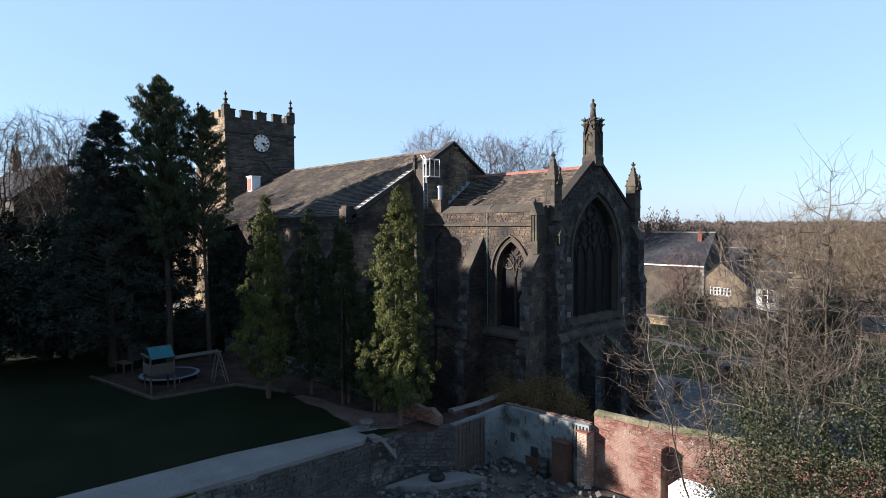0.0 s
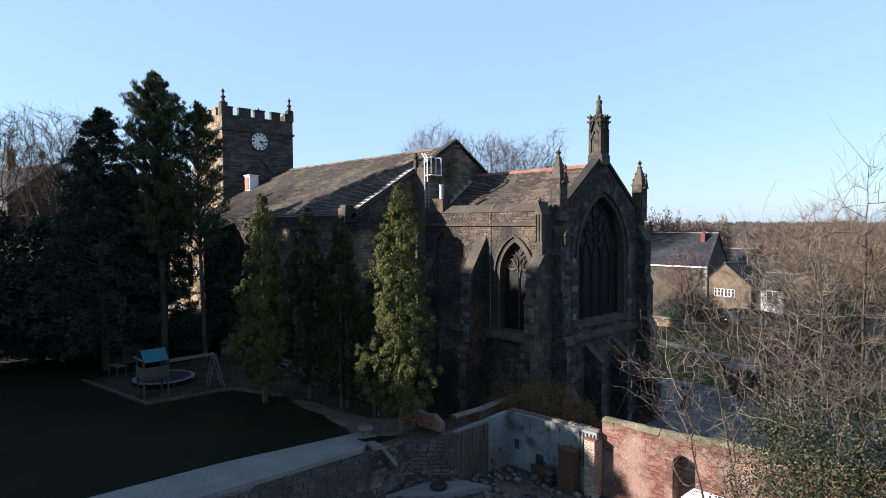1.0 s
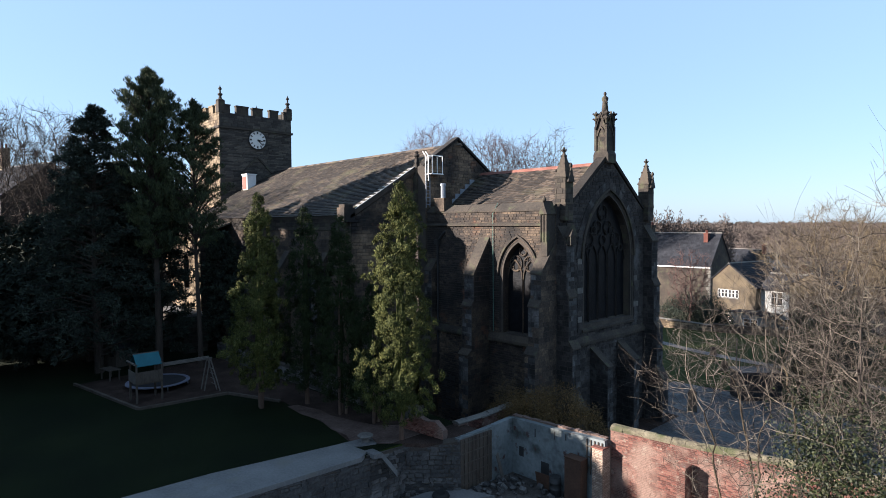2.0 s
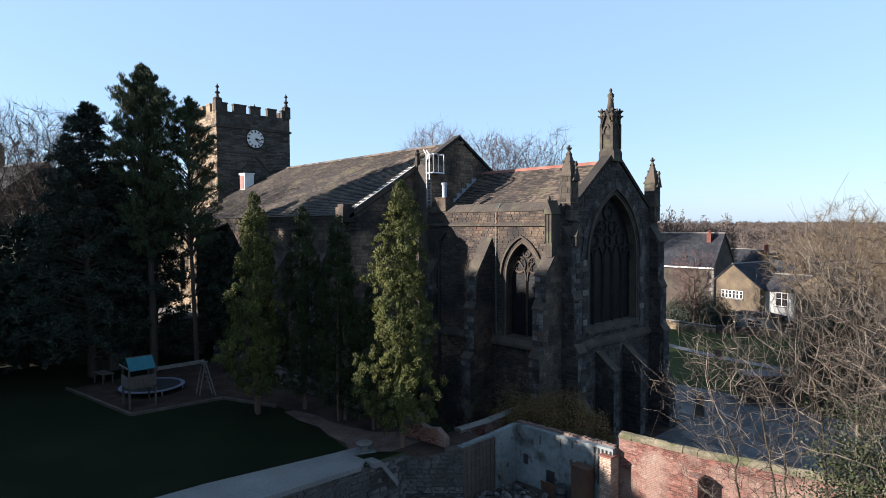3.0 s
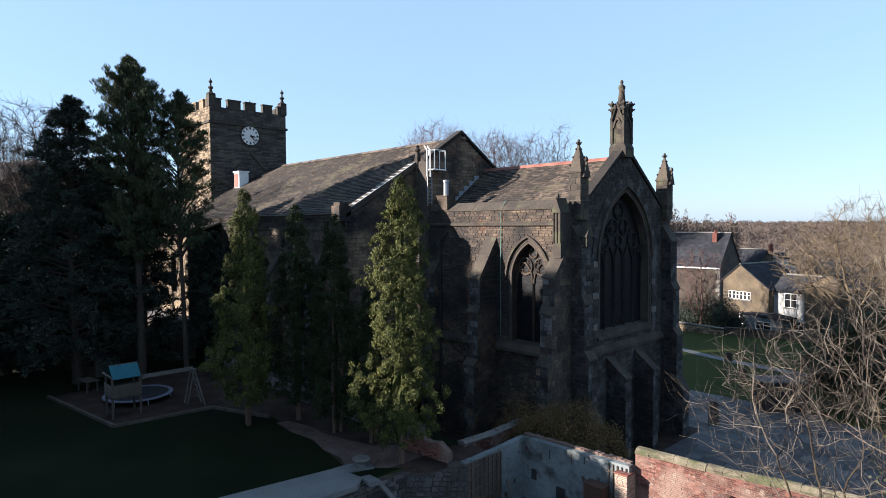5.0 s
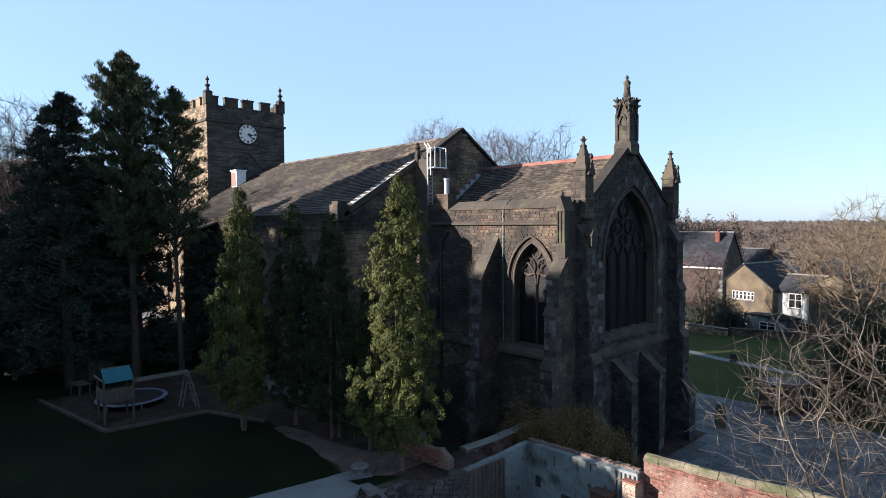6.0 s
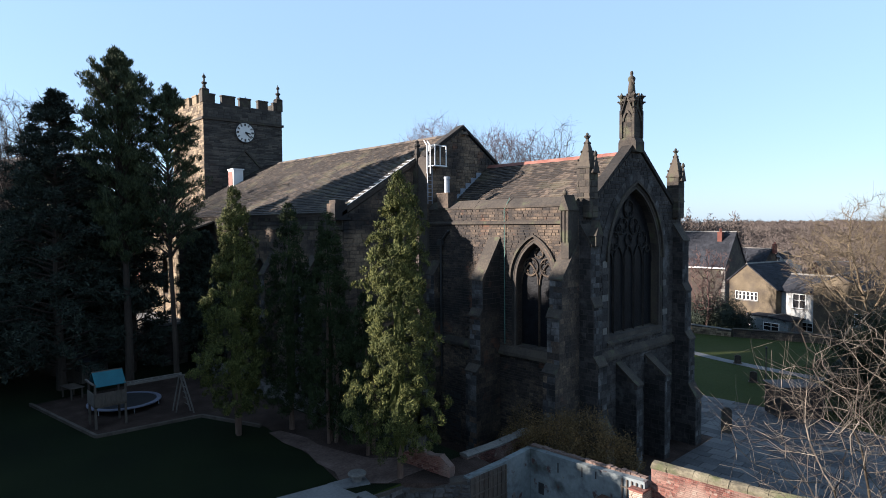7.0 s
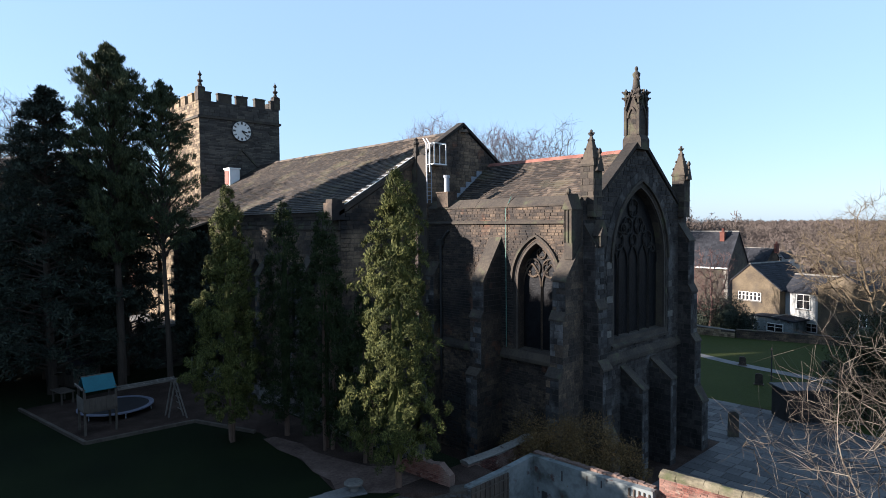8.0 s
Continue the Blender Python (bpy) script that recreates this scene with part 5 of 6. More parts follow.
solid("stone_disc", Shape().lathe([(0.22, 0), (0.18, 0.1), (0.18, 0.25), (0.36, 0.28), (0.38, 0.34), (0.34, 0.38)], 18, (-2.75, -12.15, 0.02)), STONE_PALE, "round pale stone pedestal top at the lawn's corner", "stone disc")
# churchyard: paving, stones, tomb, posts, walls, path
pave = thing("pavement", "blue-grey stone flags round the east end of the church", "paving", kind="structure")
part("bedding", Shape().prism([(-0.3, -4.1), (22, -3.9), (22, 10), (14.0, 17.5), (1.0, 20.2), (-3.0, 19.6), (-3.0, 10.6), (-0.3, 10.6)], lambda u, v, d: (u, v, d), -3.2, -2.965), SOIL, pave)
rnd = random.Random(17)
flags = Shape()
n, y = 0, -3.9
while y < 19.5:
    h = rnd.uniform(0.6, 0.95)
    x = 1.7 if y < 10.7 else -2.9
    right = 21.5 if y < 9.5 else 21.5 - (y - 9.5) * 1.05
    if y > 17.5:
        right = min(right, 13.5 - (y - 17.5) * 5)
    while x < right:
        w = rnd.uniform(0.7, 1.5)
        t = rnd.uniform(-0.006, 0.006)
        s = n < 300 and x < 9.5 and y > -3 and rnd.random() < 0.95
        q = Shape() if s else flags
        block(q, lambda u, v, d, t=t: (u, v, -2.965 + d + t), x, x + w, y, y + h, 0.03, 0.012, 0.015)
        if s:
            part("flagstone", q, PAVING, pave)
            n += 1
        x += w
    y += h
part("flagstone_rest", flags, PAVING, pave, "", "stuff")


def headstone(x, y, w, h, rz, label, material=STONE_DARK):
    q = thing("headstone", label, "headstone", (x, y, ground_z(x, y) - 0.05), rz=rz)
    part("slab", Shape().prism([(-w / 2, 0), (w / 2, 0), (w * 0.46, h * 0.85)] + [(w * 0.46 * math.cos(a), h * 0.85 + h * 0.15 * math.sin(a)) for a in (0.4, 0.9, 1.57, 2.2, 2.7)] + [(-w * 0.46, h * 0.85)], lambda u, v, d: (u, d, v), -0.11, 0.11), material, q)
    part("base", Shape().box(-w / 2 - 0.08, w / 2 + 0.08, -0.2, 0.2, 0, 0.14), material, q)


headstone(1.9, 12.8, 0.62, 1.75, 40, "tall dark standing stone on the flags")
for x, y, w, h, rz in ((-1.5, 27, 0.6, 1.0, 20), (3.5, 25, 0.7, 0.9, 30), (6, 29, 0.6, 1.1, 10), (-5, 33, 0.6, 0.9, 25), (1, 36, 0.7, 1.0, 15)):
    headstone(x, y, w, h, rz, "weathered headstone in the churchyard grass", STONE)
hut = thing("hut", "small black timber hut with a dark flat roof beside the flags", "hut", (3.7, 19.7, -3.1), rz=47)
part("body", Shape().box(-1.5, 1.5, -0.95, 0.95, 0.0, 2.2), TAR, hut)
for k in range(14):
    part("board", Shape().box(-1.5 + k * 0.2145, -1.5 + k * 0.2145 + 0.2, -0.99, -0.951, 0.04, 2.18), TAR, hut)
part("roof_slab", Shape().box(-1.62, 1.62, -1.1, 1.1, 2.2, 2.3), FELT, hut, "dark felted flat roof")
part("roof_edge", Shape().box(-1.64, 1.64, -1.14, -1.102, 2.12, 2.34), TAR, hut)
for x, y, h in ((-1.2, 29.0, 2.6), (4.2, 30.5, 3.4)):
    lp = thing("path_post", "slim dark post beside the churchyard path", "post", (x, y, ground_z(x, y)))
    part("pole", Shape().tube((0, 0, -0.05), (0, 0, h), 0.06, 0.045, 8, True), IRON, lp)
    part("cap", Shape().lathe([(0.1, 0), (0.12, 0.08), (0.03, 0.18)], 8, (0, 0, h)), IRON, lp)
pth = Shape()
for i in range(24):
    x = -12 + i * 1.3
    y0 = 35.0 - 0.28 * (x + 12) + 0.6 * math.sin(x * 0.25)
    y1 = 35.0 - 0.28 * (x + 13.3 ) + 0.6 * math.sin((x + 1.3) * 0.25)
    pth.add([(x, y0, ground_z(x, y0) + 0.03), (x + 1.3, y1, ground_z(x + 1.3, y1) + 0.03), (x + 1.3, y1 + 1.3, ground_z(x + 1.3, y1) + 0.03), (x, y0 + 1.3, ground_z(x, y0) + 0.03)], [(0, 1, 2, 3)])
solid("churchyard_path", pth, CONCRETE, "pale path across the churchyard grass", "path", kind="structure")
# one wall in two tones: sun painted into the first stretch, shade into the second
run_wall("churchyard_wall", (-24.0, 44.6), (-11.0, 47.0), 0.45, -4.2, [(0, -1.75), (1, -2.45)], STONE_SUNLIT, "sunlit golden stone churchyard wall", 0.14, STONE_PALE, 87, high=(0.16, 0.26), wide=(0.3, 0.6))
run_wall("churchyard_wall", (-10.9, 47.15), (16.0, 58.0), 0.45, -4.6, [(0, -2.3), (1, -2.8)], STONE, "churchyard wall stretch toned dark for shade", 0.14, STONE_DARK, 88, high=(0.2, 0.3), wide=(0.3, 0.7))


# ---- houses ----
def house(label, at, rz, w, l, base, eave_l, eave_r, apex_u, apex, wall_mat, windows=(), chimneys=(), roof_mat=HOUSE_ROOF, side_windows=(), wall_name="wall"):
    """Front gable faces local -y, ridge along local y. windows: (u, v, width, height, bars) on the front gable; side_windows on local +x."""
    h = thing("house", label, "house", (*at, 0), rz=rz)
    out = [(-w / 2, base), (w / 2, base), (w / 2, eave_r), (apex_u, apex), (-w / 2, eave_l)]
    part("wall", Shape().prism(out, lambda u, v, d: (u, d, v), 0.0, l), wall_mat, h)
    for s, e in ((-1, eave_l), (1, eave_r)):
        u1 = s * (w / 2 + 0.3)
        k = (apex - e) / abs(apex_u - s * w / 2)
        ze = e - 0.3 * k
        r = part("roof", Shape().prism([(apex_u, apex + 0.03), (u1, ze + 0.03), (u1, ze + 0.12), (apex_u, apex + 0.15)], lambda u, v, d: (u, d, v), -0.15, l + 0.15), roof_mat, h)
        c, n = Shape(), 14
        for i in range(n):
            a, b = i / n, (i + 1) / n
            ua, ub = apex_u + (u1 - apex_u) * a, apex_u + (u1 - apex_u) * b
            za, zb = apex + 0.16 + (ze - apex) * a, apex + 0.16 + (ze - apex) * b
            x = -0.15
            rr = random.Random(i + int(w * 100))
            while x < l + 0.1:
                ww = rr.uniform(0.35, 0.7)
                e1 = min(x + ww - 0.015, l + 0.15)
                c.prism([(ua, za - 0.02), (ub, zb - 0.02), (ub, zb + 0.035), (ua, za + 0.005)], lambda u, v, d: (u, d, v), x, e1)
                x += ww
        part("slating", c, roof_mat, r, "", "stuff")
    part("ridge", Shape().prism([(apex_u - 0.18, apex + 0.1), (apex_u, apex + 0.28), (apex_u + 0.18, apex + 0.1)], lambda u, v, d: (u, d, v), -0.15, l + 0.15), STONE_PALE, h)

    def pane_set(u, v, ww, hh, bars, face):
        g = part("window", Shape().prism([(u, v), (u + ww, v), (u + ww, v + hh), (u, v + hh)], face, 0.0, 0.03), GLASS, h)
        f = Shape()
        e = min(0.07, ww * 0.12)
        for a, b, c, d in ((u - e, u, v - e, v + hh + e), (u + ww, u + ww + e, v - e, v + hh + e), (u, u + ww, v + hh, v + hh + e), (u, u + ww, v - e, v)):
            f.prism([(a, c), (b, c), (b, d), (a, d)], face, 0.0, 0.09)
        for k in range(1, bars + 1):
            x = u + ww * k / (bars + 1)
            f.prism([(x - 0.03, v), (x + 0.03, v), (x + 0.03, v + hh), (x - 0.03, v + hh)], face, 0.031, 0.08)
        f.prism([(u, v + hh * 0.55), (u + ww, v + hh * 0.55), (u + ww, v + hh * 0.55 + 0.045), (u, v + hh * 0.55 + 0.045)], face, 0.031, 0.075)
        part("window_frame", f, WHITE, g)
        s = Shape().prism([(u - 0.15, v - 0.2), (u + ww + 0.15, v - 0.2), (u + ww + 0.15, v - 0.082), (u - 0.15, v - 0.082)], face, 0.0, 0.14)
        part("window_sill", s, STONE_PALE, g)
    for u, v, ww, hh, bars in windows:
        pane_set(u, v, ww, hh, bars, lambda a, b, d: (a, -d, b))
    for u, v, ww, hh, bars in side_windows:
        pane_set(u, v, ww, hh, bars, lambda a, b, d: (w / 2 + d, a, b))
    for u, y, z0, z1, m in chimneys:
        c = part("chimney", Shape().box(u - 0.45, u + 0.45, y - 0.35, y + 0.35, z0, z1).box(u - 0.52, u + 0.52, y - 0.42, y + 0.42, z1, z1 + 0.15), m, h)
        for k in (-0.22, 0.22):
            part("chimney_pot", Shape().lathe([(0.14, 0), (0.16, 0.1), (0.12, 0.2), (0.12, 0.5), (0.15, 0.55)], 8, (u + k, y, z1 + 0.14)), HOUSE_RED, c)
    return h


house("golden stone cottage with a row of six small upper windows", (-12.86, 58.62), -12, 6.5, 8.6, -6.0, 2.45, 1.6, -0.72, 4.6, COTTAGE,
      [(-2.3 + 0.54 * k, -0.05, 0.36, 1.0, 0) for k in range(6)] + [(-0.65, -3.35, 1.85, 1.3, 2)])
house("pale rendered cottage wing with sash windows", (-8.9, 61.6), -102, 5.0, 5.0, -6.5, 1.45, 1.45, 0.0, 3.3, RENDER, [], [], HOUSE_ROOF, [(1.5, -0.6, 1.5, 1.7, 1), (2.6, -3.4, 1.3, 1.0, 1)])
house("pale green rendered lean-to with a dark flat roof", (-9.7, 55.4), -12, 4.9, 3.2, -6.5, -1.75, -1.95, 0.0, -1.7, PLASTER, [(-0.6, -3.3, 1.9, 0.9, 1)])
house("golden stone house with a plain gable end", (-2.3, 55.4), -12, 5.4, 9.0, -6.0, 2.5, 2.5, 0.05, 4.0, COTTAGE, [(1.9, -1.6, 0.6, 1.3, 0)])
tall = house("tall slate-roofed house with pale quoins and red chimneys", (-20.9, 74.2), 92, 9.0, 14.0, -6.0, 3.5, 3.5, 0.0, 8.6, STONE_DARK, [], [(-0.2, 12.0, 7.8, 10.0, STONE_DARK), (-1.0, 2.0, 7.2, 8.6, HOUSE_RED)])
for k in range(9):          # pale quoins at the corner that faces the church
    part("quoin", Shape().box(-4.5 - 0.03, -4.5 + 0.5 - 0.16 * (k % 2), -0.03, 0.6 - 0.25 * ((k + 1) % 2), -2.6 + 0.68 * k, -2.6 + 0.68 * k + 0.56), STONE_PALE, tall)
part("eaves_board", Shape().box(-4.95, -4.72, -0.1, 14.1, 3.05, 3.25), WHITE, tall)
house("slate-roofed house with a pale dormer beyond the cottages", (-36.2, 137.6), 76, 7.5, 11.0, -9.0, -0.6, -0.6, 0.0, 3.4, STONE, [], [(0.0, -0.8, 2.4, 4.6, HOUSE_RED)])
house("distant white-gabled house with a dark window", (-35.3, 139.6), -10, 2.2, 5.0, -8.0, 1.2, 1.2, 0.0, 2.4, RENDER, [(-0.45, 0.2, 0.9, 1.2, 1)])
house("distant low white garages on the slope", (-33.5, 146.0), 50, 4.0, 6.0, -9.0, -0.9, -0.9, 0.0, -0.5, RENDER, [])
house("distant brick house with a brown roof", (-28.8, 147.0), -50, 8.0, 9.0, -9.0, -2.4, -2.4, 0.0, 0.0, HOUSE_RED, [], [], ROOF_BROWN)
house("distant pale house at the foot of the wood", (-78.0, 182.0), 20, 9.0, 12.0, -12.0, 4.5, 4.5, 0.0, 7.4, RENDER, [(-2.6, 1.6, 1.4, 1.6, 1), (0.8, 1.6, 1.4, 1.6, 1)])
house("distant stone terrace with grey slate roof", (-64.0, 178.0), 100, 9.0, 16.0, -12.0, 0.5, 0.5, 0.0, 3.6, STONE, [], [(0, 6, 2.5, 5.5, HOUSE_RED)])
# blackened stone stands for the walls' shade, sun-toned stone for the lit chimney
house("stone house with tall chimneys among the trees", (-70.5, -17.6), -75, 10.0, 12.0, 0.0, 13.6, 13.6, 0.0, 17.4, STONE_DARK, [(-2.4, 7.0, 1.1, 1.9, 1), (1.2, 7.0, 1.1, 1.9, 1)], [(0.0, 1.0, 16.5, 19.8, STONE_SUNLIT)])
house("red brick house with a grey roof behind the pines", (-76.1, -0.3), -70, 7.0, 12.0, 2.0, 12.4, 12.4, 0.0, 15.4, HOUSE_RED, [(-1.0, 12.4, 1.6, 1.0, 1)], [(1.5, 3.0, 14.5, 17.0, HOUSE_RED)])


# ---- trees ----
def blade(shape, p, d, length, width, rnd, facing=None):
    """One small pointed leaf or foliage spray: two triangles, lying square to facing if that is given."""
    if facing is None:
        s = d.orthogonal().normalized()
        roll = rnd.uniform(0, math.pi)
        s = s * math.cos(roll) + d.cross(s) * math.sin(roll)
    else:
        s = d.cross(facing).normalized()
    m = p + d * (length * 0.45)
    e = p + d * length
    k = len(shape.v)
    a, b = m + s * width, m - s * width
    shape.v += [(p.x, p.y, p.z), (a.x, a.y, a.z), (e.x, e.y, e.z), (b.x, b.y, b.z)]
    shape.f.append((k, k + 1, k + 2, k + 3))


def rand_dir(rnd):
    z, a = rnd.uniform(-1, 1), rnd.uniform(0, 2 * math.pi)
    r = math.sqrt(1 - z * z)
    return Vector((r * math.cos(a), r * math.sin(a), z))


def profile(rows, t):
    for (a, p), (b, q) in zip(rows, rows[1:]):
        if t <= b:
            return p + (q - p) * (t - a) / (b - a)
    return rows[-1][1]


def column_conifer(label, at, height, foot, rows, material, seed, clumps, per=20, lump=0.25, size=0.16, trunks=1):
    """A columnar evergreen: trunks, and a crown of many small sprays gathered in clumps round an uneven outline."""
    rnd = random.Random(seed)
    ob = thing("conifer", label, "conifer", at, "conifers beside the lawn")
    tk = Shape()
    for k in range(trunks):
        o = Vector((rnd.uniform(-0.25, 0.25), rnd.uniform(-0.25, 0.25), 0)) * (1 if trunks > 1 else 0)
        tk.tube(o, o * 1.6 + Vector((0, 0, foot + 1.5)), 0.14 if trunks == 1 else 0.09, 0.09, 8)
        tk.tube(o * 1.6 + Vector((0, 0, foot + 1.5)), Vector((0, 0, height * 0.8)), 0.09, 0.03, 6)
    part("trunk", tk, BARK_RED, ob)
    cr, off = Shape(), Vector((seed * 3.7, seed * 1.3, 0))

    def radius(a, t):
        q = Vector((math.cos(a) * 1.1, math.sin(a) * 1.1, t * height * 0.55)) + off
        return profile(rows, t) * (1 + lump * 1.6 * noise.noise(q) + lump * 0.9 * noise.noise(q * 2.7))
    n, m = 14, 26          # inner mass
    k0 = len(cr.v)
    for j in range(m + 1):
        t = j / m
        for i in range(n):
            a = 2 * math.pi * i / n
            r = max(0.02, radius(a, t) * 0.2 - 0.06)
            cr.v.append((r * math.cos(a), r * math.sin(a), foot + (height - foot) * t * 0.985))
    for j in range(m):
        cr.f += [(k0 + j * n + i, k0 + j * n + (i + 1) % n, k0 + (j + 1) * n + (i + 1) % n, k0 + (j + 1) * n + i) for i in range(n)]
    made = 0
    while made < clumps:
        t = rnd.random() ** 0.9
        if rnd.random() > profile(rows, t) / max(r for _, r in rows) + 0.1:
            continue
        made += 1
        a = rnd.uniform(0, 2 * math.pi)
        r = radius(a, t) * rnd.choice((rnd.uniform(0.9, 1.16), rnd.uniform(0.74, 0.96), rnd.uniform(0.6, 0.82)))
        c = Vector((r * math.cos(a), r * math.sin(a), foot + (height - foot) * t))
        out = Vector((math.cos(a), math.sin(a), rnd.uniform(0.1, 0.9))).normalized()
        spread = rnd.uniform(0.14, 0.29)
        tip = (out * 0.55 + Vector((0, 0, 0.5)) + rand_dir(rnd) * 0.55).normalized()
        for _ in range(per):
            b = rand_dir(rnd)
            o = b * spread * rnd.random() ** 0.4
            if o.dot(out) < -0.3 * spread:
                o = o - out * (1.6 * o.dot(out))
            fc = (out * 0.7 + b * 0.5 + rand_dir(rnd) * 0.6).normalized()
            d = tip + rand_dir(rnd) * 0.6
            d = (d - fc * d.dot(fc) * 0.8).normalized()
            blade(cr, c + o, d, size * rnd.uniform(0.7, 1.6), size * rnd.uniform(0.1, 0.2), rnd, fc)
    part("crown", cr, material, ob)
    return ob


main_rows = [(0, 0.9), (0.08, 1.5), (0.2, 1.95), (0.36, 1.9), (0.5, 1.72), (0.62, 1.5), (0.68, 1.3), (0.8, 1.12), (0.92, 0.68), (1, 0.08)]
cone_rows = [(0, 1.0), (0.1, 1.55), (0.25, 1.65), (0.45, 1.4), (0.65, 1.05), (0.8, 0.72), (0.9, 0.45), (1, 0.05)]
slim_rows = [(0, 0.7), (0.1, 1.15), (0.3, 1.25), (0.5, 1.1), (0.7, 0.85), (0.88, 0.45), (1, 0.05)]
column_conifer("tall sunlit yellow-green thuja beside the lawn", (-1.85, -10.65, 0), 12.3, 0.9, [(t, r * 0.74) for t, r in main_rows], THUJA, 101, 760, 105, 0.54, 0.108)
column_conifer("cone-shaped green conifer at the lawn's edge", (-11.3, -13.2, 0), 12.1, 1.1, [(t, r * 0.84) for t, r in cone_rows], THUJA, 102, 700, 85, 0.42, 0.12, 5)
# these three are shaded by their dark foliage colour
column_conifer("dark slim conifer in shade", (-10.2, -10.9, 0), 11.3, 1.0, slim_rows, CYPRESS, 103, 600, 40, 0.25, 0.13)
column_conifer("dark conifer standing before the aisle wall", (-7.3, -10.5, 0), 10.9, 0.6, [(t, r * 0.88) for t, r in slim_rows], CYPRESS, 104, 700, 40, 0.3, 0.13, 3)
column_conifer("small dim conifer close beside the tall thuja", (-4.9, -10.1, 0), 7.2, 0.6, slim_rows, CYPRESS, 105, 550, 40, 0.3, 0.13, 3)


def limb_tree(name, label, category, at, height, rows, material, seed, limbs, clumps, per, length, width, droop=0.0, start=0.2, trunk_r=0.3, lean=(0, 0), group=""):
    """A pine or cedar: a tapered trunk, limbs, and clumps of needles along and round the limb ends."""
    rnd = random.Random(seed)
    ob = thing(name, label, category, at, group)
    tk = Shape()
    pts = [Vector((lean[0] * t + 0.15 * math.sin(5 * t + seed), lean[1] * t + 0.12 * math.cos(4 * t + seed), height * t)) for t in [i / 8 for i in range(9)]]
    tk.path(pts, [trunk_r * (1 - i / 8.4) for i in range(9)], 8)
    part("trunk", tk, BARK, ob)
    lb, cr = Shape(), Shape()
    for k in range(limbs):
        t = start + (0.985 - start) * ((k + rnd.random()) / limbs)
        a = k * 2.4 + rnd.uniform(-0.5, 0.5)
        r = profile(rows, t) * rnd.uniform(0.65, 1.12)
        i = min(7, int(t * 8))
        root = pts[i].lerp(pts[i + 1], t * 8 - i)
        tip = root + Vector((r * math.cos(a), r * math.sin(a), r * (0.25 - droop) + rnd.uniform(-0.3, 0.3)))
        mid = root.lerp(tip, 0.5) + Vector((0, 0, 0.12 * r))
        lb.tube(root, mid, 0.07, 0.045, 5).tube(mid, tip, 0.045, 0.015, 5)
        for j in range(clumps):
            s = rnd.uniform(0.25, 1.08) ** 0.7
            c = (root.lerp(mid, s * 2) if s < 0.5 else mid.lerp(tip, s * 2 - 1)) + Vector((rnd.gauss(0, 0.16), rnd.gauss(0, 0.16), rnd.gauss(0, 0.1))) * (0.6 + 0.32 * r)
            for _ in range(per):
                d = (rand_dir(rnd) + Vector((0, 0, 0.35 - droop)) + (tip - root).normalized() * 0.5).normalized()
                blade(cr, c + rand_dir(rnd) * 0.12, d, length * rnd.uniform(0.6, 1.3), width * rnd.uniform(0.7, 1.3), rnd)
    part("limb", lb, BARK, ob, "", "stuff")
    part("crown", cr, material, ob)
    return ob


limb_tree("pine", "tall dark pine with upswept limbs at the garden's edge", "pine", (-25.0, -14.4, 0), 21.6, [(0, 0.8), (0.36, 1.2), (0.5, 1.9), (0.7, 2.2), (0.82, 1.9), (0.88, 1.15), (0.94, 0.45), (1, 0.1)], PINE, 201, 150, 26, 22, 0.26, 0.022, -0.8, 0.36, 0.28, group="pines at the garden edge")
limb_tree("pine", "slim dark pine before the tower", "pine", (-23.7, -11.9, 0), 19.3, [(0, 1.0), (0.25, 1.8), (0.5, 2.4), (0.68, 2.3), (0.8, 1.8), (0.9, 1.1), (0.96, 0.4), (1, 0.1)], PINE, 202, 92, 19, 20, 0.26, 0.024, -0.5, 0.42, 0.2, group="pines at the garden edge")
limb_tree("cedar", "dark evergreen standing between the two pines", "cedar", (-28.6, -13.0, 0), 15.6, [(0, 2.2), (0.4, 2.3), (0.7, 1.8), (0.9, 0.9), (1, 0.15)], CEDAR, 212, 100, 15, 13, 0.4, 0.055, 0.05, 0.05, 0.22, group="dark evergreens")
limb_tree("cedar", "broad dark cedar with layered limbs", "cedar", (-27.3, -17.6, 0), 18.8, [(0, 4.2), (0.3, 4.4), (0.55, 3.6), (0.75, 2.5), (0.9, 1.2), (1, 0.2)], CEDAR, 203, 150, 22, 16, 0.30, 0.034, 0.12, 0.06, 0.32, group="dark evergreens")
limb_tree("cedar", "dark spreading evergreen beside the play corner", "cedar", (-33.5, -20.5, 0), 8.0, [(0, 3.0), (0.4, 3.0), (0.7, 2.2), (0.9, 1.2), (1, 0.2)], CEDAR, 204, 110, 20, 14, 0.32, 0.04, 0.12, 0.04, 0.3, group="dark evergreens")
for k, (x, y, h) in enumerate(((-49.5, -21.0, 11.5), (-48.5, -17.0, 10.5), (-31.6, -17.2, 15.5), (-33.0, -24.0, 9.0), (-34.8, -19.9, 11.0), (-43.0, -20.6, 6.2), (-39.4, -20.8, 6.2))):
    limb_tree("cedar", "dark evergreen at the far side of the garden", "cedar", (x, y, 0), h, [(0, 3.6), (0.4, 3.6), (0.7, 2.4), (0.9, 1.2), (1, 0.2)], CEDAR, 210 + k, 95, 18, 9, 0.5, 0.09, 0.1, 0.04, 0.25, group="dark evergreens")
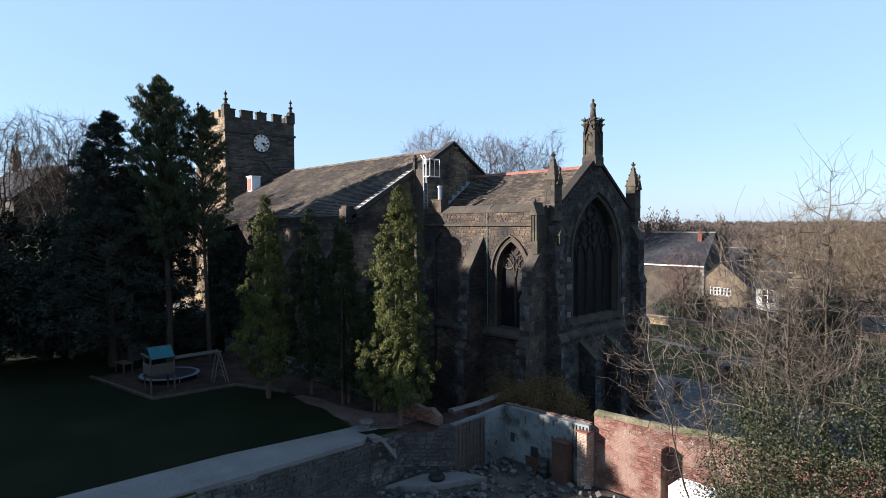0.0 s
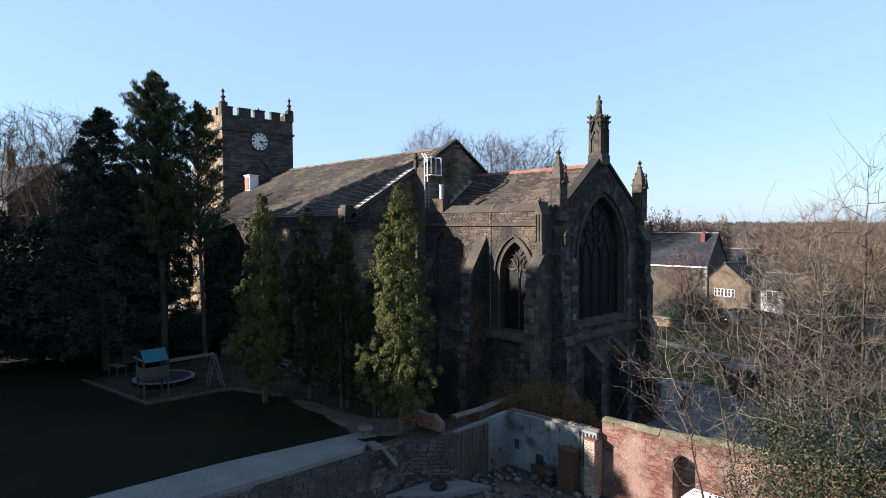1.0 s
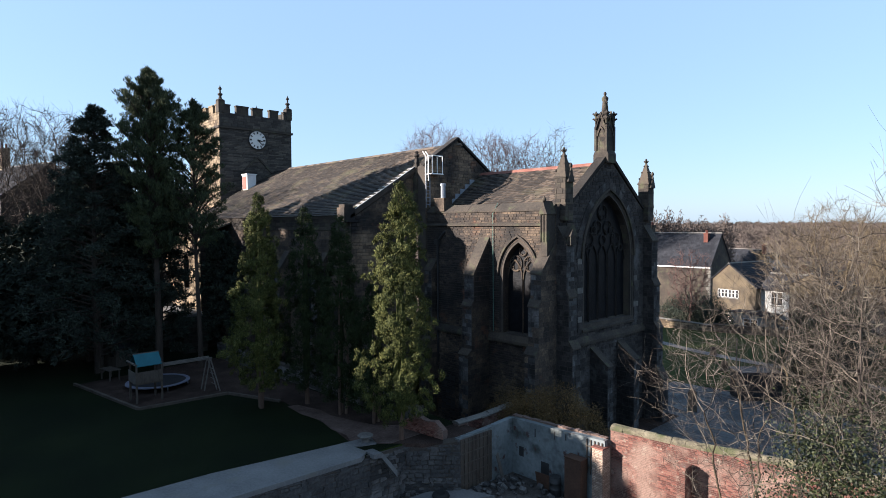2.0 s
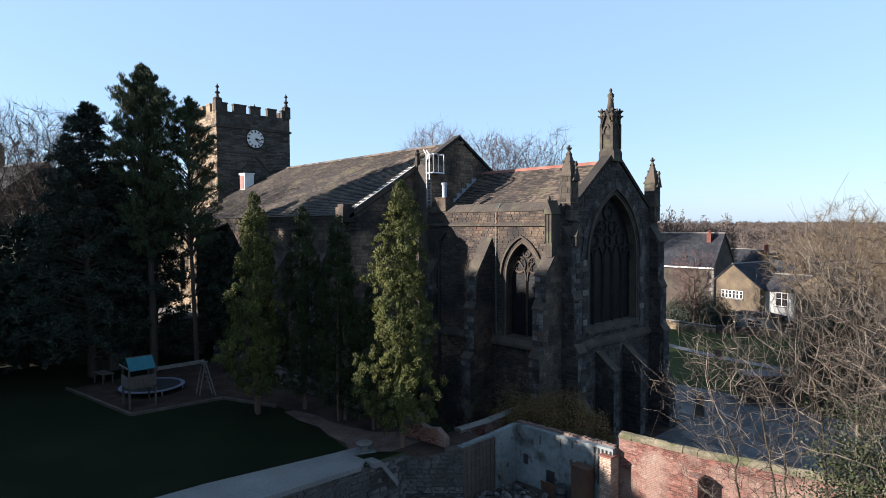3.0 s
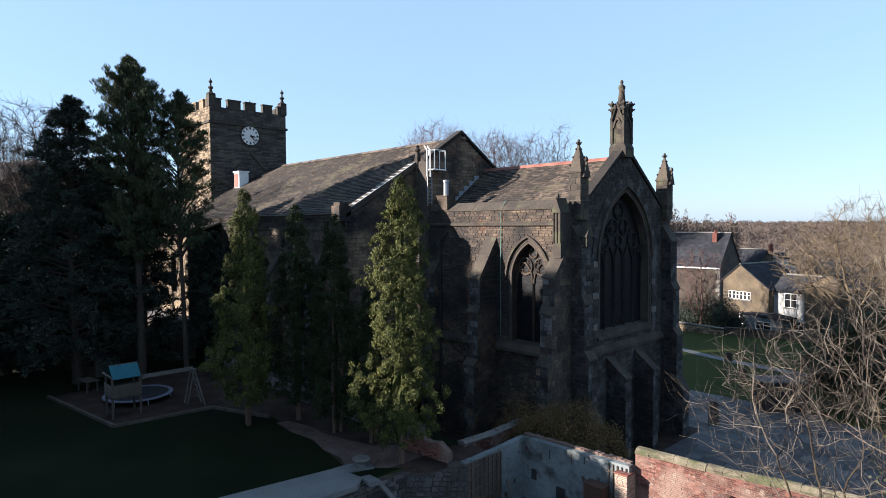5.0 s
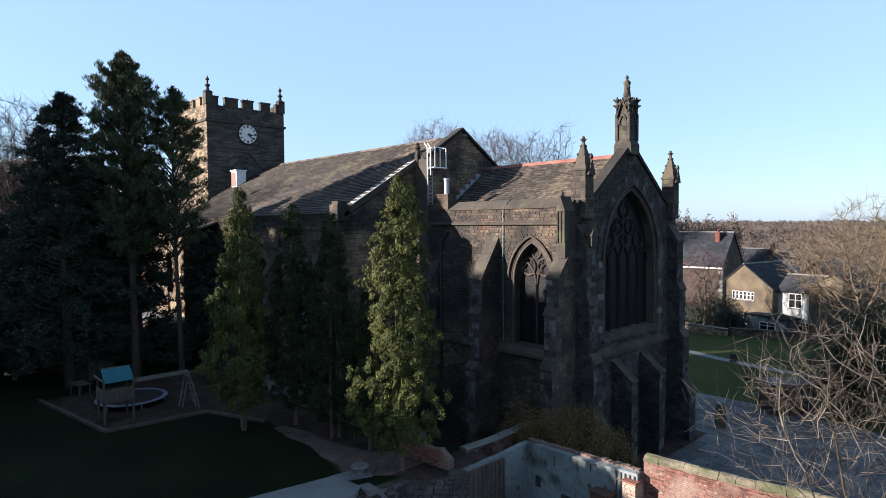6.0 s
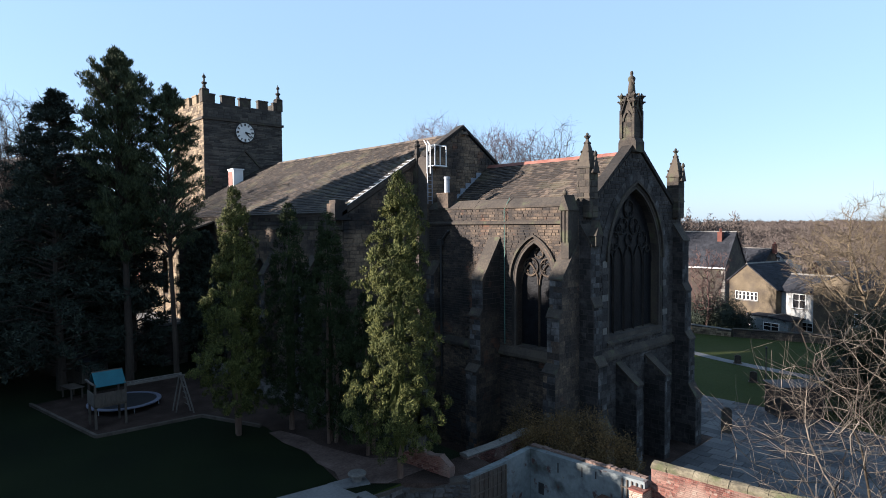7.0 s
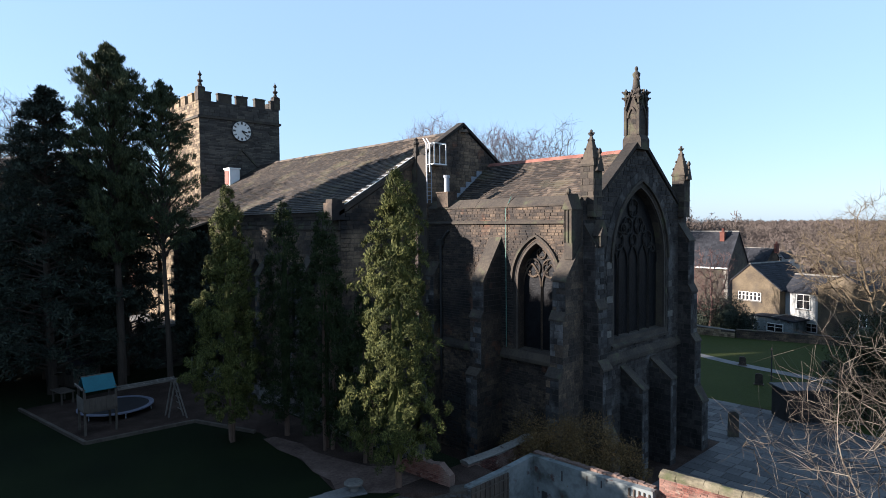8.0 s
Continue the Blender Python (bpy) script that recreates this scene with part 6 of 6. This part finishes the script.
limb_tree("cedar", "dark evergreen behind the playhouse", "cedar", (-30.8, -15.2, 0), 15.5, [(0, 2.6), (0.4, 2.7), (0.75, 2.0), (1, 0.2)], CEDAR, 205, 90, 14, 14, 0.42, 0.06, 0.1, 0.05, 0.25, group="dark evergreens")

limb_tree("cedar", "dark evergreen beyond the porch", "cedar", (-44.0, -9.8, 0), 12.5, [(0, 2.2), (0.5, 2.2), (0.8, 1.5), (1, 0.2)], CEDAR, 211, 90, 14, 12, 0.42, 0.06, 0.1, 0.04, 0.22, group="dark evergreens")
limb_tree("holly", "dark ivy-clad holly at the porch corner", "holly", (-27.4, -8.3, 0), 9.6, [(0, 1.5), (0.3, 1.9), (0.6, 1.7), (0.85, 1.1), (1, 0.2)], CEDAR, 207, 120, 12, 14, 0.3, 0.06, 0.0, 0.1, 0.2, group="dark evergreens")
limb_tree("cedar", "dark evergreen between the pines", "cedar", (-32.8, -14.2, 0), 14.5, [(0, 1.9), (0.4, 1.9), (0.75, 1.5), (1, 0.2)], CEDAR, 208, 90, 14, 14, 0.4, 0.06, 0.1, 0.05, 0.22, group="dark evergreens")


def colony(root, stem, lobes, count, seed, stride, reach=4.0, lift=0.12, wander=0.25, rounds=90):
    """Branches that grow from a stem towards many scattered buds in the lobes (x, y, z, rx, ry, rz), each bud dying once it is reached.
    Returns the nodes, each one's parent and its share of the wood."""
    rng = np.random.default_rng(seed)
    room = np.array([q[3] * q[4] * q[5] for q in lobes])
    buds = []
    for q, k in zip(lobes, (count * room / room.sum()).astype(int)):
        d = rng.normal(size=(k, 3))
        d *= (rng.random((k, 1)) ** 0.42) / np.linalg.norm(d, axis=1, keepdims=True)
        buds.append(np.array(q[:3]) + d * np.array(q[3:]))
    buds = np.concatenate(buds)
    nodes, up = [np.array(root, float)], [-1]
    for p in stem:
        p = np.array(p, float)
        n = max(1, int(np.linalg.norm(p - nodes[-1]) / stride))
        a = nodes[-1]
        for i in range(n):
            nodes.append(a + (p - a) * (i + 1) / n + rng.normal(size=3) * 0.05 * stride)
            up.append(len(nodes) - 2)
    best = np.full(len(buds), 1e9)
    near = np.zeros(len(buds), int)
    fresh = list(range(len(nodes)))
    for _ in range(rounds):
        if not fresh or not len(buds):
            break
        for lo in range(0, len(fresh), 400):
            idx = np.array(fresh[lo:lo + 400])
            d = np.linalg.norm(buds[:, None] - np.array([nodes[i] for i in idx])[None], axis=2)
            k = d.argmin(1)
            m = d[np.arange(len(buds)), k]
            hit = m < best
            best[hit], near[hit] = m[hit], idx[k[hit]]
        live = best > stride * 1.15
        buds, best, near = buds[live], best[live], near[live]
        pull = {}
        for i, p in zip(near[best < reach], buds[best < reach]):
            v = p - nodes[i]
            pull.setdefault(i, np.zeros(3))
            pull[i] += v / np.linalg.norm(v)
        fresh = []
        for i, v in pull.items():
            v = v / (np.linalg.norm(v) + 1e-9) + rng.normal(size=3) * wander + np.array((0, 0, lift))
            nodes.append(nodes[i] + v / np.linalg.norm(v) * stride)
            up.append(i)
            fresh.append(len(nodes) - 1)
    wood = np.ones(len(nodes)) * 0.2
    for i in range(len(nodes) - 1, 0, -1):
        if wood[i] <= 0.2:
            wood[i] = 1.0
        wood[up[i]] += wood[i]
    return np.array(nodes), up, wood


def tubes(shape, p, q, r0, r1, n):
    """Many short round pieces at once: rows of ends p and q with their radii."""
    d = q - p
    d /= np.linalg.norm(d, axis=1, keepdims=True) + 1e-9
    ref = np.where(np.abs(d[:, 2:3]) < 0.9, np.array([[0.0, 0, 1]]), np.array([[1.0, 0, 0]]))
    s = np.cross(d, ref)
    s /= np.linalg.norm(s, axis=1, keepdims=True) + 1e-9
    u = np.cross(d, s)
    a = 2 * np.pi * np.arange(n) / n
    ring = s[:, None] * np.cos(a)[None, :, None] + u[:, None] * np.sin(a)[None, :, None]
    v = np.concatenate((p[:, None] + ring * r0[:, None, None], q[:, None] + ring * r1[:, None, None]), axis=1)
    k = len(shape.v)
    shape.v += [tuple(t) for t in v.reshape(-1, 3).tolist()]
    for i in range(len(p)):
        o = k + i * 2 * n
        shape.f += [(o + j, o + (j + 1) % n, o + n + (j + 1) % n, o + n + j) for j in range(n)]


def twiggy(name, label, at, stems, lobes, count, seed, stride, material, r_tip, r_most, shoots, shoot_len, up=0.5, lift=0.12, wander=0.25, reach=4.0, group="", bark=None, category="tree", droop=0.0):
    """A bare tree or shrub. stems: ways (lists of points) from the ground into the crown; lobes: where the crown reaches.
    shoots: fine twigs on each thin node, of that length."""
    ob = thing(name, label, category, at, group)
    rng = np.random.default_rng(seed + 5)
    thin = Shape()
    for k, stem in enumerate(stems):
        mine = lobes if len(stems) == 1 else lobes[k::len(stems)]
        nodes, parent, wood = colony(stem[0], stem[1:], mine, count // len(stems), seed + 11 * k, stride, reach, lift, wander)
        rad = np.minimum(r_most, r_tip * wood ** 0.43)
        i = np.arange(1, len(nodes))
        j = np.array(parent[1:])
        top = np.minimum(rad[j], rad[i] * 1.5)
        fat = rad[i] > r_tip * 4
        thick = Shape()
        tubes(thick, nodes[j][fat], nodes[i][fat], top[fat], rad[i][fat], 6)
        part("trunk" if category == "tree" else "stem", thick, bark or material, ob, "", "", True)
        tubes(thin, nodes[j][~fat], nodes[i][~fat], top[~fat], rad[i][~fat], 3)
        base = np.repeat(i[wood[i] < 7], shoots)
        base = base[rng.random(len(base)) < (0.8 if category == "tree" else 0.6)]
        run = nodes[base] - nodes[np.array(parent)[base]]
        run /= np.linalg.norm(run, axis=1, keepdims=True) + 1e-9
        p = nodes[base] - run * stride * rng.random((len(base), 1))
        d = run * 0.8 + rng.normal(size=p.shape) * 0.55 + np.array((0, 0, up))
        length = shoot_len * (0.35 + 1.1 * rng.random((len(base), 1)) ** 1.6)
        r = np.full(len(base), r_tip * 0.9)
        for step_ in range(3):
            d /= np.linalg.norm(d, axis=1, keepdims=True) + 1e-9
            q = p + d * length / 3
            tubes(thin, p, q, r, r * 0.8, 3)
            p, r = q, r * 0.8
            d = d + rng.normal(size=p.shape) * 0.26 + np.array((0, 0, up * 0.3 - droop))
    part("crown" if category == "tree" else "brushwood", thin, material, ob)
    return ob


def broad_tree(label, at, height, spread, clear, seed, material, r_tip, group, count=900, shoots=3, shoot_len=1.0, stride=0.55, lean=(0.0, 0.0), bark=None):
    """A spreading winter tree: a trunk clear of branches for a share of its height, then a domed crown in uneven lobes."""
    rnd = random.Random(seed)
    h0, h1 = height * clear, height
    mid, half = (h0 + h1) / 2, (h1 - h0) / 2
    lobes = [(lean[0] * 0.5, lean[1] * 0.5, mid, spread * 0.75, spread * 0.75, half * 0.95)]
    for k in range(6):
        a = k * 1.05 + rnd.uniform(-0.3, 0.3)
        f = rnd.uniform(0.45, 0.7)
        lobes.append((spread * f * math.cos(a) + lean[0], spread * f * math.sin(a) + lean[1], mid + half * rnd.uniform(-0.35, 0.45), spread * 0.42, spread * 0.42, half * 0.5))
    stem = [(0, 0, -0.2), (lean[0] * 0.1, lean[1] * 0.1, h0 * 0.55), (lean[0] * 0.3 + rnd.uniform(-0.3, 0.3), lean[1] * 0.3 + rnd.uniform(-0.3, 0.3), h0 + half * 0.35)]
    return twiggy("bare_tree", label, at, [stem], lobes, count, seed, stride, material, r_tip, height * 0.02, shoots, shoot_len, 0.25, 0.1, 0.14, spread * 1.1, group, bark)


# thicket of bare hawthorn and saplings by the ruin, with ivy in its foot
THICKET = "thicket by the ruin"
twiggy("bare_shrub", "tangled bare hawthorn with pale crooked stems", (15.9, -12.6, -2.5),
       [[(0, 0, -0.1), (-0.2, 0.1, 3.0), (-0.9, -0.4, 6.0)], [(0.3, 0.2, -0.1), (0.1, 0.4, 4.0), (-0.3, 0.4, 8.5)], [(-0.3, -0.1, -0.1), (-0.9, -0.4, 3.2), (-1.6, -0.9, 6.2)]],
       [(-1.0, -0.6, 8.7, 2.3, 2.3, 2.2), (-0.3, 0.3, 10.6, 1.7, 1.7, 1.8), (-2.2, -1.5, 9.0, 1.2, 1.3, 1.3),
        (0.0, -0.6, 7.4, 2.0, 2.0, 1.9), (-1.9, 1.0, 9.5, 1.6, 1.6, 1.6), (-1.6, -0.8, 6.7, 1.6, 1.6, 1.4)],
       820, 301, 0.30, TWIG_MID, 0.0037, 0.075, 2, 1.05, 0.38, 0.05, 0.17, 2.2, THICKET, TWIG, "shrub")
twiggy("bare_shrub", "bare thorn with long crossing stems", (14.7, -11.2, -2.5),
       [[(0, 0, -0.1), (-0.1, 0.2, 4.0), (-0.7, -0.2, 8.0)]],
       [(-1.0, -0.4, 9.4, 1.7, 1.7, 1.7), (0.2, 0.2, 8.0, 1.6, 1.6, 1.8), (-1.9, -1.4, 8.4, 1.3, 1.4, 1.5), (-0.6, -0.6, 6.4, 1.3, 1.3, 1.4)],
       320, 307, 0.31, TWIG_MID, 0.0037, 0.05, 2, 1.1, 0.38, 0.05, 0.17, 2.2, THICKET, TWIG, "shrub")
twiggy("bare_shrub", "tall bare sapling with thin upright stems", (18.1, -14.1, -2.5),
       [[(0, 0, -0.1), (0.0, 0.1, 6.0), (0.0, 0.2, 10.5), (0.0, 0.25, 13.6)]],
       [(0.0, 0.2, 12.4, 1.2, 1.2, 2.2), (-0.3, 0.0, 10.4, 1.9, 1.7, 1.8), (0.4, 0.3, 9.0, 2.0, 1.8, 1.4), (-1.5, -0.6, 11.4, 1.0, 1.0, 1.5)],
       760, 303, 0.28, TWIG_MID, 0.0046, 0.05, 3, 1.0, 0.6, 0.3, 0.16, 1.8, THICKET, TWIG, "shrub")
twiggy("bare_shrub", "bare sapling standing in the ivy", (16.6, -13.6, -2.5),
       [[(0, 0, -0.1), (0.1, 0, 5.0), (0.0, 0.0, 9.6)]],
       [(0.0, 0.0, 10.8, 1.5, 1.5, 1.7), (-0.2, -0.9, 12.0, 0.7, 0.7, 1.3), (0.4, 0.2, 8.8, 1.6, 1.6, 1.4)],
       520, 304, 0.28, TWIG_MID, 0.0044, 0.05, 3, 1.0, 0.5, 0.2, 0.17, 1.8, THICKET, None, "shrub")
twiggy("bare_shrub", "pale bare sapling among the thorns", (17.5, -14.7, -2.5),
       [[(0, 0, -0.1), (0.1, 0, 5.0), (0.0, 0.1, 10.5)]],
       [(0.0, 0.1, 11.4, 1.3, 1.3, 1.8), (0.3, -0.4, 9.6, 1.6, 1.5, 1.6), (-0.5, 0.5, 10.2, 1.3, 1.3, 1.5)],
       620, 311, 0.27, TWIG_MID, 0.0044, 0.05, 3, 0.9, 0.5, 0.2, 0.17, 1.8, THICKET, None, "shrub")
twiggy("bare_shrub", "bare thorn beside the ivy-clad stump", (20.0, -13.6, -2.5),
       [[(0, 0, -0.1), (0.0, 0.1, 5.0), (0.1, 0.1, 10.0), (0.0, 0.0, 13.0)]],
       [(0.0, 0.0, 11.6, 1.6, 1.5, 2.4), (0.0, -0.4, 9.4, 1.9, 1.6, 1.8)],
       560, 305, 0.28, TWIG_MID, 0.0046, 0.05, 3, 1.0, 0.5, 0.2, 0.17, 1.8, THICKET, TWIG, "shrub")


def leafy(name, label, category, at, blobs, material, seed, count, length, width, core=True, inner=0.62):
    """An evergreen mass: leaves spread over uneven lobes, with a dark inner core."""
    rnd = random.Random(seed)
    ob = thing(name, label, category, at)
    sh = Shape()
    tot = sum(rx * rz_ for _, _, _, rx, rz_ in blobs)
    for x, y, z, rx, rz_ in blobs:
        c = Vector((x, y, z))
        for _ in range(int(count * rx * rz_ / tot)):
            d = rand_dir(rnd)
            q = 1 + 0.45 * noise.noise(d * 1.7 + c) + 0.25 * noise.noise(d * 4 + c)
            s = rnd.uniform(inner, 1.02) * q
            p = c + Vector((d.x * rx * s, d.y * rx * s, d.z * rz_ * s))
            blade(sh, p, (d * 0.7 + rand_dir(rnd)).normalized(), length * rnd.uniform(0.6, 1.3), width * rnd.uniform(0.7, 1.2), rnd)
        if core:
            k0, n, m = len(sh.v), 10, 7
            for j in range(m + 1):
                th = math.pi * j / m
                for i in range(n):
                    ph = 2 * math.pi * i / n
                    d = Vector((math.sin(th) * math.cos(ph), math.sin(th) * math.sin(ph), -math.cos(th)))
                    q = 0.56 * (1 + 0.45 * noise.noise(d * 1.7 + c))
                    sh.v.append((x + d.x * rx * q, y + d.y * rx * q, z + d.z * rz_ * q))
            for j in range(m):
                sh.f += [(k0 + j * n + i, k0 + j * n + (i + 1) % n, k0 + (j + 1) * n + (i + 1) % n, k0 + (j + 1) * n + i) for i in range(n)]
    st = Shape()
    for x, y, z, rx, rz_ in blobs:
        st.tube((x * 0.3, y * 0.3, -0.1), (x, y, z), 0.07, 0.03, 6)
    part("stem", st, BARK, ob, "", "stuff")
    part("foliage", sh, material, ob, "", "stuff")
    return ob


leafy("ivy_thicket", "ivy-clad tree stump with glossy green leaves", "ivy", (18.2, -15.4, -2.5), [(0, 0, 3.0, 2.3, 3.0), (-1.2, 0.3, 6.0, 1.6, 2.0), (0.2, -0.6, 7.6, 1.7, 1.8), (1.6, 0.3, 8.6, 1.5, 1.7), (2.2, 0.6, 6.0, 2.0, 2.8), (-1.2, 0.5, 8.2, 1.1, 1.3), (-0.4, -1.2, 5.6, 1.5, 2.0)], IVY, 401, 95000, 0.062, 0.023, False, 0.25)
twiggy("bare_shrub", "old thorn stems threading through the ivy", (18.0, -15.0, -2.5),
       [[(0, 0, -0.1), (0.1, -0.2, 4.0), (0.2, -0.3, 8.0)]],
       [(0.1, -0.6, 7.4, 2.3, 2.2, 2.6), (1.6, 0.0, 8.4, 2.0, 1.8, 2.4), (-1.3, -0.2, 7.2, 1.6, 1.6, 2.2), (0.3, -0.8, 4.6, 2.4, 2.2, 2.0)],
       900, 308, 0.3, TWIG_MID, 0.0046, 0.07, 2, 1.0, 0.3, 0.02, 0.2, 2.2, THICKET, TWIG, "shrub")
leafy("holly", "dark evergreen holly beside the flags", "holly", (6.4, 22.6, -3.0), [(0, 0, 2.5, 2.6, 2.8), (0.8, 0.4, 5.2, 2.2, 2.2), (2.4, 0.5, 6.4, 1.8, 1.8), (3.0, -0.6, 3.5, 2.6, 3.0)], IVY, 402, 30000, 0.13, 0.04)
leafy("shrub", "brownish bush under the east window", "shrub", (1.2, -2.9, -3.0), [(-2.4, -0.5, 2.4, 1.4, 1.8), (-0.9, -0.3, 3.0, 1.7, 1.7), (0.7, 0.0, 3.1, 1.7, 1.7), (2.0, 0.4, 2.5, 1.3, 1.5)], BUSH, 403, 40000, 0.14, 0.012, False)
leafy("shrub", "dark bush before the tall house", "shrub", (-13.4, 50.6, -3.8), [(0, 0, 2.5, 2.4, 2.6), (-3.0, -1, 2.2, 2.6, 2.4), (2.0, 0.6, 1.6, 1.5, 1.8)], CEDAR, 404, 16000, 0.22, 0.05)
broad_tree("reddish bare tree before the tall house", (-14.6, 48.6, -3.8), 11.5, 3.2, 0.15, 310, TWIG_RED, 0.014, "", 1100, 5, 0.9, 0.42)
first = broad_tree("tall bare tree in the churchyard", (4.4, 36.8, -3.2), 16.4, 7.0, 0.2, 320, TWIG_TAN, 0.013, "churchyard trees", 1700, 5, 1.1, 0.5)
for k, (x, y, turn, f) in enumerate(((11.5, 33.0, 130, 0.93), (10.0, 43.0, 250, 1.0), (15.0, 38.0, 60, 0.95))):
    copy_thing(first, pose(x, y, ground_z(x, y) - 0.1, 0, 0, turn) @ Matrix.Scale(f, 4))
first = broad_tree("bare tree beyond the nave roof", (-58.0, 43.7, -3.2), 32.2, 8.6, 0.5, 340, TWIG_RED, 0.015, "trees north of the church", 1800, 6, 2.0, 0.85)
for k, (x, y, turn, f) in enumerate(((-51.6, 50.6, 140, 0.94), (-47.2, 55.2, 70, 0.93))):
    copy_thing(first, pose(x, y, -3.2, 0, 0, turn) @ Matrix.Scale(f, 4))
broad_tree("slim bare tree beyond the chancel roof", (-43.8, 58.8, -3.2), 31.5, 3.0, 0.55, 343, TWIG, 0.018, "trees north of the church", 460, 4, 2.2, 0.85)
first = broad_tree("dark bare tree at the garden's far end", (-40.7, -17.6, 0), 21.4, 5.0, 0.3, 360, BARK, 0.012, "far garden trees", 2100, 6, 1.0, 0.5, (0, 0), BARK)
for k, (x, y, turn, f) in enumerate(((-50.0, -21.0, 100, 1.02), (-56.0, -14.0, 210, 1.0))):
    copy_thing(first, pose(x, y, 0, 0, 0, turn) @ Matrix.Scale(f, 4))
for k, (x, y, h) in enumerate(((-31.9, -11.9, 9.4), (-33.4, -12.0, 8.8))):
    broad_tree("bare young tree before the sunlit porch", (x, y, 0), h, 1.9, 0.25, 370 + k, BARK, 0.016, "far garden trees", 150, 1, 0.5, 0.4)

# distant woodland on the slopes: domed winter crowns of small sprays lying round each crown
rng = np.random.default_rng(77)
wood = Shape()


def winter_crown(x, y, dist, R, H, n):
    d = rng.normal(size=(n, 3))
    d /= np.linalg.norm(d, axis=1, keepdims=True)
    d[:, 2] = np.abs(d[:, 2]) * 1.2 - 0.35
    lump = 1 + 0.25 * np.sin(d[:, :1] * 4 + x) * np.cos(d[:, 1:2] * 4 + y)
    c = np.array((x, y, ground_z(x, y) + H * 0.45)) + d * np.array((R, R, H * 0.55)) * rng.uniform(0.5, 1.0, (n, 1)) * lump
    run = rng.normal(size=(n, 3)) + np.array((0, 0, 0.9)) + d * 0.4
    run /= np.linalg.norm(run, axis=1, keepdims=True)
    side = np.cross(run, d + rng.normal(size=(n, 3)) * 0.18)
    side /= np.linalg.norm(side, axis=1, keepdims=True) + 1e-9
    reach_by = 0.42 + dist / 800
    run *= rng.uniform(0.5, 1.1, (n, 1)) * reach_by
    side *= rng.uniform(0.12, 0.3, (n, 1)) * reach_by
    q = np.stack((c - run, c + side, c + run, c - side), axis=1).reshape(-1, 3)
    o = len(wood.v)
    wood.v += [tuple(t) for t in q.tolist()]
    wood.f += [(o + 4 * j, o + 4 * j + 1, o + 4 * j + 2, o + 4 * j + 3) for j in range(n)]


for i in range(2700):
    far = i % 3 == 0
    dist = rng.uniform(520, 1200) if far else 135 + 410 * rng.random() ** 0.8
    k = rng.uniform(0.24, 0.9)
    x, y = 18 + dist * (-0.728 + k * 0.685), -27 + dist * (0.685 + k * 0.728)
    tall = 1 + 0.75 * noise.noise(Vector((x / 34, y / 34, 0.7)))
    winter_crown(x, y, dist, rng.uniform(3.5, 6.5), rng.uniform(6.5, 9.5) * tall * (0.8 if dist < 230 else 1) * (1.35 - 0.6 * k), 60 if far else 130)
for i in range(20):         # taller trees behind the tall house
    f = rng.random()
    x, y = -56 + 17 * f + rng.uniform(-3, 3), 106 + 22 * f + rng.uniform(-4, 4)
    winter_crown(x, y, 60, rng.uniform(2.6, 4.0), rng.uniform(17.5, 21.5), 1500)
tagged(part("woodland", wood, WOODLAND), "distant brown winter woodland on the hillside", "woodland", kind="stuff")

# row of evergreens added out of view south of the garden, to shade it
shade_row = limb_tree("cedar", "unseen evergreen added south of the garden to cast shade", "cedar", (-39.6, -36.0, 0), 26.0, [(0, 2.4), (0.5, 2.3), (0.85, 1.9), (0.95, 1.3), (1, 0.5)], CEDAR, 500, 150, 12, 10, 1.1, 0.27, 0.05, 0.03, 0.35, group="evergreen row")
# heights and gaps set by where shade should fall
for k, (x, y, h, w) in enumerate(((-37.2, -36.5, 22.5, 0.9), (-35.2, -35.8, 20.4, 0.9), (-33.0, -36.4, 20.6, 0.9), (-31.6, -36.0, 20.4, 0.8), (-29.0, -36.4, 10.0, 0.9), (-26.6, -36.2, 21.0, 0.7), (-25.2, -36.6, 21.0, 0.8),
                                (-22.4, -36.0, 12.4, 0.9), (-20.2, -36.8, 12.4, 0.8), (-17.2, -36.0, 9.0, 1.0), (-14.6, -36.4, 8.5, 1.0), (-12.2, -36.0, 8.0, 1.0), (-9.6, -36.3, 8.0, 1.0), (-42.6, -38.0, 14.0, 1.0))):
    copy_thing(shade_row, pose(x, y, 0, 0, 0, 57 * k) @ Matrix.Diagonal((w, w, h / 26.0, 1)))
